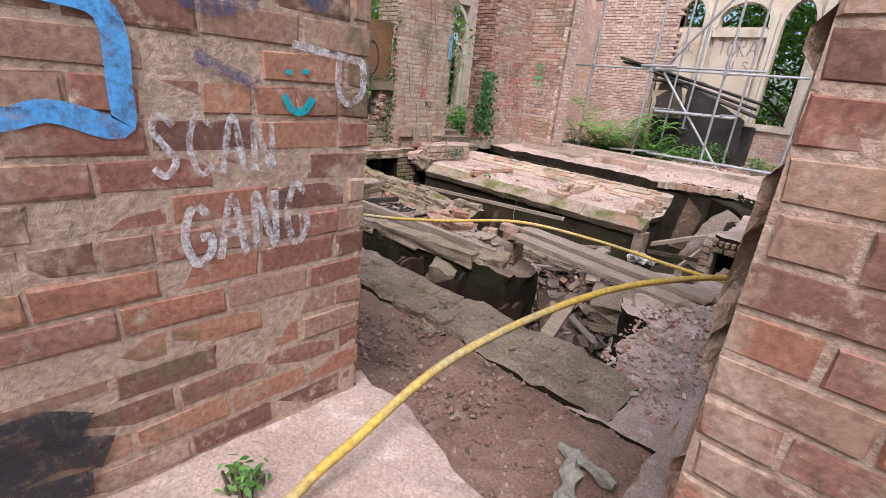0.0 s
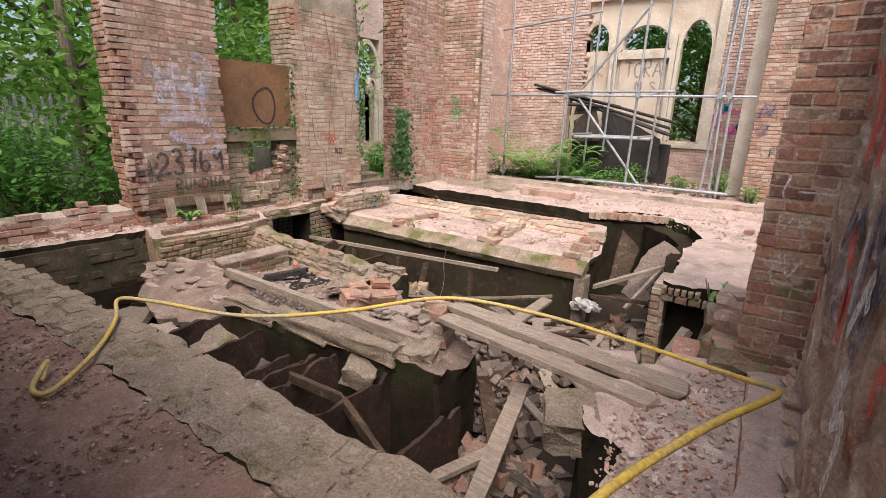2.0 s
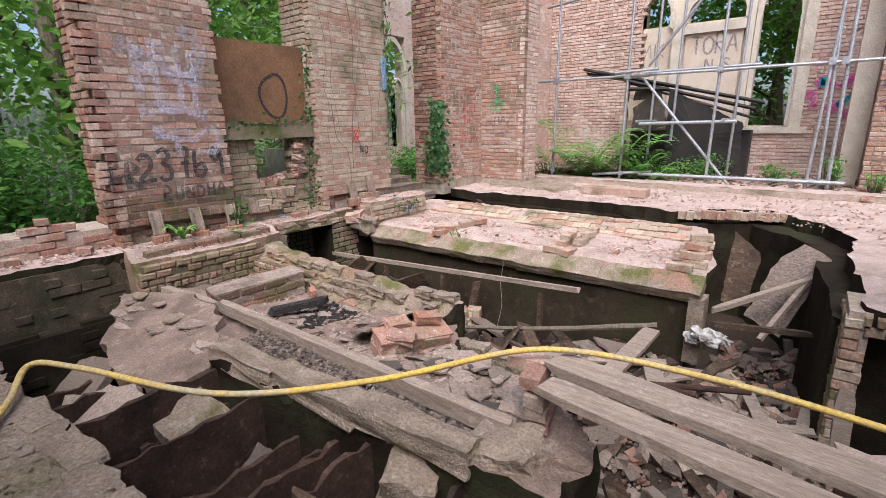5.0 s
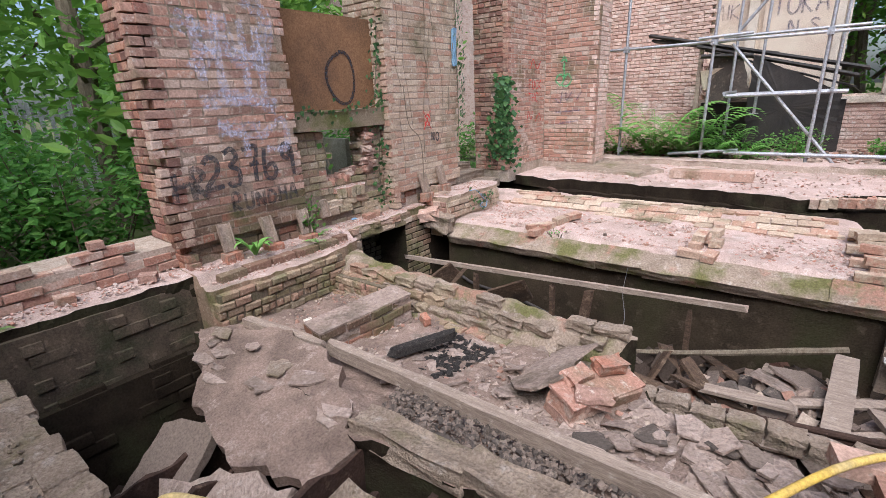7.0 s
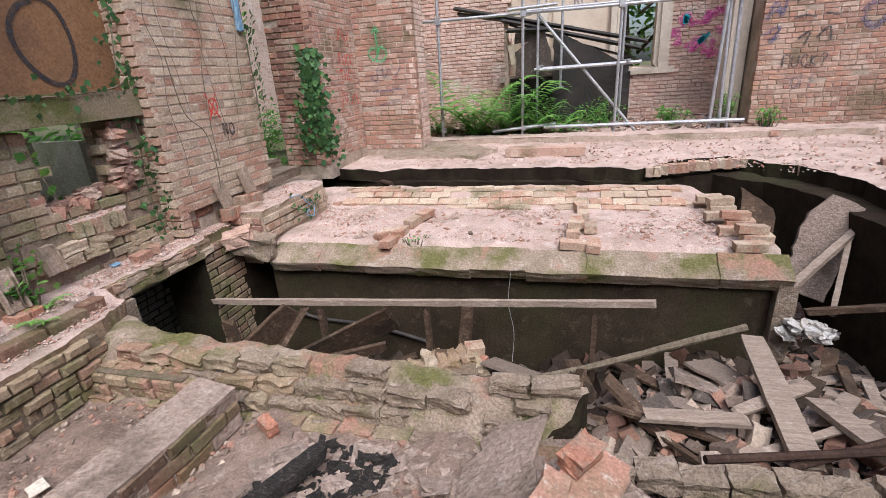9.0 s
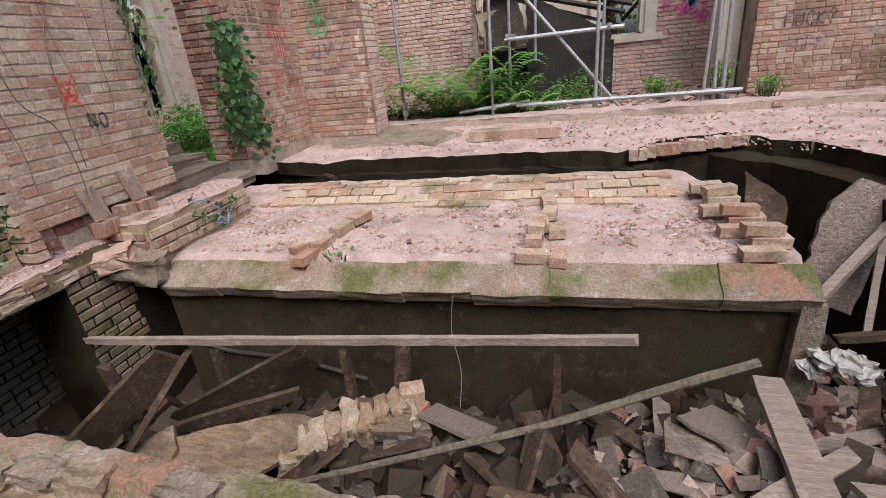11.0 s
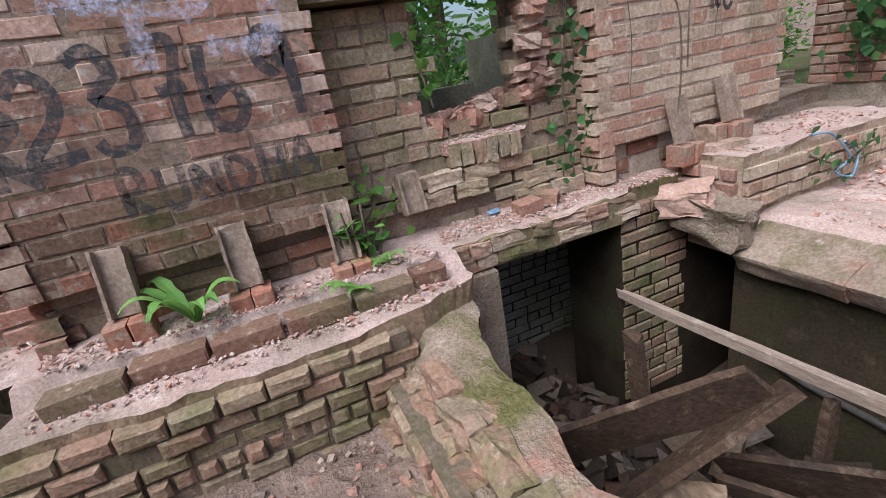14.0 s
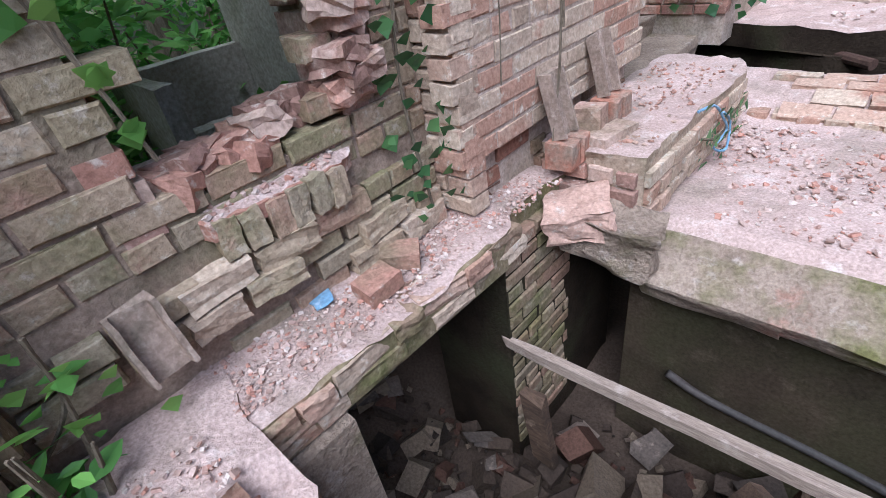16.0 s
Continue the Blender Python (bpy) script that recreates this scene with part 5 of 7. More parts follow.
for k in range(16):
    x, y = rnd.uniform(-5.6, -3.2), rnd.uniform(5.9, 6.75)
    ln, a = rnd.uniform(0.4, 0.9), rnd.uniform(0, 3.14)
    z = rubble_height(x, y) + 0.16
    timber("broken_lath", (x - ln / 2 * math.cos(a), y - 0.3 * ln * math.sin(a), z - 0.06), (x + ln / 2 * math.cos(a), y + 0.3 * ln * math.sin(a), z + rnd.uniform(0.0, 0.22)), rnd.uniform(0.07, 0.16), 0.03, m_wood_dark, "dark broken board among the trench rubble", "timber", rnd.uniform(-0.5, 0.9))
rnd = random.Random(77)
for k in range(26):
    x, y = rnd.uniform(-3.2, -1.1), rnd.uniform(4.8, 6.7)
    ln, a = rnd.uniform(0.35, 0.9), rnd.uniform(0, 3.14)
    z = rubble_height(x, y) + 0.14
    timber("broken_lath", (x - ln / 2 * math.cos(a), y - ln / 2 * math.sin(a), z + rnd.uniform(-0.06, 0.04)), (x + ln / 2 * math.cos(a), y + ln / 2 * math.sin(a), z + rnd.uniform(-0.04, 0.08)), rnd.uniform(0.05, 0.12), 0.025, rnd.choice([m_wood, m_wood_dark, m_wood]), "broken piece of timber lying on the rubble heap", "timber", rnd.uniform(-0.3, 0.3))
timber("fallen_plank", (-2.36, 6.62, -0.62), (-2.45, 5.46, -0.68), 0.16, 0.04, m_wood, "rough pale plank lying down the rubble heap", "plank")
timber("fallen_plank", (-2.2, 6.0, -0.66), (-1.95, 5.4, -0.66), 0.14, 0.04, m_wood, "split plank lying on the rubble heap", "plank")
timber("fallen_plank", (-3.2, 5.78, -0.72), (-2.65, 5.75, -0.66), 0.12, 0.03, m_wood, "short pale board on the rubble", "plank")
for a, b in (((-3.0, 5.25, -0.52), (-1.8, 5.6, -0.58)), ((-2.6, 5.35, -0.6), (-1.5, 5.9, -0.6))):
    mesh_object("iron_pipe", *tube_data([a, b], 0.022, 8), m_rust, None, "rusty iron pipe across the rubble", "pipe")
for k in range(8):
    lump("kerb_stone", (-3.45 + k * 0.19, 5.02 + 0.010 * k, -0.45 + 0.012 * math.sin(k * 2.2)), (0.18, 0.12, 0.10), m_lime, "stone in a broken kerb beside the rubble", 90 + k, (R.uniform(-5, 5), R.uniform(-5, 5), 4), 2, 0.2, "kerb stone", "", "kerb stones")
# under the planks
timber("fallen_plank", (-1.55, 4.2, -0.35), (-1.35, 2.95, -0.75), 0.13, 0.04, m_wood, "grey board standing slanted in the hole under the planks", "plank")
timber("fallen_plank", (-1.95, 4.3, -0.5), (-1.45, 3.7, -0.75), 0.12, 0.04, m_wood_dark, "dark board slanting into the hole", "plank")
timber("fallen_plank", (-1.9, 3.2, -0.8), (-1.5, 3.75, -0.62), 0.10, 0.04, m_wood, "pale broken board in the hole", "plank")
timber("fallen_plank", (-1.05, 2.7, -0.10), (-0.72, 3.0, -0.30), 0.05, 0.05, m_wood, "pale batten at the edge of the hole", "plank")
timber("fallen_plank", (-1.5, 2.72, -0.05), (-0.75, 2.66, -0.12), 0.05, 0.05, m_wood, "pale batten along the hole edge", "plank")
lump("broken_corner", (-0.98, 3.62, -0.08), (0.3, 0.34, 0.2), m_lime, "broken corner of screed at the hole edge", 63, (8, -5, 20), 3, 0.25)

# ---- planks over the hole ----
timber("plank", (-2.32, 4.36, 0.055), (-0.46, 4.15, 0.05), 0.19, 0.05, m_wood, "thick grey weathered plank bridging the hole", "plank", segs=24)
timber("plank", (-2.28, 4.14, 0.035), (-0.58, 3.90, 0.035), 0.165, 0.045, m_wood, "narrower grey plank lying beside the other", "plank", segs=24)
loose_brick((-2.38, 4.26, 0.0), 100, m_rubble, label="brick propping the plank end")
loose_brick((-2.46, 4.34, 0.02), 15, m_pink, label="brick lying at the plank end")
for k in range(3):
    loose_brick((-2.34, 4.25 + 0.01 * k, -0.10 - 0.068 * k), 95 + 5 * k, m_rubble, label="brick stacked under the plank ends")
lump("fallen_stone", (-0.95, 4.35, -0.06), (0.3, 0.3, 0.16), m_dust, "broken floor stone under the planks", 65, (0, 0, 20), 2, 0.25)

# ---- broken vault and hole beside the far floor ----
plate("leaning_slab", [(-1.75, 7.85, -0.72), (-1.40, 7.75, -0.85), (-1.10, 8.05, -0.05), (-1.32, 8.15, 0.06), (-1.52, 8.1, -0.1)], 0.07, m_screed, "big broken slab leaning in the collapsed vault", "slab", 11, 0.03)
plate("leaning_slab", [(-2.0, 8.1, -0.7), (-1.72, 8.05, -0.7), (-1.70, 8.35, -0.15), (-1.98, 8.45, 0.06)], 0.06, m_wood_dark, "dark broken panel standing behind the leaning slab", "slab", 12, 0.02)
timber("prop", (-1.95, 7.2, -0.50), (-1.15, 8.0, -0.22), 0.07, 0.05, m_wood, "pale timber propped across the hole", "timber")
timber("prop", (-1.25, 7.9, -0.25), (-1.55, 7.3, -0.75), 0.05, 0.05, m_wood, "thin batten leaning in the hole", "timber")
timber("prop", (-1.9, 6.95, -0.55), (-1.2, 7.0, -0.48), 0.05, 0.05, m_wood_dark, "dark batten across the hole", "timber")
w_under = masonry("wall_under", [(-0.95, 0.9, 6.36, 6.8, PIT, -0.1)], m_cellar, "dark brick wall below the far floor")
brick_face(bpy.data.objects["floor_far"], (-0.98, 6.10), (1, 0), (0, -1), 1.1, -0.10, 0.09, m_mossy, None, True, seed=93, proud=0.0, rough=0.012, bl=0.12)
for k in range(22):
    a = k / 21
    px = -2.72 + 1.85 * a
    py = 9.35 + 0.45 * math.sin(a * math.pi * 0.75) - 0.9 * max(0, a - 0.72) / 0.28
    lump("arch_brick", (px, py - 0.03, 0.035 + R.uniform(-0.01, 0.01)), (0.085, 0.13, 0.11), m_pale if k % 3 else m_pink, "brick on end along the broken vault edge", 110 + k, (0, 0, R.uniform(-8, 8) - 20 * a), 1, 0.12, "brick", "", "vault edge bricks")
# plastic sheet
sheet_root = empty("plastic_sheet", (-1.95, 6.8, -0.6), "crumpled white plastic sheet caught beside the slab", "plastic")
for k in range(6):
    ob = lump("fold", (-2.04 + 0.05 * k + R.uniform(-0.03, 0.03), 6.84 + R.uniform(-0.08, 0.08), -0.66 + R.uniform(-0.03, 0.04)), (R.uniform(0.10, 0.17), R.uniform(0.06, 0.11), 0.045), m_plastic, "", 700 + k, (R.uniform(-30, 30), R.uniform(-30, 30), R.uniform(0, 180)), 3, 0.9)
    for key in ("category", "label"):
        if key in ob:
            del ob[key]
    under(ob, sheet_root)
# stepped stones between side floor and pier
for k, (x, y, z, sx, sy, sz) in enumerate(((-0.32, 4.95, 0.06, 0.26, 0.3, 0.14), (-0.3, 5.2, 0.13, 0.24, 0.26, 0.2), (-0.36, 5.5, 0.02, 0.3, 0.3, 0.3), (-0.33, 5.4, 0.30, 0.2, 0.22, 0.14), (-0.22, 4.72, 0.12, 0.34, 0.2, 0.16), (-0.5, 5.0, -0.12, 0.3, 0.3, 0.2))):
    lump("footing_stone", (x, y, z), (sx, sy, sz), m_pink if k % 2 else m_mossy, "broken brick footing stone at the foot of the pier", 150 + k, (0, 0, R.uniform(-10, 10)), 2, 0.2, "stone", "", "footing stones")

# ---- hose ----
hose = [(-3.62, 1.86, 0.03), (-3.72, 1.93, 0.10), (-3.55, 1.80, 0.04), (-3.42, 1.86, 0.05), (-3.75, 2.2, 0.06), (-4.1, 2.45, 0.09), (-4.45, 2.61, 0.11), (-4.2, 2.76, 0.11), (-3.42, 3.08, 0.09), (-2.9, 3.62, 0.09), (-2.38, 4.34, 0.115), (-1.6, 4.54, 0.11), (-0.92, 4.53, 0.10), (-0.45, 4.35, 0.16), (-0.15, 4.02, 0.30), (-0.055, 3.78, 0.41), (-0.065, 3.56, 0.486), (-0.119, 3.364, 0.534), (-0.316, 2.856, 0.595), (-0.537, 2.218, 0.593), (-0.665, 1.476, 0.507), (-0.64, 0.95, 0.39), (-0.6, 0.5, 0.33), (-0.6, -1.0, 0.33)]
mesh_object("hose", *tube_data(smooth_line(hose, 9), 0.0155, 10), m_hose, None, "long dusty yellow hose trailing over the floor and across the pit", "hose", smooth=True)

# ---- scatter on the floors ----
floor_z = lambda x, y: 0.0 + 0.02 * n2(x, y, 1.3)
scatter("brick_crumbs", [(-6.5, 1.3), (0.05, 1.3), (0.05, 2.3), (-6.5, 2.1)], floor_z, 4500, [(0.008, 0.007, 0.005), (0.013, 0.011, 0.007), (0.025, 0.018, 0.01)], m_grit, "brick crumbs and grit on the dirt floor", seed=200)
scatter("dry_leaves", [(-6.5, 1.3), (0.05, 1.3), (0.05, 2.3), (-6.5, 2.1)], floor_z, 420, [(0.04, 0.02, 0.002), (0.03, 0.015, 0.002)], m_grit, "dry brown leaves on the dirt floor", "leaves", seed=201)
scatter("brick_crumbs", [(-0.6, 2.4), (0.1, 2.4), (0.1, 4.6), (-0.3, 4.7), (-0.8, 4.0)], lambda x, y: 0.02, 1500, [(0.01, 0.008, 0.005), (0.02, 0.015, 0.006), (0.035, 0.025, 0.008)], m_crumb, "brick crumbs on the side floor", seed=202)
scatter("brick_crumbs", [(-7.1, 5.45), (-6.85, 5.45), (-6.8, 6.9), (-7.1, 6.9)], 0.087, 1900, [(0.005, 0.004, 0.003), (0.008, 0.007, 0.004), (0.012, 0.009, 0.005), (0.02, 0.014, 0.006)], m_crumb, "pink brick crumbs on the shelf", seed=203)
scatter("brick_crumbs", [(-6.95, 7.05), (-6.55, 7.05), (-6.55, 8.2), (-6.95, 8.2)], 0.19, 350, [(0.008, 0.007, 0.004), (0.012, 0.01, 0.006), (0.022, 0.016, 0.008)], m_pink, "brick crumbs on the ledge", seed=204)
scatter("brick_crumbs", [(-6.9, 3.9), (-6.5, 3.9), (-6.5, 5.4), (-6.9, 5.4)], lambda x, y: 0.03 if x > -6.7 else 0.11, 1300, [(0.007, 0.006, 0.004), (0.012, 0.01, 0.006), (0.02, 0.014, 0.007)], m_crumb, "brick crumbs on the footing", seed=205)
scatter("brick_crumbs", [(-7.1, 2.45), (-6.85, 2.45), (-6.85, 3.8), (-7.1, 3.8)], 0.11, 250, [(0.012, 0.01, 0.006), (0.03, 0.02, 0.01)], m_crumb, "brick crumbs on the sill", seed=206)
scatter("brick_crumbs", [(-6.4, 9.6), (-2.9, 9.5), (-0.8, 8.6), (0.8, 6.6), (0.8, 11.9), (-6.4, 11.9)], 0.11, 1800, [(0.02, 0.016, 0.008), (0.035, 0.025, 0.012)], m_crumb, "brick crumbs on the far floor", seed=207)
scatter("mortar_bits", [(-7.0, 2.05), (-0.6, 2.25), (-0.6, 2.6), (-5.0, 2.42), (-7.0, 2.3)], 0.045, 700, [(0.012, 0.01, 0.006), (0.028, 0.02, 0.008)], m_lime, "mortar crumbs on the front foundation wall", seed=208)
for k, (x, y, z) in enumerate(((-6.98, 6.15, 0.12), (-6.93, 6.0, 0.12), (-7.0, 3.0, 0.14), (-6.95, 3.55, 0.14), (-0.7, 11.4, 0.15), (0.1, 8.0, 0.14), (-0.4, 9.2, 0.14))):
    loose_brick((x, y, z), R.uniform(0, 90), m_pink, (0.13, 0.10, 0.06), "broken half brick lying on the floor")
rag = empty("litter", (-0.28, 1.75, 0.03), "torn grey plastic gutter pieces on the dirt floor", "litter")
for ra, rb, rr in (((-0.42, 1.90, 0.035), (-0.16, 1.86, 0.045), 0.022), ((-0.34, 1.88, 0.03), (-0.24, 1.62, 0.03), 0.03), ((-0.30, 1.66, 0.03), (-0.14, 1.72, 0.04), 0.018)):
    under(mesh_object("plastic_piece", *tube_data([Vector(ra).lerp(Vector(rb), q / 6) for q in range(7)], [rr * (0.7 + 0.3 * (q % 3)) for q in range(7)], 7, 0.35), m_grey), rag)
# kerbs of the far floor
mesh_object("kerb", *box_data(-4.55, -3.45, 10.15, 10.42, 0.10, 0.22), m_pink, None, "low brick kerb on the far floor", "kerb", "structure")
ground_piece("kerb_far", [(-6.2, 11.5), (0.6, 11.35), (0.6, 11.8), (-6.2, 11.95)], 0.20, 0.05, m_dust, m_mortar, 0.09, 0.02, 0.012, "dusty kerb in front of the fern bed", "kerb")
ground_piece("kerb_moss", [(-6.5, 10.2), (-5.0, 10.05), (-4.7, 10.6), (-5.6, 11.3), (-6.4, 11.4)], 0.16, 0.05, m_lime, m_mortar, 0.09, 0.02, 0.02, "mossy floor patch beside the pillar", "floor")

# brick courses on the side of the low wall
low_wall = bpy.data.objects["foundation_wall_low"]
for r in range(4):
    u = -6.42 + (0.1 if r % 2 else 0)
    while u < -3.75:
        w = R.uniform(0.13, 0.24)
        if u < -5.2 - 0.15 * r or R.random() < 0.62:
            y = 4.965 + 0.055 * r + 0.04 * max(0, (u + 4.6))
            ob = lump("brick", (u + w / 2, y + (0.022 if u < -5.2 - 0.15 * r else 0.046), -0.385 + 0.08 * r), (w - 0.012, 0.10, 0.07), m_mossy if R.random() < 0.8 and u < -5.2 else m_lime, "", 300 + R.randrange(99), (R.uniform(-5, 9), R.uniform(-4, 4), R.uniform(-6, 6)), 3, 0.36)
            for key in ("category", "label"):
                if key in ob:
                    del ob[key]
            under(ob, low_wall)
        u += w
for k in range(15):
    a, c = R.uniform(0, 1), R.uniform(0, 1)
    x, y = -6.3 + 1.75 * a, 3.75 - 0.45 * c * (0.4 + a)
    z = -0.20 - 0.055 * a - 0.17 * c * (0.4 + a) + 0.012
    s, t0 = R.uniform(0.06, 0.16), R.uniform(0, 6.28)
    pts = [(x + s * math.cos(t0 + q * 1.05) * R.uniform(0.6, 1.15), y + s * 0.7 * math.sin(t0 + q * 1.05), z + R.uniform(-0.006, 0.014)) for q in range(6)]
    plate("screed_flake", pts, 0.014, m_screed if k % 4 else m_lime, "flake of broken screed on the tilted slab", "flake", 600 + k, 0.04)
# layered slates flaking off the sunken floor
for k in range(40):
    x, y = R.uniform(-3.55, -2.4), R.uniform(4.08, 4.66)
    a, s = R.uniform(0, 6.28), R.uniform(0.05, 0.15)
    z = deck_z(x, y) + 0.02 + 0.0015 * k
    pts = [(x + s * math.cos(a + q * 1.25) * R.uniform(0.7, 1.1), y + s * math.sin(a + q * 1.25) * R.uniform(0.7, 1.1), z + 0.12 * s * math.cos(q * 1.25)) for q in range(5)]
    plate("fallen_slate", pts, 0.016, m_screed if k % 4 else m_slate, "flaking sheet of screed on the sunken floor", "slate", 500 + k, 0.03)
for k in range(8):
    x, y = R.uniform(-3.1, -1.2), R.uniform(4.9, 6.6)
    a, s = R.uniform(0, 6.28), R.uniform(0.14, 0.3)
    z = rubble_height(x, y) + 0.13
    pts = [(x + s * math.cos(a + q * 1.57) * R.uniform(0.6, 1.1), y + 0.7 * s * math.sin(a + q * 1.57), z + R.uniform(-0.02, 0.05) + 0.25 * s * math.cos(q * 1.57)) for q in range(4)]
    plate("fallen_slate", pts, 0.022, m_slate if k % 2 else m_screed, "broken slate lying on the rubble heap", "slate", 540 + k, 0.02)
# upright stubs by the hole
timber("stub_post", (-1.02, 5.35, -0.75), (-1.05, 5.42, -0.18), 0.09, 0.06, m_wood, "short grey stub post standing in the rubble", "post")
timber("stub_post", (-0.75, 5.2, -0.35), (-0.62, 5.35, -0.05), 0.09, 0.06, m_wood, "slanting grey stub post at the floor edge", "post")
# brick end wall beside the hole
w_end = masonry("wall_end", [(-1.05, -0.93, 6.14, 6.6, PIT, 0.06)], m_mortar, "narrow brick wall end at the broken floor")
brick_face(w_end, (-1.07, 6.12), (1, 0), (0, -1), 0.15, -1.2, 0.06, m_pale, None, True, seed=94, proud=0.0)
brick_face(w_end, (-1.07, 6.12), (0, 1), (-1, 0), 0.5, -1.2, 0.06, m_mossy, None, True, seed=95, proud=0.0)
# brickwork under the slab and its end jamb
lump("slab_jamb", (-2.06, 7.02, -0.66), (0.14, 0.2, 0.66), m_lime, "rendered brick jamb at the end of the slab", 66, (0, 0, 0), 3, 0.12, "jamb")
# litter
lump("drink_can", (-5.12, 4.86, -0.29), (0.06, 0.11, 0.06), m_clay, "crushed red drink can on the sunken floor", 67, (10, 0, 60), 2, 0.15, "can")
plate("litter", [(-6.02, 4.3, -0.31), (-5.92, 4.27, -0.30), (-5.93, 4.36, -0.31), (-6.02, 4.38, -0.31)], 0.006, m_stone, "crumpled white wrapper on the sunken floor", "litter", 68, 0.02)

# ---- flaking plaster of the side wall ----
def plaster_face():
    vs, fs = [], []
    ny, nz = 70, 84
    for j in range(nz + 1):
        for i in range(ny + 1):
            y, z = 1.26 + 3.4 * i / ny, -0.02 + 2.7 * j / nz
            flake = noise.noise(Vector((y * 7, z * 3.2, 1))) + 0.6 * noise.noise(Vector((y * 19, z * 9, 4)))
            vs.append((0.105 - 0.022 * (1 if flake > 0.12 else 0) - 0.016 * flake, y, z))
    for j in range(nz):
        for i in range(ny):
            a = j * (ny + 1) + i
            fs.append((a, a + ny + 1, a + ny + 2, a + 1))
    ob = mesh_object("plaster", vs, fs, m_flake)
    return under(ob, w_side)


plaster_face()
for k in range(26):
    y = 2.2 + k * 0.095
    lump("plaster_shard", (0.055 + R.uniform(-0.02, 0.02), y, 0.10 + R.uniform(-0.03, 0.1)), (0.07, 0.08, 0.012), m_flake, "loose shard of plaster at the foot of the side wall", 170 + k, (R.uniform(-20, 20), 35 + R.uniform(-25, 25), R.uniform(-30, 30)), 1, 0.25, "shard", "", "plaster shards")
ground_piece("wall_side_footing", [(-0.10, 1.3), (0.15, 1.3), (0.15, 4.66), (-0.16, 4.66), (-0.14, 3.4)], lambda x, y: 0.10 + 0.03 * n2(x, y, 3), -0.1, m_dust, m_pink, 0.05, 0.02, 0.02, "crumbling brick footing along the side wall", "wall")

# ---- far window ----
def arch_points(x0, x1, z0, spring, top, n=9):
    """The outline of a pointed opening, from the left foot over the point to the right foot."""
    mid = (x0 + x1) / 2
    left = [(x0, z0)] + [(x0 + (mid - x0) * (1 - math.cos(math.pi / 2 * k / n)), spring + (top - spring) * math.sin(math.pi / 2 * k / n)) for k in range(n + 1)]
    return left + [(2 * mid - x, z) for x, z in reversed(left[:-1])]


def arch_band(name, x0, x1, z0, spring, top, w, y0, y1, mat, parent, sill=True):
    """A stone surround of a pointed opening."""
    a = arch_points(x0, x1, z0, spring, top)
    b = arch_points(x0 - w, x1 + w, z0 - (w if sill else 0), spring, top + w * 1.25)
    n = len(a)
    vs = [(x, y, z) for y in (y0, y1) for pts in (a, b) for x, z in pts]
    fs = []
    for k in range(n - 1):
        fs += [(k, n + k, n + k + 1, k + 1), (2 * n + k + 1, 3 * n + k + 1, 3 * n + k, 2 * n + k), (k + 1, 2 * n + k + 1, 2 * n + k, k), (n + k, 3 * n + k, 3 * n + k + 1, n + k + 1)]
    fs += [(0, 2 * n, 3 * n, n), (2 * n - 1, 4 * n - 1, 3 * n - 1, n - 1)]
    return under(mesh_object(name, vs, fs, mat), parent)


def arch_wall(name, x0, x1, z0, z1, holes, y0, y1, mat, parent, step=0.06):
    """A stone panel with pointed openings cut through it."""
    outlines = [arch_points(*h) for h in holes]
    nx, nz = int((x1 - x0) / step), int((z1 - z0) / step)
    keep = {(i, j) for i in range(nx) for j in range(nz) if not any(inside(o, x0 + (i + 0.5) * step, z0 + (j + 0.5) * step) for o in outlines)}
    idx, vs, fs = {}, [], []

    def vert(i, j, k):
        if (i, j, k) not in idx:
            idx[i, j, k] = len(vs)
            vs.append((x0 + i * step, (y0, y1)[k], z0 + j * step))
        return idx[i, j, k]
    for i, j in keep:
        fs.append((vert(i, j, 0), vert(i + 1, j, 0), vert(i + 1, j + 1, 0), vert(i, j + 1, 0)))
        fs.append((vert(i, j + 1, 1), vert(i + 1, j + 1, 1), vert(i + 1, j, 1), vert(i, j, 1)))
        for di, dj, p, q in ((-1, 0, (0, 1), (0, 0)), (1, 0, (1, 0), (1, 1)), (0, -1, (0, 0), (1, 0)), (0, 1, (1, 1), (0, 1))):
            if (i + di, j + dj) not in keep:
                fs.append((vert(i + p[0], j + p[1], 1), vert(i + q[0], j + q[1], 1), vert(i + q[0], j + q[1], 0), vert(i + p[0], j + p[1], 0)))
    return under(mesh_object(name, vs, fs, mat), parent)


window = tagged(empty("window_1", (-3.4, FY, 1.15), "tall cream gothic window with blocked lights and one open lancet", "window", "structure"))
arch_wall("tracery", -5.18, -1.62, 1.0, 5.8, [(-5.0, -4.42, 3.38, 3.62, 4.05), (-4.05, -2.95, 3.42, 3.55, 3.95), (-2.66, -2.0, 1.2, 3.3, 3.98)], FY + 0.10, FY + 0.30, m_plaster, window)
for a in ((-5.0, -4.42, 3.38, 3.62, 4.05), (-4.05, -2.95, 3.42, 3.55, 3.95), (-2.66, -2.0, 1.2, 3.3, 3.98)):
    arch_band("stone_surround", *a, 0.09, FY + 0.02, FY + 0.099, m_stone, window)
under(mesh_object("hood_board", *box_data(-4.12, -2.88, FY - 0.04, FY + 0.10, 3.16, 3.34), m_stone), window)
under(mesh_object("blocked_panel", *box_data(-4.05, -2.95, FY + 0.03, FY + 0.10, 1.3, 3.16), m_plaster), window)
under(mesh_object("mullion", *box_data(-4.32, -4.14, FY - 0.02, FY + 0.10, 1.15, 3.5), m_stone), window)
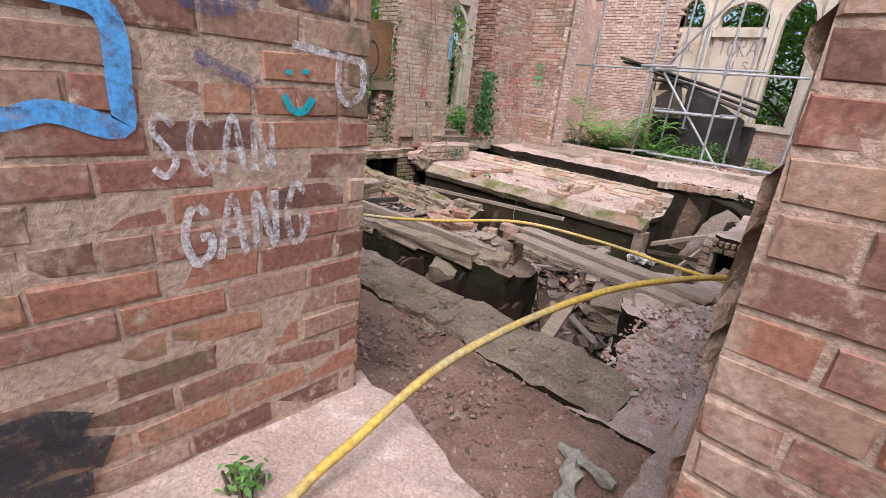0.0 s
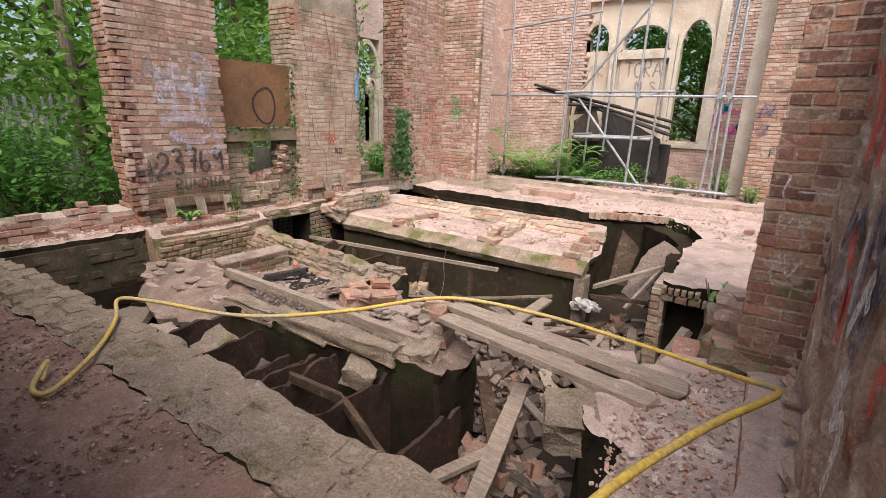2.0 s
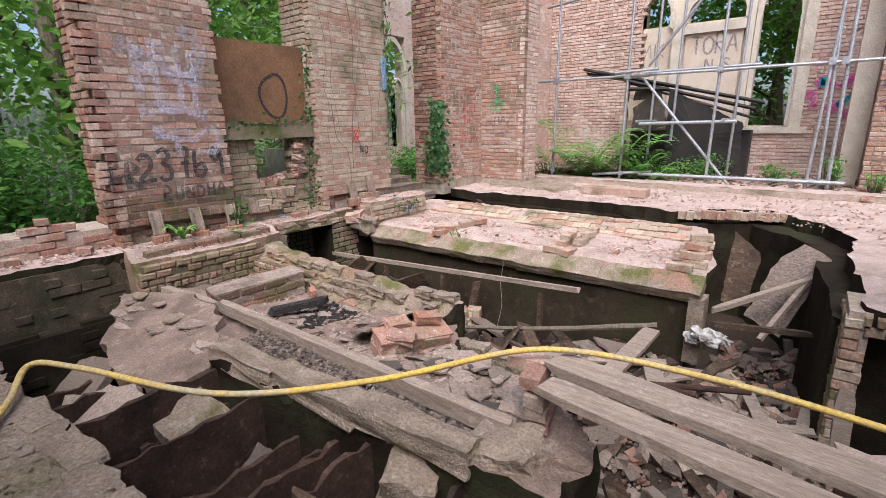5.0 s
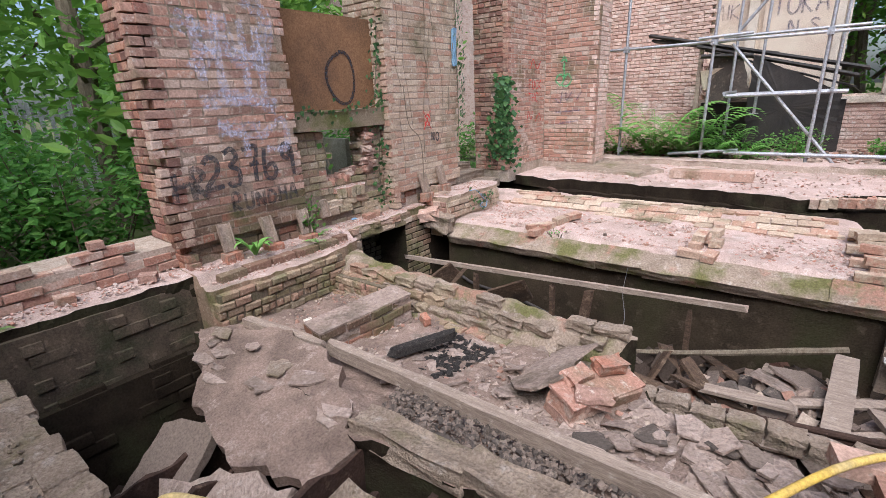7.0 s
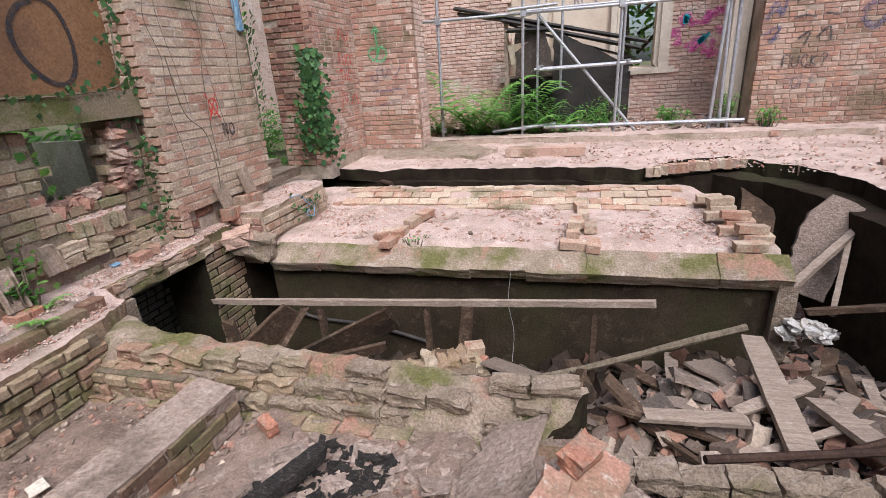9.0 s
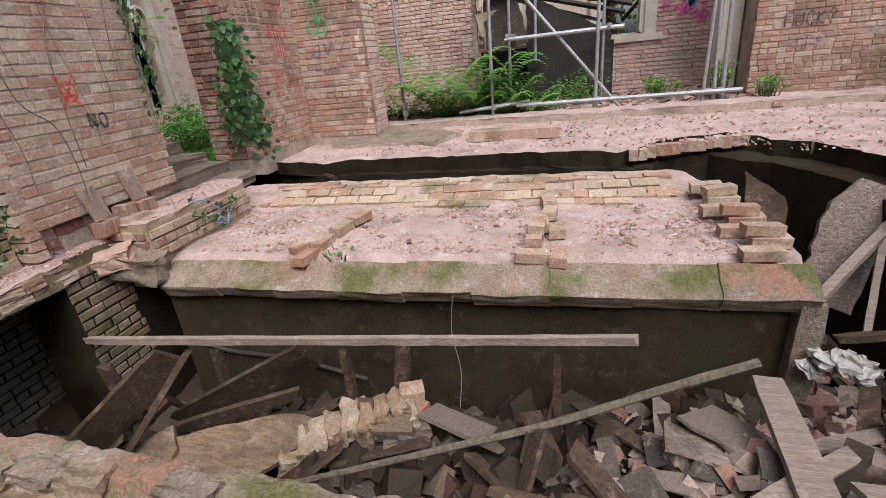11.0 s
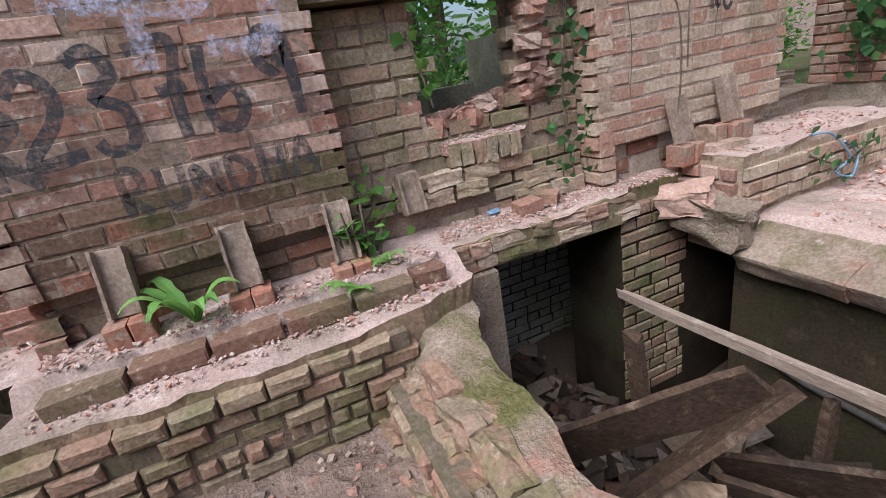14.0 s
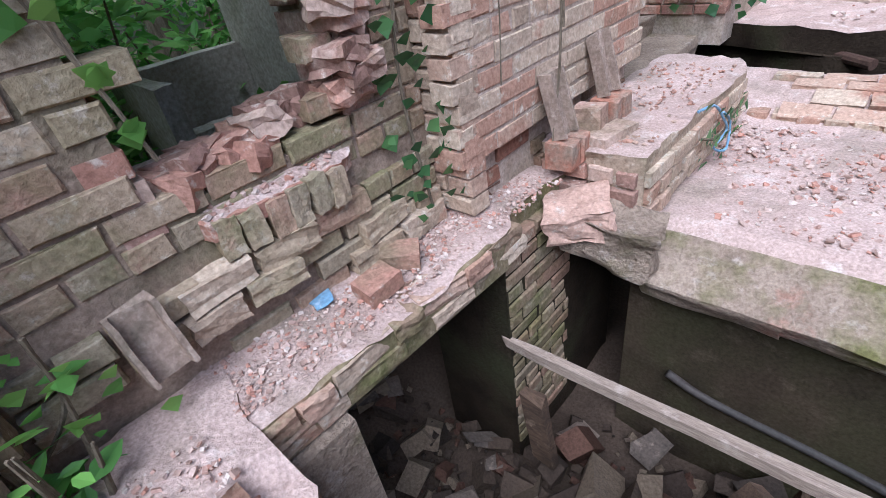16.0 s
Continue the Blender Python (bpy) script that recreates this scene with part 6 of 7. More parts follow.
under(mesh_object("mullion", *box_data(-2.88, -2.76, FY - 0.02, FY + 0.10, 1.15, 3.7), m_stone), window)
under(mesh_object("window_sill", *box_data(-5.2, -1.6, FY - 0.08, FY + 0.3, 1.02, 1.15), m_stone), window)
under(mesh_object("jamb", *box_data(-1.92, -1.72, FY - 0.06, FY + 0.10, 1.15, 4.4), m_stone), window)
# No recess is cut: a black block stands for the slot's shade.
masonry("wall_far_slot", [(-7.32, -7.26, 12.3, 12.55, 0.6, 2.6)], m_black, "dark upright slot in the side wall of the far room")
masonry("pilaster", [(-1.05, -0.78, 12.9, 13.3, 0.1, TOP)], m_stone, "pale rendered pilaster beside the graffiti pier")

# ---- collapsed sheet, scaffold ----
pile = empty("collapsed_roof", (-3.7, 13.4, 0.15), "collapsed black sheeting over broken boards below the window", "debris")
plate("black_sheet", [(-4.9, 13.5, 2.0), (-4.0, 13.35, 2.02), (-2.45, 13.5, 1.22), (-2.5, 14.1, 1.28), (-3.2, 14.3, 1.7), (-4.8, 14.2, 2.1)], 0.03, m_black, "", "", 21, 0.05, pile)
plate("black_sheet", [(-4.75, 13.5, 1.95), (-4.2, 13.3, 2.0), (-3.95, 13.25, 1.2), (-4.4, 13.2, 1.1), (-4.7, 13.4, 1.15)], 0.02, m_slate, "", "", 22, 0.04, pile)
plate("black_sheet", [(-4.0, 13.3, 1.95), (-2.6, 13.45, 1.25), (-2.6, 13.5, 0.35), (-4.0, 13.5, 0.3)], 0.03, m_black, "", "", 23, 0.04, pile)
under(mesh_object("support", *box_data(-4.9, -2.5, 13.9, 14.3, 0.1, 1.1), m_black), pile)
for a, b in (((-5.95, 13.5, 2.5), (-2.3, 13.4, 1.62)), ((-5.9, 13.6, 2.4), (-3.6, 13.5, 1.95)), ((-5.0, 13.4, 2.2), (-2.4, 13.3, 1.5)), ((-4.9, 13.3, 2.0), (-4.0, 13.3, 1.95))):
    timber("roof_board", a, b, 0.14, 0.04, m_black, "", "", 0.3, pile)
timber("support_post", (-4.92, 13.5, 0.1), (-4.92, 13.5, 2.2), 0.09, 0.09, m_wood, "", "", 0, pile)
timber("roof_board", (-4.85, 13.45, 1.55), (-4.2, 13.4, 1.6), 0.4, 0.03, m_plaster, "", "", 1.4, pile)

scaffold = empty("scaffold", (-3.4, 12.0, 0.1), "galvanised tube scaffold standing in front of the far wall", "scaffold")


def pole(name, a, b, r=0.026):
    under(mesh_object(name, *tube_data([a, b], r, 10), m_steel, smooth=False), scaffold)


for x, y, z0, z1 in ((-5.95, 12.0, 0.1, 4.9), (-4.48, 12.0, 0.1, 4.9), (-2.92, 12.0, 0.1, 4.9), (-4.3, 13.2, 0.1, 4.9), (-2.75, 13.2, 0.1, 4.9), (-3.85, 13.2, 0.9, 4.9)):
    pole("standard", (x, y, z0), (x + 0.05, y, z1))
    under(mesh_object("base_plate", *box_data(x - 0.07, x + 0.07, y - 0.07, y + 0.07, z0, z0 + 0.012), m_steel), scaffold)
pole("standard", (-1.45, 12.0, 0.1), (-1.30, 12.0, 4.9))
pole("standard", (-1.28, 12.06, 0.1), (-1.42, 12.06, 4.9))
pole("standard", (-1.16, 12.1, 0.1), (-1.22, 12.1, 4.9), 0.03)
pole("ledger", (-6.55, 12.04, 2.17), (-0.78, 12.04, 2.14))
pole("ledger", (-4.7, 11.95, 2.22), (-3.9, 11.95, 2.24))
pole("ledger", (-4.5, 13.16, 2.3), (-2.4, 13.16, 2.3))
pole("ledger", (-6.5, 12.6, 3.75), (-4.0, 12.5, 3.95))
pole("ledger", (-4.1, 11.96, 0.30), (-0.95, 11.96, 0.30), 0.03)
pole("ledger", (-5.0, 11.9, 0.26), (-3.9, 12.1, 0.34), 0.03)
pole("ledger", (-4.2, 12.05, 1.26), (-2.55, 12.05, 1.28), 0.03)
pole("ledger", (-4.3, 12.5, 1.26), (-2.6, 12.5, 1.28))
pole("ledger", (-4.3, 13.1, 1.27), (-2.7, 13.1, 1.28))
pole("transom", (-4.2, 11.9, 1.31), (-4.2, 13.3, 1.31))
pole("transom", (-2.75, 11.9, 1.31), (-2.75, 13.3, 1.31))
pole("transom", (-4.48, 11.9, 2.12), (-4.42, 13.3, 2.25))
pole("transom", (-2.9, 11.9, 2.12), (-2.8, 13.3, 2.25))
pole("brace", (-4.2, 12.1, 2.1), (-2.55, 12.1, 0.15))
pole("brace", (-4.1, 12.0, 2.3), (-2.85, 12.0, 3.9))
for x in (-5.93, -4.45, -2.9, -1.38, -1.22):
    under(mesh_object("coupler", *box_data(x - 0.045, x + 0.045, 11.95, 12.06, 2.10, 2.21), m_steel), scaffold)
    under(mesh_object("coupler", *box_data(x - 0.04, x + 0.04, 11.95, 12.05, 0.26, 0.34), m_steel), scaffold)

# ---- greenery ----
def tree(name, place, height, lean, seed, leaves, size, spread, label, mat=None, bare=0.25):
    """A trunk with forking limbs and clumps of leaves at their ends."""
    rnd = random.Random(seed)
    root = empty(name, place, label, "tree", "", "trees round the ruin")
    base = Vector(place)
    top = base + Vector((lean[0], lean[1], height))
    trunk = smooth_line([base, base.lerp(top, 0.4) + Vector((rnd.uniform(-0.3, 0.3), rnd.uniform(-0.3, 0.3), 0)), base.lerp(top, 0.75), top], 4)
    under(mesh_object("trunk", *tube_data(trunk, [height * 0.016 * (1 - 0.75 * k / len(trunk)) + 0.015 for k in range(len(trunk))], 8, 0.08), m_bark), root)
    tips = []
    for k in range(13):
        t = bare + (1 - bare) * k / 13
        p = base.lerp(top, t)
        a = rnd.uniform(0, 6.28)
        ln = spread * rnd.uniform(0.6, 1.15) * (1.15 - 0.6 * t)
        e = p + Vector((math.cos(a) * ln, math.sin(a) * ln, ln * rnd.uniform(0.1, 0.6)))
        m = p.lerp(e, 0.5) + Vector((0, 0, 0.12 * ln))
        under(mesh_object("limb", *tube_data(smooth_line([p, m, e], 3), [0.05 * (1 - t * 0.6) * (1 - 0.12 * q) + 0.006 for q in range(7)], 5), m_bark), root)
        for q in (0.45, 0.7, 0.9, 1.1):
            c = p.lerp(e, q) + Vector((rnd.gauss(0, 0.25), rnd.gauss(0, 0.25), rnd.gauss(0, 0.2)))
            tips.append((*c, spread * rnd.uniform(0.10, 0.22)))
    vs, fs = leaf_cloud(rnd, tips, leaves, 0.4, size, droop=0.7, outside=True)
    under(mesh_object("crown", vs, fs, mat or m_leaf, None, "", "", "stuff"), root)
    return root


TREES = [((-10.5, 4.6, -0.2), 7.5, 3.0, 5200, 0.085), ((-11.5, 7.2, -0.2), 8.0, 3.2, 4200, 0.085), ((-14, 1.5, -0.3), 9, 3.8, 5200, 0.11), ((-13.0, 9.6, -0.3), 8.5, 2.6, 3000, 0.10), ((-18, 5.0, -0.4), 12, 4.5, 6000, 0.15),
         ((-18, 10.5, -0.4), 12, 4.5, 5200, 0.15), ((-20, -1, -0.4), 12, 5.0, 5000, 0.17), ((-22, 16, -0.4), 13, 5.0, 5000, 0.18), ((-17, 22, -0.3), 12, 5, 4500, 0.18), ((-6.0, 19.5, -0.2), 9, 3.6, 5000, 0.12),
         ((-2.6, 18.5, -0.2), 8, 3.2, 5200, 0.10), ((1.5, 20, -0.2), 10, 4, 4500, 0.14), ((-9.2, 1.0, -0.2), 6.5, 2.4, 4200, 0.075), ((-24, 8, -0.4), 15, 6, 5500, 0.22), ((-5, -12, 0), 11, 5, 3000, 0.2), ((-4.4, 16.6, -0.2), 6.5, 2.2, 3600, 0.075), ((-2.0, 16.8, -0.2), 6.5, 2.2, 3600, 0.075)]
for k, (p, h, sp, n, sz) in enumerate(TREES):
    tree("tree", p, h, (R.uniform(-0.8, 0.8), R.uniform(-0.8, 0.8)), 300 + k, n, sz, sp, "leafy green woodland tree with a thin trunk", None, 0.12 if k < 4 or k > 8 else 0.06)


def shrub(name, place, r, h, n, size, seed, label, mat):
    rnd = random.Random(seed)
    root = empty(name, place, label, "shrub", "", "undergrowth")
    tips = []
    stems_v, stems_f = [], []
    for k in range(14):
        a, d = rnd.uniform(0, 6.28), r * math.sqrt(rnd.random())
        e = Vector(place) + Vector((math.cos(a) * d, math.sin(a) * d, h * rnd.uniform(0.45, 1.0)))
        v, f = tube_data([Vector(place) + Vector((math.cos(a) * d * 0.4, math.sin(a) * d * 0.4, -0.1)), e], [0.012, 0.004], 4)
        stems_f += [tuple(i + len(stems_v) for i in q) for q in f]
        stems_v += v
        for q in (0.35, 0.6, 0.85, 1.0):
            c = Vector(place).lerp(e, q)
            tips.append((c.x, c.y, c.z, r * 0.17))
    under(mesh_object("stem", stems_v, stems_f, m_bark, None, "", "", "stuff"), root)
    vs, fs = leaf_cloud(rnd, tips, n, 0.2, size, droop=0.45, outside=name == "shrub")
    under(mesh_object("leaves", vs, fs, mat, None, "", "", "stuff"), root)
    return root


for k, (x, y, r, h, n) in enumerate(((-8.9, 2.2, 1.1, 1.1, 2600), (-8.8, 3.6, 1.0, 1.3, 2600), (-8.7, 0.9, 1.1, 1.3, 1800), (-10.3, 2.6, 1.4, 1.6, 2600), (-10.2, 5.2, 1.3, 1.7, 2400), (-8.6, 5.7, 0.8, 1.5, 2200), (-8.9, 6.6, 0.8, 1.3, 1600), (-12.4, 4.0, 1.6, 1.8, 2400), (-12.5, 6.5, 1.5, 2.0, 1800), (-9.6, 9.4, 0.7, 0.8, 1400), (-10.6, 12.3, 0.9, 0.9, 1600), (-11.6, 10.9, 0.9, 1.1, 1500), (-9.3, 8.1, 0.6, 0.6, 900))):
    shrub("shrub", (x, y, -0.15), r, h, n, 0.055, 400 + k, "dense bright green undergrowth outside the opening", m_shrub)
for k, (x, y, r, h, n) in enumerate(((-4.4, 12.8, 0.5, 0.5, 420), (-3.7, 12.6, 0.6, 0.45, 480), (-5.6, 12.9, 0.45, 0.4, 240), (-3.1, 12.9, 0.45, 0.5, 500), (-1.15, 12.35, 0.22, 0.65, 260), (-1.9, 12.7, 0.3, 0.4, 300), (-6.3, 12.6, 0.4, 0.35, 180), (-0.55, 12.15, 0.2, 0.35, 160))):
    shrub("weed", (x, y, 0.12), r, h, n, 0.038, 440 + k, "bright green weeds growing in the fern bed", m_shrub)


def frond(base, a, length, rise, rnd, vs, fs, width=0.28, pairs=22):
    """One fern frond: an arched stem with tapering leaflets on both sides."""
    d = Vector((math.cos(a), math.sin(a), 0))
    s = Vector((-math.sin(a), math.cos(a), 0))
    for k in range(pairs):
        t = (k + 1) / (pairs + 1)
        p = Vector(base) + d * length * t * (1 - 0.15 * t) + Vector((0, 0, rise * math.sin(t * 2.2)))
        w = width * length * math.sin(math.pi * min(1, t * 0.85 + 0.13)) ** 0.8 * (1.05 - 0.75 * t)
        st = length / pairs * (0.44 if length > 0.5 else 0.24)
        for sd in (-1, 1):
            q = p + s * sd * w + d * w * 0.35 + Vector((0, 0, -0.15 * w))
            b = len(vs)
            m = p.lerp(q, 0.5)
            vs += [p - d * st * 0.7, m - d * st, q, m + d * st, p + d * st * 0.7]
            fs.append((b, b + 1, b + 2, b + 3, b + 4))
    b = len(vs)
    for k in range(8):
        t = k / 7
        p = Vector(base) + d * length * t * (1 - 0.15 * t) + Vector((0, 0, rise * math.sin(t * 2.2)))
        vs += [p - s * 0.004, p + s * 0.004]
    fs += [(b + 2 * k, b + 2 * k + 1, b + 2 * k + 3, b + 2 * k + 2) for k in range(7)]


def fern(place, n, length, seed, label, rise=None, spread=(0, 6.28), width=0.28):
    rnd = random.Random(seed)
    vs, fs = [], []
    for k in range(n):
        a = spread[0] + (spread[1] - spread[0]) * (k + rnd.uniform(-0.3, 0.3)) / n
        ln = length * rnd.uniform(0.7, 1.15)
        frond(place, a, ln, (rise or 0.6) * ln * rnd.uniform(0.6, 1.3), rnd, vs, fs, width)
    return mesh_object("fern", vs, fs, m_fern, None, label, "fern")


for k, (x, y, n, ln) in enumerate(((-5.35, 12.35, 17, 1.5), (-4.75, 12.45, 15, 1.3), (-6.0, 12.5, 11, 1.1), (-5.0, 12.2, 12, 0.95), (-3.9, 12.3, 9, 0.7), (-4.3, 12.4, 11, 1.0))):
    fern((x, y, 0.13), n, ln, 460 + k, "large bright green fern in the bed behind the kerb")
fern((-6.68, 5.03, 0.09), 5, 0.20, 470, "small fern growing on the footing", 0.3, (-1.9, 0.6))
fern((-6.83, 5.20, 0.11), 5, 0.19, 471, "small fern growing beside the shelf", 0.3, (-1.6, 0.8))
fern((-6.95, 2.55, 0.07), 3, 0.22, 472, "small fern on the dusty sill", 0.3, (-1.2, 1.2))


def strap_leaves(place, n, length, seed, label):
    """A hart's-tongue fern: wavy strap leaves from one root."""
    rnd = random.Random(seed)
    vs, fs = [], []
    for k in range(n):
        a = -2.4 + 4.2 * k / (n - 1) + rnd.uniform(-0.15, 0.15)
        d, s = Vector((math.cos(a), math.sin(a), 0)), Vector((-math.sin(a), math.cos(a), 0))
        ln = length * rnd.uniform(0.75, 1.1)
        b = len(vs)
        for q in range(11):
            t = q / 10
            p = Vector(place) + d * ln * t + Vector((0, 0, ln * (0.85 * math.sin(t * 2.1) - 0.1 * t)))
            w = 0.025 * math.sin(math.pi * min(0.98, t * 0.9 + 0.08)) ** 0.6 * (1 + 0.18 * math.sin(q * 2.7))
            vs += [p - s * w, p + Vector((0, 0, -0.006)), p + s * w]
        for q in range(10):
            i = b + 3 * q
            fs += [(i, i + 1, i + 4, i + 3), (i + 1, i + 2, i + 5, i + 4)]
    return mesh_object("fern", vs, fs, m_fern, None, label, "fern")


strap_leaves((-6.80, 4.42, 0.10), 9, 0.22, 480, "hart's-tongue fern growing at the foot of the pillar")


def ivy(points, n, size, seed, label, normal, spread=0.10, thick=0.05, stems=True, leaf=None):
    """Ivy on a wall: stems through points and five-cornered leaves that face out."""
    rnd = random.Random(seed)
    root = empty("ivy", points[0], label, "ivy", "", "ivy on the walls")
    if stems:
        line = smooth_line(points, 5)
        under(mesh_object("stem", *tube_data(line, 0.006, 5, 0.2), m_bark), root)
    vs, fs = [], []
    nv = Vector((normal[0], normal[1], 0))
    sv = Vector((-normal[1], normal[0], 0))
    for _ in range(n):
        k = rnd.randrange(len(points) - 1)
        c = Vector(points[k]).lerp(Vector(points[k + 1]), rnd.random()) + sv * rnd.gauss(0, spread) + Vector((0, 0, rnd.gauss(0, spread))) + nv * rnd.uniform(0.01, thick)
        up = (Vector((0, 0, 1)) + nv * rnd.uniform(-0.2, 0.9) + sv * rnd.uniform(-0.6, 0.6)).normalized()
        sd = up.cross(nv).normalized()
        s = size * rnd.uniform(0.5, 1.3)
        b = len(vs)
        out = up.cross(sd) * 0.12 * s
        for u, v in ((0, -1.0), (0.5, -0.35), (0.85, 0.1), (0.4, 0.45), (0, 0.75), (-0.4, 0.45), (-0.85, 0.1), (-0.5, -0.35)):
            vs.append(c + sd * u * s * 0.62 + up * v * s * 0.62 + out * abs(u))
        fs.append(tuple(b + q for q in range(8)))
    under(mesh_object("leaves", vs, fs, leaf or m_ivy, None, "", "", "stuff"), root)
    return root


ivy([(-6.9, 9.35, 0.3), (-6.95, 9.3, 0.9), (-7.0, 9.28, 1.3), (-7.0, 9.28, 1.7)], 330, 0.075, 1, "dark ivy climbing the corner of the far pillar", (0.5, -0.85), 0.085, 0.12)
ivy([(-7.15, 9.24, 0.4), (-7.05, 9.24, 1.2)], 120, 0.08, 2, "dark ivy on the shaded side of the far pillar", (0, -1), 0.10, 0.08)
ivy([(-7.05, 6.40, 0.15), (-7.06, 6.36, 0.6), (-7.05, 6.40, 1.0), (-7.06, 6.42, 1.4)], 85, 0.055, 3, "ivy climbing the corner beside the pale pillar", (1, -0.4), 0.07, 0.06)
ivy([(-7.0, 5.2, 1.36), (-6.99, 5.7, 1.34), (-6.98, 6.2, 1.37), (-7.0, 6.45, 1.45)], 46, 0.05, 4, "ivy trailing along the mossy lintel", (1, 0), 0.05, 0.05)
ivy([(-6.98, 6.3, 1.45), (-7.02, 6.42, 1.9), (-7.0, 6.44, 2.3)], 60, 0.05, 5, "ivy beside the rust-brown board", (1, 0), 0.07, 0.05)
ivy([(-6.88, 7.82, 0.9), (-6.9, 7.85, 1.8), (-6.9, 7.84, 2.7), (-6.9, 7.8, 3.6)], 190, 0.06, 6, "ivy climbing the edge of the pale pillar", (1, 0.4), 0.09, 0.08)
ivy([(-6.46, 7.45, 0.1), (-6.46, 7.75, 0.0), (-6.45, 8.0, 0.08)], 55, 0.045, 7, "ivy hanging on the brick ledge", (1, 0), 0.07, 0.04)
ivy([(-7.05, 5.05, 0.12), (-7.0, 5.22, 0.3), (-6.98, 5.25, 0.5)], 34, 0.042, 8, "young bright ivy beside the graffiti pillar", (1, 0), 0.08, 0.08, True, m_shrub)
ivy([(-7.09, 5.56, 1.02), (-7.08, 5.60, 0.84), (-7.07, 5.63, 0.68)], 9, 0.055, 9, "bright ivy shoot hanging beside the ragged hole", (1, -0.2), 0.035, 0.05, True, m_shrub)
for k in range(6):
    y = 6.65 + k * 0.19 + R.uniform(-0.03, 0.03)
    pts = [(-6.885, y, R.uniform(0.5, 1.3))]
    while pts[-1][2] < 3.2:
        pts.append((-6.885, pts[-1][1] + R.uniform(-0.09, 0.09), pts[-1][2] + R.uniform(0.2, 0.4)))
    mesh_object("dead_vine", *tube_data(smooth_line(pts, 4), R.uniform(0.002, 0.005), 5), m_bark, None, "dry ivy stem clinging to the pale pillar", "vine")
loop = smooth_line([(-6.86, 6.92, 0.2), (-6.84, 6.95, 0.6), (-6.83, 6.9, 0.95), (-6.87, 6.75, 1.15), (-6.88, 6.7, 1.6)], 6)
mesh_object("dead_vine", *tube_data(loop, 0.005, 5), m_bark, None, "looping dry vine on the pale pillar", "vine")
# young leaves by the footing
shrub("weed", (-6.92, 5.12, 0.08), 0.15, 0.32, 60, 0.042, 490, "young green seedling beside the pillar foot", m_shrub)
shrub("weed", (-5.05, 7.2, -0.15), 0.13, 0.05, 30, 0.016, 491, "tuft of weed between bricks on the slab", m_shrub)
shrub("weed", (-0.4, 6.0, -0.05), 0.2, 0.3, 16, 0.05, 492, "thin weed growing from the broken edge", m_shrub)
# wood anemone leaves, grass
scatter("grass", [(-12, 9.0), (-7.8, 8.0), (-7.8, 9.2), (-9, 11.5), (-12, 14)], lambda x, y: earth(x, y) + 0.02, 5000, [(0.012, 0.10, 0.012), (0.01, 0.14, 0.01)], m_shrub, "short green grass outside the opening", "grass", 495, 1.2)
scatter("leaf_litter", [(-6.6, 12.1), (-0.7, 12.1), (-0.7, 14.3), (-6.6, 14.3)], 0.16, 700, [(0.10, 0.07, 0.02), (0.2, 0.1, 0.03), (0.06, 0.04, 0.02)], m_rubble, "broken slates and litter below the window", "rubble", 496, 0.5)

# ---- outside: fence, steps, neighbouring ruin ----
fence = empty("palisade_fence", (-15, 3, -0.4), "grey steel palisade fence in the woodland", "fence")
for k in range(46):
    y = -1.5 + k * 0.17
    v, f = boxes_data([(-15.02, -14.98, y - 0.035, y + 0.035, -0.3, 1.72)])
    ob = mesh_object("pale", v + [(-15, y, 1.85)], f + [(1, 8, 5), (3, 8, 1), (7, 8, 3), (5, 8, 7)], m_steel)
    under(ob, fence)
for z in (0.2, 1.4):
    under(mesh_object("fence_rail", *box_data(-15.06, -15.02, -1.6, 6.4, z, z + 0.06), m_steel), fence)
for k in range(4):
    lump("step", (-7.25 - 0.32 * k, 8.65, 0.06 + 0.13 * k - 0.05), (0.42, 1.15, 0.14), m_lime, "worn stone step up to the outside opening", 210 + k, (0, 0, R.uniform(-3, 3)), 3, 0.2, "step", "structure")
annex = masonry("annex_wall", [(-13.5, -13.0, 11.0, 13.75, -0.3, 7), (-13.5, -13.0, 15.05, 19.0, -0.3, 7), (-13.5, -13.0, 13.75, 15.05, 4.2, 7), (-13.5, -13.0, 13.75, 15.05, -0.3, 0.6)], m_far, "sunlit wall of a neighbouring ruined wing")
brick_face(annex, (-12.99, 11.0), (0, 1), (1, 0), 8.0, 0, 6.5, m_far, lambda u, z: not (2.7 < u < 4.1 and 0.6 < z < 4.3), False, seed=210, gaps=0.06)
def annex_window():
    root = empty("window_2", (-13.0, 14.4, 0.6), "cream stone gothic window of the neighbouring wing", "window", "structure")
    for a, w in (((13.8, 15.0, 0.6, 2.7, 4.0), 0.13), ((13.95, 14.38, 0.6, 2.3, 2.8), 0.06), ((14.44, 14.86, 0.6, 2.3, 2.8), 0.06)):
        band = arch_band("stone_surround", *a, w, -0.02, 0.12, m_stone, root)
        me = band.data
        for v in me.vertices:
            x, y, z = v.co
            v.co = (-13.0 - y, x, z)
        me.update()
    return root


annex_window()

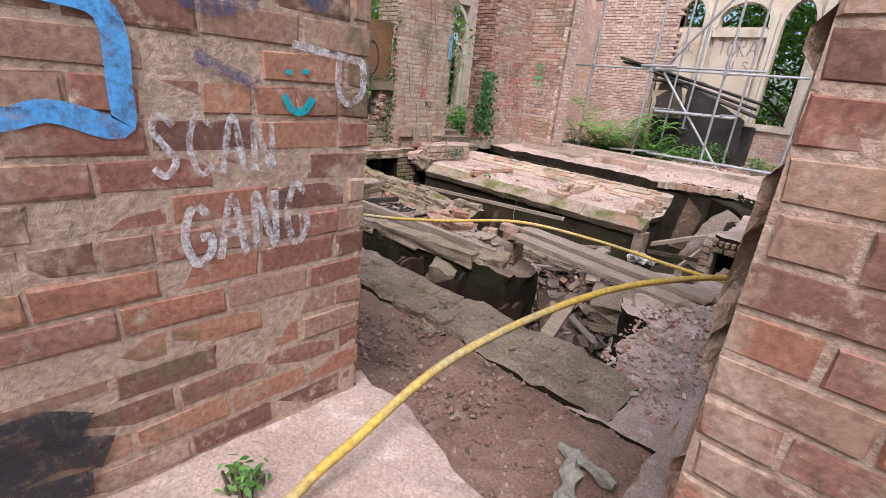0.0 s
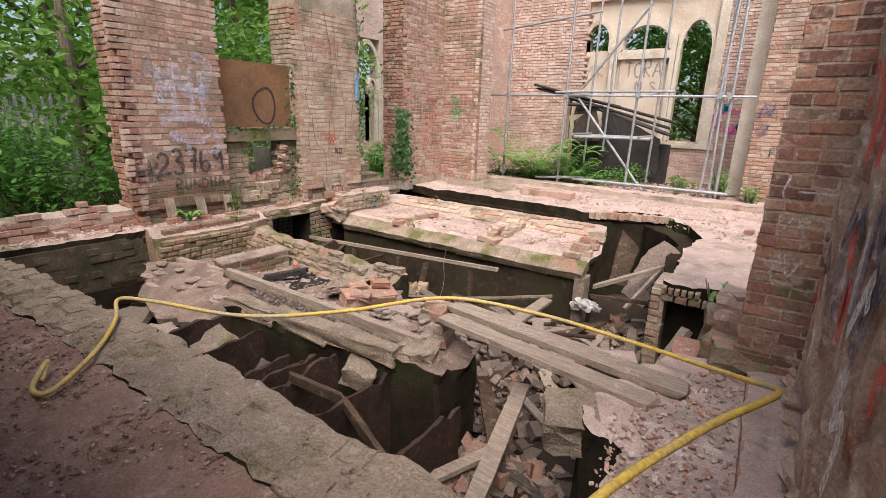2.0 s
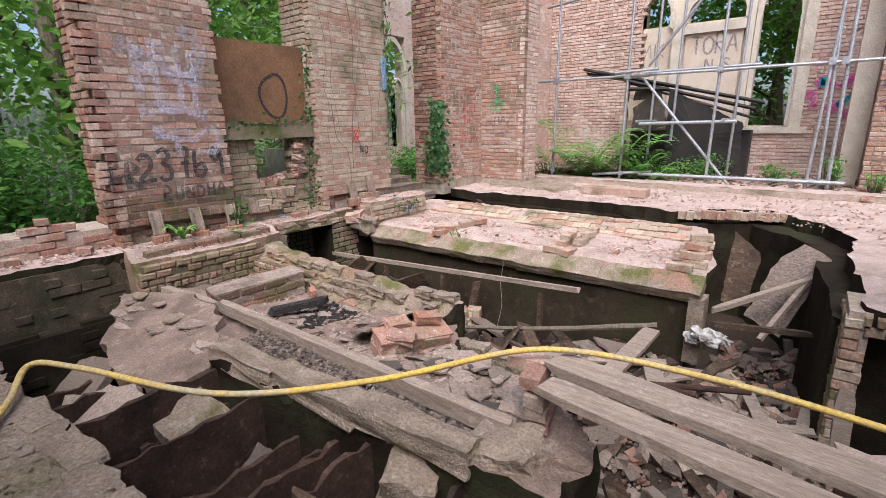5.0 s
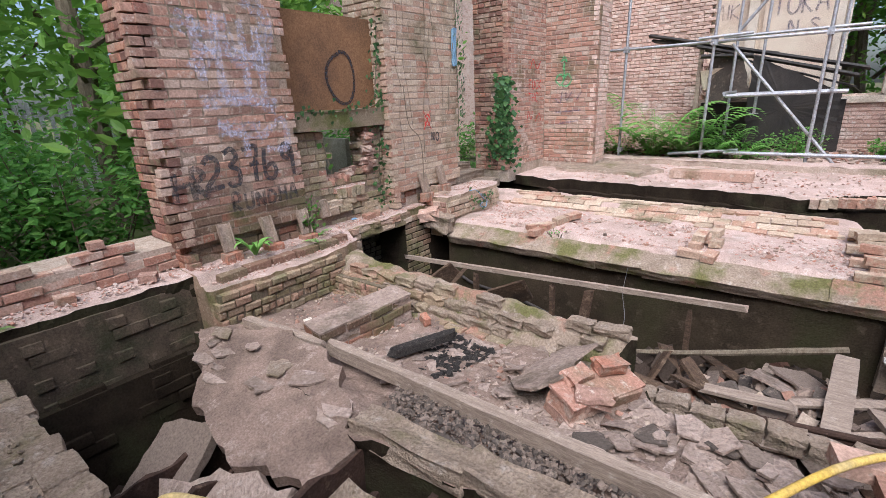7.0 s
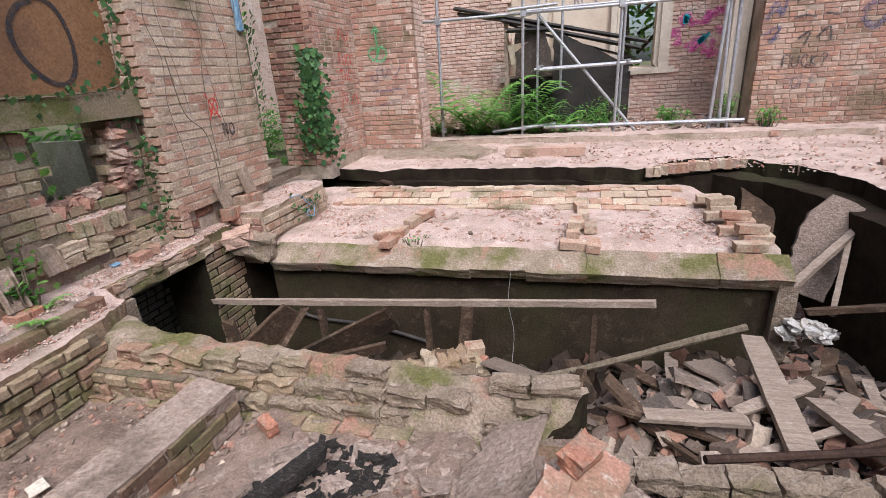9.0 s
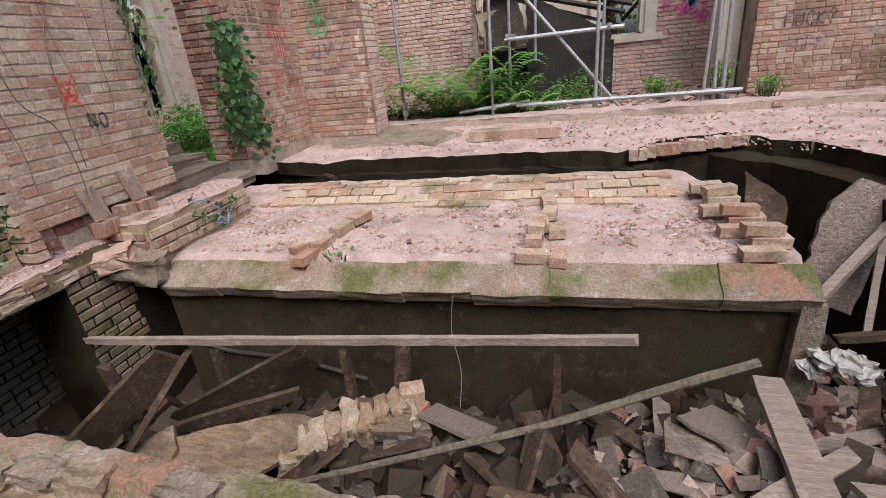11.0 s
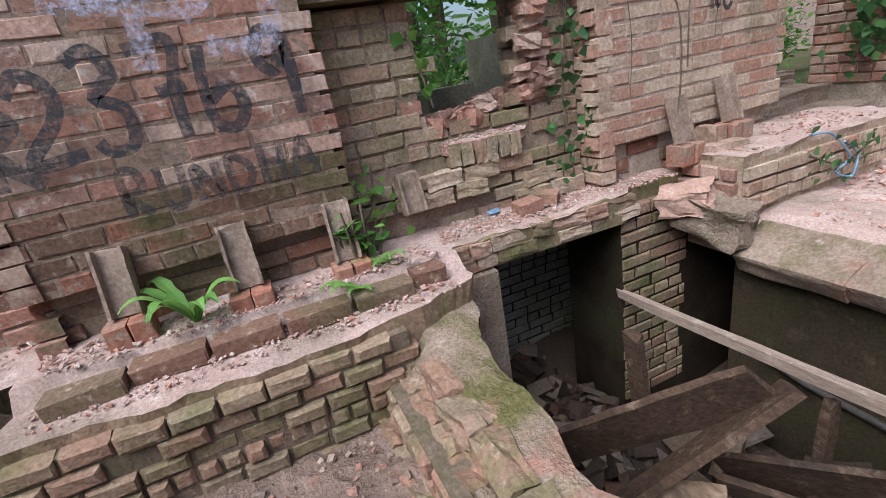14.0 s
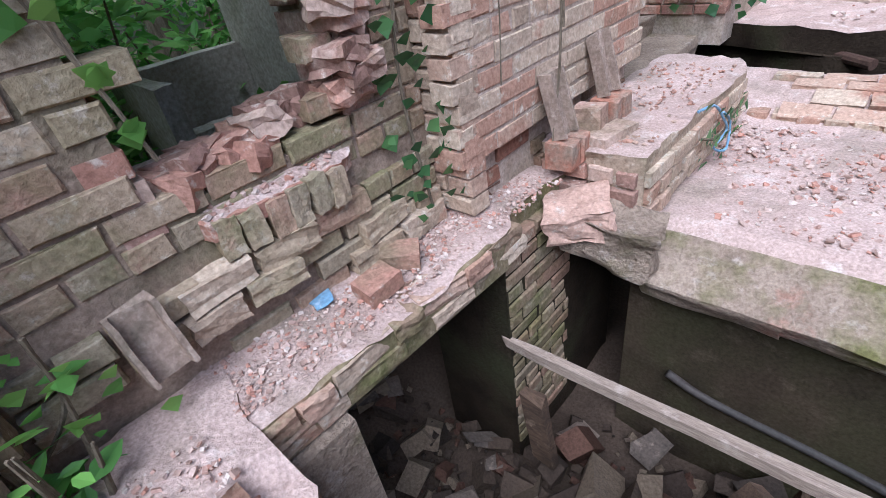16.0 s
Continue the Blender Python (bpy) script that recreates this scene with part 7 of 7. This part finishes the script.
# ---- clay ducts at the pillar feet ----
def channel_data(h, rnd):
    """A U-shaped section drawn upwards, its top chipped."""
    sec = [(0, -0.055), (0.055, -0.055), (0.055, -0.043), (0.02, -0.041), (0.02, 0.041), (0.055, 0.043), (0.055, 0.055), (0, 0.055)]
    vs, n, m = [], 8, 6
    for j in range(m + 1):
        for a, b in sec:
            vs.append((a + rnd.uniform(-0.002, 0.002), b + rnd.uniform(-0.002, 0.002), h * j / m + (rnd.uniform(-0.015, 0.006) if j == m else 0)))
    fs = [(j * n + k, j * n + (k + 1) % n, (j + 1) * n + (k + 1) % n, (j + 1) * n + k) for j in range(m) for k in range(n)]
    for o, d in ((0, -1), (m * n, 1)):
        for q in ((0, 1, 2, 3), (0, 3, 4, 7), (4, 5, 6, 7)):
            fs.append(tuple(o + i for i in q[::d]))
    return vs, fs


def duct(y, z, seed, x=-6.90, h=0.26, orange=True):
    """A U-shaped clay channel leaning on the wall over a block of orange brick."""
    rnd = random.Random(seed)
    root = empty("clay_duct", (x, y, z), "clay flue channel leaning out over an orange brick block", "duct", "", "clay ducts")
    ch = mesh_object("channel", *channel_data(h, rnd), m_flue)
    ch.matrix_basis = pose(0.045, 0, 0.10, 0, -16, rnd.uniform(-6, 6))
    ch.parent = root
    if orange:
        for s in (-1, 1):
            b = mesh_object("brick", *brick_shape(0.075, 0.11, 0.12, rnd, 0.006), m_clay)
            b.matrix_basis = pose(0.14, s * 0.042, -0.01, 0, 0, 90 + rnd.uniform(-4, 4))
            b.parent = root
    return root


for k, (y, z) in enumerate(((4.21, 0.09), (4.63, 0.06), (5.04, 0.05), (6.98, 0.14), (7.35, 0.19))):
    duct(y, z, 220 + k)
duct(5.42, 0.12, 230, -7.06, 0.2, False)
loose_brick((-6.83, 7.18, 0.24), 10, m_pink, (0.12, 0.12, 0.12), "broken brick standing on the ledge")
loose_brick((-6.72, 7.15, 0.19), 80, m_pink, label="brick lying on the ledge corner")
for k in range(6):
    lump("standing_brick", (-7.12 + 0.005 * k, 5.70 + k * 0.066, 0.43 + R.uniform(-0.008, 0.008)), (0.14, 0.06, 0.11), m_olive, "mossy brick standing on end below the ragged hole", 240 + k, (R.uniform(-4, 4), R.uniform(-4, 4), R.uniform(-6, 6)), 3, 0.14, "brick", "", "standing bricks")
for k, (y, z, w, x) in enumerate(((5.62, 0.335, 0.19, -7.105), (5.83, 0.335, 0.19, -7.10), (6.03, 0.33, 0.2, -7.11), (5.58, 0.25, 0.15, -7.10), (5.76, 0.255, 0.17, -7.09), (6.17, 0.22, 0.2, -7.10), (6.34, 0.13, 0.22, -7.09), (6.12, 0.135, 0.2, -7.09))):
    lump("projecting_brick", (x, y, z), (0.12, w, 0.075), m_olive if k % 3 else m_pale, "worn brick projecting from the foot of the infill", 250 + k, (R.uniform(-4, 4), R.uniform(-4, 4), R.uniform(-6, 6)), 3, 0.16, "brick", "", "projecting bricks")
ground_piece("infill_ledge", [(-7.2, 5.62), (-7.06, 5.66), (-7.05, 6.06), (-7.10, 6.14), (-7.2, 6.16)], lambda x, y: 0.49 + 0.06 * max(0, min(1, (-7.08 - x) / 0.1)), 0.44, m_dust, m_pink, 0.025, 0.015, 0.01, "crumb-covered ledge on top of the standing bricks", "wall")
scatter("brick_crumbs", [(-7.16, 5.64), (-7.07, 5.67), (-7.06, 6.05), (-7.16, 6.12)], lambda x, y: 0.493 + 0.06 * max(0, min(1, (-7.08 - x) / 0.1)), 160, [(0.012, 0.01, 0.006), (0.02, 0.016, 0.01), (0.008, 0.007, 0.005)], m_crumb, "pink brick crumbs on the ledge below the ragged hole", seed=209)
for k in range(12):
    a = k / 11
    lump("broken_brick", (-7.2 + R.uniform(-0.05, 0.05), 5.62 + 0.44 * a, 0.585 + 0.10 * max(0, a - 0.45) + R.uniform(-0.01, 0.02)), (0.14, 0.11, 0.075), m_pink, "broken pink brick in the bottom of the ragged hole", 270 + k, (R.uniform(-14, 14), R.uniform(-14, 14), R.uniform(-40, 40)), 2, 0.32, "brick", "", "broken bricks in the hole")
for k in range(12):
    z = 0.66 + 0.048 * (k % 10)
    lump("broken_brick", (-7.10 + 0.03 * (k % 3) - 0.05, 6.19 + 0.04 * math.sin(k * 2.3) + 0.03, z), (0.13, 0.13, 0.07), m_pink, "broken pink brick in the ragged side of the hole", 290 + k, (R.uniform(-12, 12), R.uniform(-12, 12), R.uniform(-30, 30)), 2, 0.30, "brick", "", "broken bricks in the hole")
mesh_object("pipe_stub", *tube_data([(-6.3, 9.5, -0.08), (-6.05, 9.32, -0.09)], 0.035, 10), m_rust, None, "rusty pipe stub sticking out over the far trench", "pipe")
trough = empty("concrete_trough", (-8.0, 6.2, -0.1), "lichen-spotted concrete coal bunker outside the ragged hole", "bunker")
for x0, x1, y0, y1, z0, z1 in ((-8.25, -7.72, 5.86, 5.93, -0.2, 0.70), (-8.25, -7.72, 6.42, 6.5, -0.2, 0.98), (-8.25, -8.17, 5.93, 6.42, -0.2, 0.70), (-7.80, -7.72, 5.93, 6.10, -0.2, 0.52)):
    under(lump("concrete_side", ((x0 + x1) / 2, (y0 + y1) / 2, (z0 + z1) / 2), (x1 - x0, y1 - y0, z1 - z0), m_grey, "", 25, (0, 0, 0), 4, 0.12), trough)
for ob in trough.children:
    for key in ("category", "label"):
        if key in ob:
            del ob[key]

# ---- graffiti ----
WX = LEFT + 0.016
p_wash = spray("lilac_wash", (0.50, 0.52, 0.66), 0.42)
strokes("graffiti", [[(0.0, 0.9), (0.25, 0.75), (0.1, 0.5)], [(0.35, 0.95), (0.5, 0.6), (0.75, 0.7)], [(0.1, 0.25), (0.45, 0.3), (0.8, 0.2)], [(0.2, 0.05), (0.6, 0.0)], [(0.6, 1.1), (0.8, 0.95), (0.7, 0.5)]], (WX, 4.12, 1.22), (0, 1), (1, 0), 0.15, p_wash, "washed-out lilac paint over the brick pillar", 0.0025)
lettering("graffiti", "23769", 0.30, (WX, 4.12, 0.76), (0, 1), (1, 0), 0.042, p_black, "black painted numbers on the brick pillar", 0.72, 0.02, 0.004, 1, 0.62)
lettering("graffiti", "RUNDHA", 0.14, (WX, 4.33, 0.53), (0, 1), (1, 0), 0.03, p_faint, "faded dark painted word on the brick pillar", 1.0, 0.02, 0.004, 2, 0.75)
strokes("graffiti", [[(0, 0.8), (0.02, 0.3)], [(0.18, 0.85), (0.2, 0.2), (0.4, 0.2), (0.42, 0.8)], [(0.55, 0.75), (0.57, 0.15)], [(0.0, 0.1), (0.25, 0.16), (0.6, 0.1)], [(0.1, -0.1), (0.3, -0.16), (0.3, -0.35)], [(0.05, 0.55), (0.6, 0.5)], [(0.45, -0.2), (0.7, -0.05), (0.72, -0.3), (0.5, -0.3)]],
        (WX, 4.25, 1.35), (0, 1), (1, 0), 0.075, p_lilac, "pale lilac paint scrawled over the brick pillar", 0.004)
strokes("graffiti", [[(0.2 * math.sin(2 * math.pi * k / 12), 0.27 * math.cos(2 * math.pi * k / 12) + 0.03 * math.sin(k)) for k in range(13)]], (-7.16, 5.97, 1.70), (0, 1), (1, 0), 0.035, p_black, "black oval painted on the rust-brown board", 0.006)
strokes("graffiti", [[(-0.08, 0.12), (0.07, -0.12)], [(0.07, 0.12), (-0.08, -0.12)], [(0.055 * math.sin(2 * math.pi * k / 9), 0.07 * math.cos(2 * math.pi * k / 9)) for k in range(10)]], (WX, 7.13, 1.17), (0, 1), (1, 0), 0.017, p_red, "red crossed circle on the pale brick pillar", 0.004)
lettering("graffiti", "NO", 0.11, (WX, 7.2, 0.90), (0, 1), (1, 0), 0.024, p_black, "black painted word NO on the pale pillar", 0.95, -0.1, 0.004, 3, 0.65)
lettering("graffiti", "FUCK", 0.15, (WX, 9.9, 1.52), (0, 1), (1, 0), 0.02, p_red, "red painted words on the far pillar", 0.95, 0, 0.004, 4)
lettering("graffiti", "THC", 0.15, (WX, 9.9, 1.30), (0, 1), (1, 0), 0.02, p_red, "red painted letters on the far pillar", 0.95, 0, 0.004, 5)
strokes("graffiti", [[(0, 0), (0.05, 0.2), (0.15, 0.05), (0.2, 0.2)], [(0.3, 0), (0.45, 0.15), (0.55, 0)], [(0.1, 0.9), (0.2, 1.05), (0.35, 0.9), (0.5, 1.05)]], (WX, 9.85, 0.95), (0, 1), (1, 0), 0.02, p_red, "red scribble on the far pillar", 0.004)
strokes("graffiti", [[(0.0, 0.0), (-0.1, 0.1), (-0.02, 0.2), (0.06, 0.12), (0.02, 0.02), (0.12, 0.0), (0.2, 0.1), (0.12, 0.2), (0.06, 0.12)], [(0.06, 0.15), (0.05, 0.45)], [(0.0, 0.4), (0.05, 0.48), (0.1, 0.4)]], (-6.6, 10.585, 1.55), (1, 0), (0, -1), 0.028, p_green, "green painted figure on the return wall", 0.006)
strokes("graffiti", [[(0, 0.1), (0.1, 0), (0.12, 0.2)], [(0.2, 0.2), (0.22, 0.05), (0.32, 0.2)], [(0.4, 0.05), (0.5, 0.2)], [(0.0, -0.15), (0.5, -0.12)], [(0.1, -0.35), (0.45, -0.3)]], (-6.7, 10.585, 1.25), (1, 0), (0, -1), 0.025, p_navy, "dark faded scrawl on the return wall", 0.006)
lettering("graffiti", "TORA", 0.38, (-3.92, FY + 0.03, 2.72), (1, 0), (0, -1), 0.04, p_navy, "dark painted letters on the blocked window", 0.72, 0.0, 0.006, 7, 0.6)
lettering("graffiti", "N S", 0.26, (-3.62, FY + 0.03, 2.36), (1, 0), (0, -1), 0.035, p_navy, "dark painted letters under the others on the blocked window", 0.95, 0.0, 0.006, 8)
lettering("graffiti", "MIK", 0.3, (-5.0, FY + 0.10, 2.75), (1, 0), (0, -1), 0.025, p_navy, "thin dark letters beside the blocked window", 0.8, 0.0, 0.006, 9)
lettering("graffiti", "FUCK?", 0.17, (-0.42, 12.37, 1.04), (1, 0), (0, -1), 0.022, p_black, "black painted words on the graffiti pier", 0.9, 0, 0.006, 10)
lettering("graffiti", "OFF", 0.17, (-0.25, 12.37, 0.72), (1, 0), (0, -1), 0.02, p_navy, "faint painted word on the graffiti pier", 0.9, 0, 0.006, 11)
strokes("graffiti", [[(0, 0), (0.1, 0.25), (0.2, 0.05), (0.25, 0.3)], [(0.0, -0.2), (0.2, -0.1), (0.1, -0.35)], [(0.02, 0.1), (0.25, 0.15)], [(0.05, -0.3), (0.22, -0.25)]], (-0.72, 12.37, 1.75), (1, 0), (0, -1), 0.05, p_navy, "dark blue paint on the graffiti pier", 0.006)
strokes("graffiti", [[(0, 0), (0.15, 0.03), (0.3, 0)], [(0.4, 0.05), (0.6, 0)], [(0.0, 0.25), (0.3, 0.3), (0.55, 0.25)], [(0.1, -0.3), (0.25, -0.2), (0.2, -0.4)], [(0.35, -0.3), (0.5, -0.15), (0.55, -0.35)], [(-0.1, 0.5), (0.2, 0.52)]], (-0.35, 12.37, 1.75), (1, 0), (0, -1), 0.03, p_black, "black scrawls on the graffiti pier", 0.006)
strokes("graffiti", [[(0, 0), (0.1, 0.12), (0.25, 0.15), (0.35, 0.05), (0.3, -0.1), (0.15, -0.2), (0.0, -0.05)]], (0.55, 12.37, 1.75), (1, 0), (0, -1), 0.09, p_navy, "dark blue heart painted on the pier", 0.006)
rnd = random.Random(5)
for k in range(3):
    lines = []
    for q in range(9 if k < 2 else 2):
        u, z = rnd.uniform(0, 0.9), rnd.uniform(0, 0.9)
        lines.append([(u + rnd.uniform(0, 0.25), z + rnd.uniform(-0.12, 0.12)) for _ in range(4)])
    strokes("graffiti", lines, (-1.8, FY - 0.02, 1.25), (1, 0), (0, -1), 0.09, p_pink if k < 2 else p_teal, "pink and teal paint scrawled on the far wall", 0.02 + 0.003 * k)
lettering("graffiti", "SCAN", 0.135, (-0.963, 0.66, 1.13), (0, 1), (1, 0), 0.015, p_white, "white sprayed word on the brown jamb", 0.68, 0.0, 0.003, 12, 0.5)
lettering("graffiti", "GANG", 0.16, (-0.963, 0.71, 0.90), (0, 1), (1, 0), 0.02, p_white, "white sprayed word under the other on the jamb", 0.66, 0.05, 0.003, 13, 0.5)
strokes("graffiti", [[(0, 0), (0.02, -0.035), (0.055, -0.04), (0.085, -0.005)], [(0.015, 0.05), (0.016, 0.062)], [(0.06, 0.055), (0.061, 0.067)]], (-0.963, 0.985, 1.325), (0, 1), (1, 0), 0.02, p_teal, "teal smiling face on the brown jamb", 0.003)
strokes("graffiti", [[(-0.12, 0.06), (-0.03, 0.05), (0.06, 0.04), (0.10, 0.03), (0.10, -0.05), (0.05, -0.08), (0.02, -0.04), (0.02, 0.03)]], (-0.963, 1.13, 1.39), (0, 1), (1, 0), 0.02, p_white, "white sprayed loop on the brown jamb", 0.003)
strokes("graffiti", [[(-0.2, 0.28), (0.0, 0.27), (0.11, 0.24), (0.12, 0.1), (0.11, 0.02), (0.0, 0.05), (-0.1, 0.03), (-0.25, 0.08)], [(-0.1, 0.2), (-0.12, 0.14)]], (-0.963, 0.50, 1.22), (0, 1), (1, 0), 0.045, p_blue, "thick bright blue frame sprayed on the jamb", 0.003)
strokes("graffiti", [[(0, 0.02), (0.1, 0), (0.2, 0.03)], [(0.3, 0.08), (0.38, 0.05), (0.4, 0.1)], [(0.05, -0.1), (0.2, -0.16)]], (-0.963, 0.72, 1.50), (0, 1), (1, 0), 0.03, p_navy, "dark scrawl high on the brown jamb", 0.003)
strokes("graffiti", [[(0, 0.0), (0.05, 0.04), (0.12, 0.02)], [(0.2, 0.05), (0.3, 0.03)]], (-0.963, 0.80, 1.56), (0, 1), (1, 0), 0.03, p_teal, "teal paint high on the brown jamb", 0.0036)
for mat_p, lab, lines in ((p_red, "red paint streaks on the flaking side wall", [[(0.6, 1.9), (0.7, 1.5)], [(0.75, 1.55), (0.9, 1.85), (1.0, 1.5)], [(1.1, 0.9), (1.15, 1.05), (1.2, 0.85)], [(0.9, 1.25), (1.05, 1.1)]]),
                          (p_navy, "dark blue paint strokes on the flaking side wall", [[(0.8, 1.3), (0.85, 0.95), (1.0, 0.9)], [(1.0, 1.35), (1.1, 0.95)], [(1.3, 1.4), (1.4, 1.0), (1.6, 1.2)], [(0.7, 1.1), (0.75, 0.8)], [(1.5, 0.9), (1.7, 1.3)]]),
                          (p_white, "white paint patches on the flaking side wall", [[(0.95, 1.35), (1.0, 1.0)], [(1.25, 1.3), (1.3, 1.0)], [(1.45, 0.7), (1.55, 0.9)]])):
    strokes("graffiti", lines, (0.07, 4.6, 0), (0, -1), (-1, 0), 0.12, mat_p, lab, 0.012)
strokes("graffiti", [[(0.05, 1.35), (0.03, 1.25), (0.08, 1.2)], [(0.1, 1.27), (0.3, 1.27)], [(0.05, 1.0), (0.12, 1.12), (0.18, 1.0)], [(0.05, 0.75), (0.1, 0.9), (0.14, 0.75), (0.2, 0.88)]], (-0.22, 4.64, 0), (1, 0), (0, -1), 0.012, p_white, "faint white scratches on the brick pier", 0.006)
strokes("graffiti", [[(-0.12, 0.02), (0.0, 0.05), (0.1, 0.0)], [(-0.12, -0.06), (0.04, -0.04), (0.14, -0.08)], [(-0.05, -0.14), (0.1, -0.15)]], (-0.963, 0.36, 0.53), (0, 1), (1, 0), 0.09, p_black, "black soot smear low on the brown jamb", 0.003)
strokes("graffiti", [[(0.0, 0.0), (0.02, 0.24)], [(0.0, 0.12), (0.14, 0.14)], [(0.16, 0.0), (0.17, 0.25), (0.26, 0.2), (0.18, 0.12), (0.28, 0.0)]], (WX, 3.86, 0.70), (0, 1), (1, 0), 0.05, p_faint, "blurred black letters before the painted numbers", 0.004)
shrub("weed", (-0.78, 0.77, 0.30), 0.07, 0.06, 60, 0.016, 493, "small green tuft growing in the corner of the doorstep", m_shrub)
for name, col, seed, n in (("thick_red_spray", (0.55, 0.05, 0.03), 31, 6), ("thick_navy_spray", (0.03, 0.035, 0.09), 32, 8), ("thick_white_spray", (0.66, 0.64, 0.62), 33, 5)):
    rnd, paint, lines = random.Random(seed), spray(name, col, 0.6), []
    for q in range(n):
        u, z = rnd.uniform(0.3, 2.9), rnd.uniform(0.6, 2.2)
        lines.append([(u + 0.09 * rnd.uniform(-1, 1) * j, z + 0.05 * j * rnd.choice((-1, 1, 1))) for j in range(4)])
    strokes("graffiti", lines, (0.07, 4.6, 0), (0, -1), (-1, 0), 0.06, paint, "thick " + name.split("_")[1] + " paint sprayed over the flaking side wall", 0.018 + 0.003 * (seed - 31))
m_blue = surface("blue_plastic", (0.16, 0.29, 0.43), (0.24, 0.38, 0.50), 12, rough=0.45, bump=0.2, wear=(0.35, 0.42, 0.50))
pipe_line = smooth_line([(-6.3, 7.0, -0.86), (-6.1, 7.02, -0.94), (-5.5, 7.02, -0.99), (-4.9, 7.0, -1.12)], 6)
mesh_object("black_hose", *tube_data(pipe_line, 0.02, 8), m_black, None, "black plastic hose lying along the trench wall", "hose", smooth=True)
tangle = smooth_line([(-6.5, 7.50, 0.20), (-6.47, 7.62, 0.19), (-6.45, 7.72, 0.10), (-6.44, 7.78, 0.02), (-6.46, 7.70, -0.04), (-6.43, 7.80, -0.08), (-6.45, 7.86, 0.03), (-6.46, 7.74, 0.12)], 5)
mesh_object("blue_string", *tube_data(tangle, 0.006, 6, 0.2), m_blue, None, "tangled blue plastic string hanging from the brick ledge", "string")
plate("plastic_flake", [(-7.08, 5.83, 0.105), (-7.02, 5.82, 0.105), (-7.01, 5.88, 0.107), (-7.07, 5.90, 0.108)], 0.004, m_blue, "pale blue plastic flake lying on the shelf", "litter", 77, 0.012)
lump("blue_cloth", (-6.89, 7.79, 2.08), (0.03, 0.07, 0.46), m_blue, "faded blue cloth strip caught on the pale pillar", 78, (4, 3, 0), 5, 0.8, "cloth")
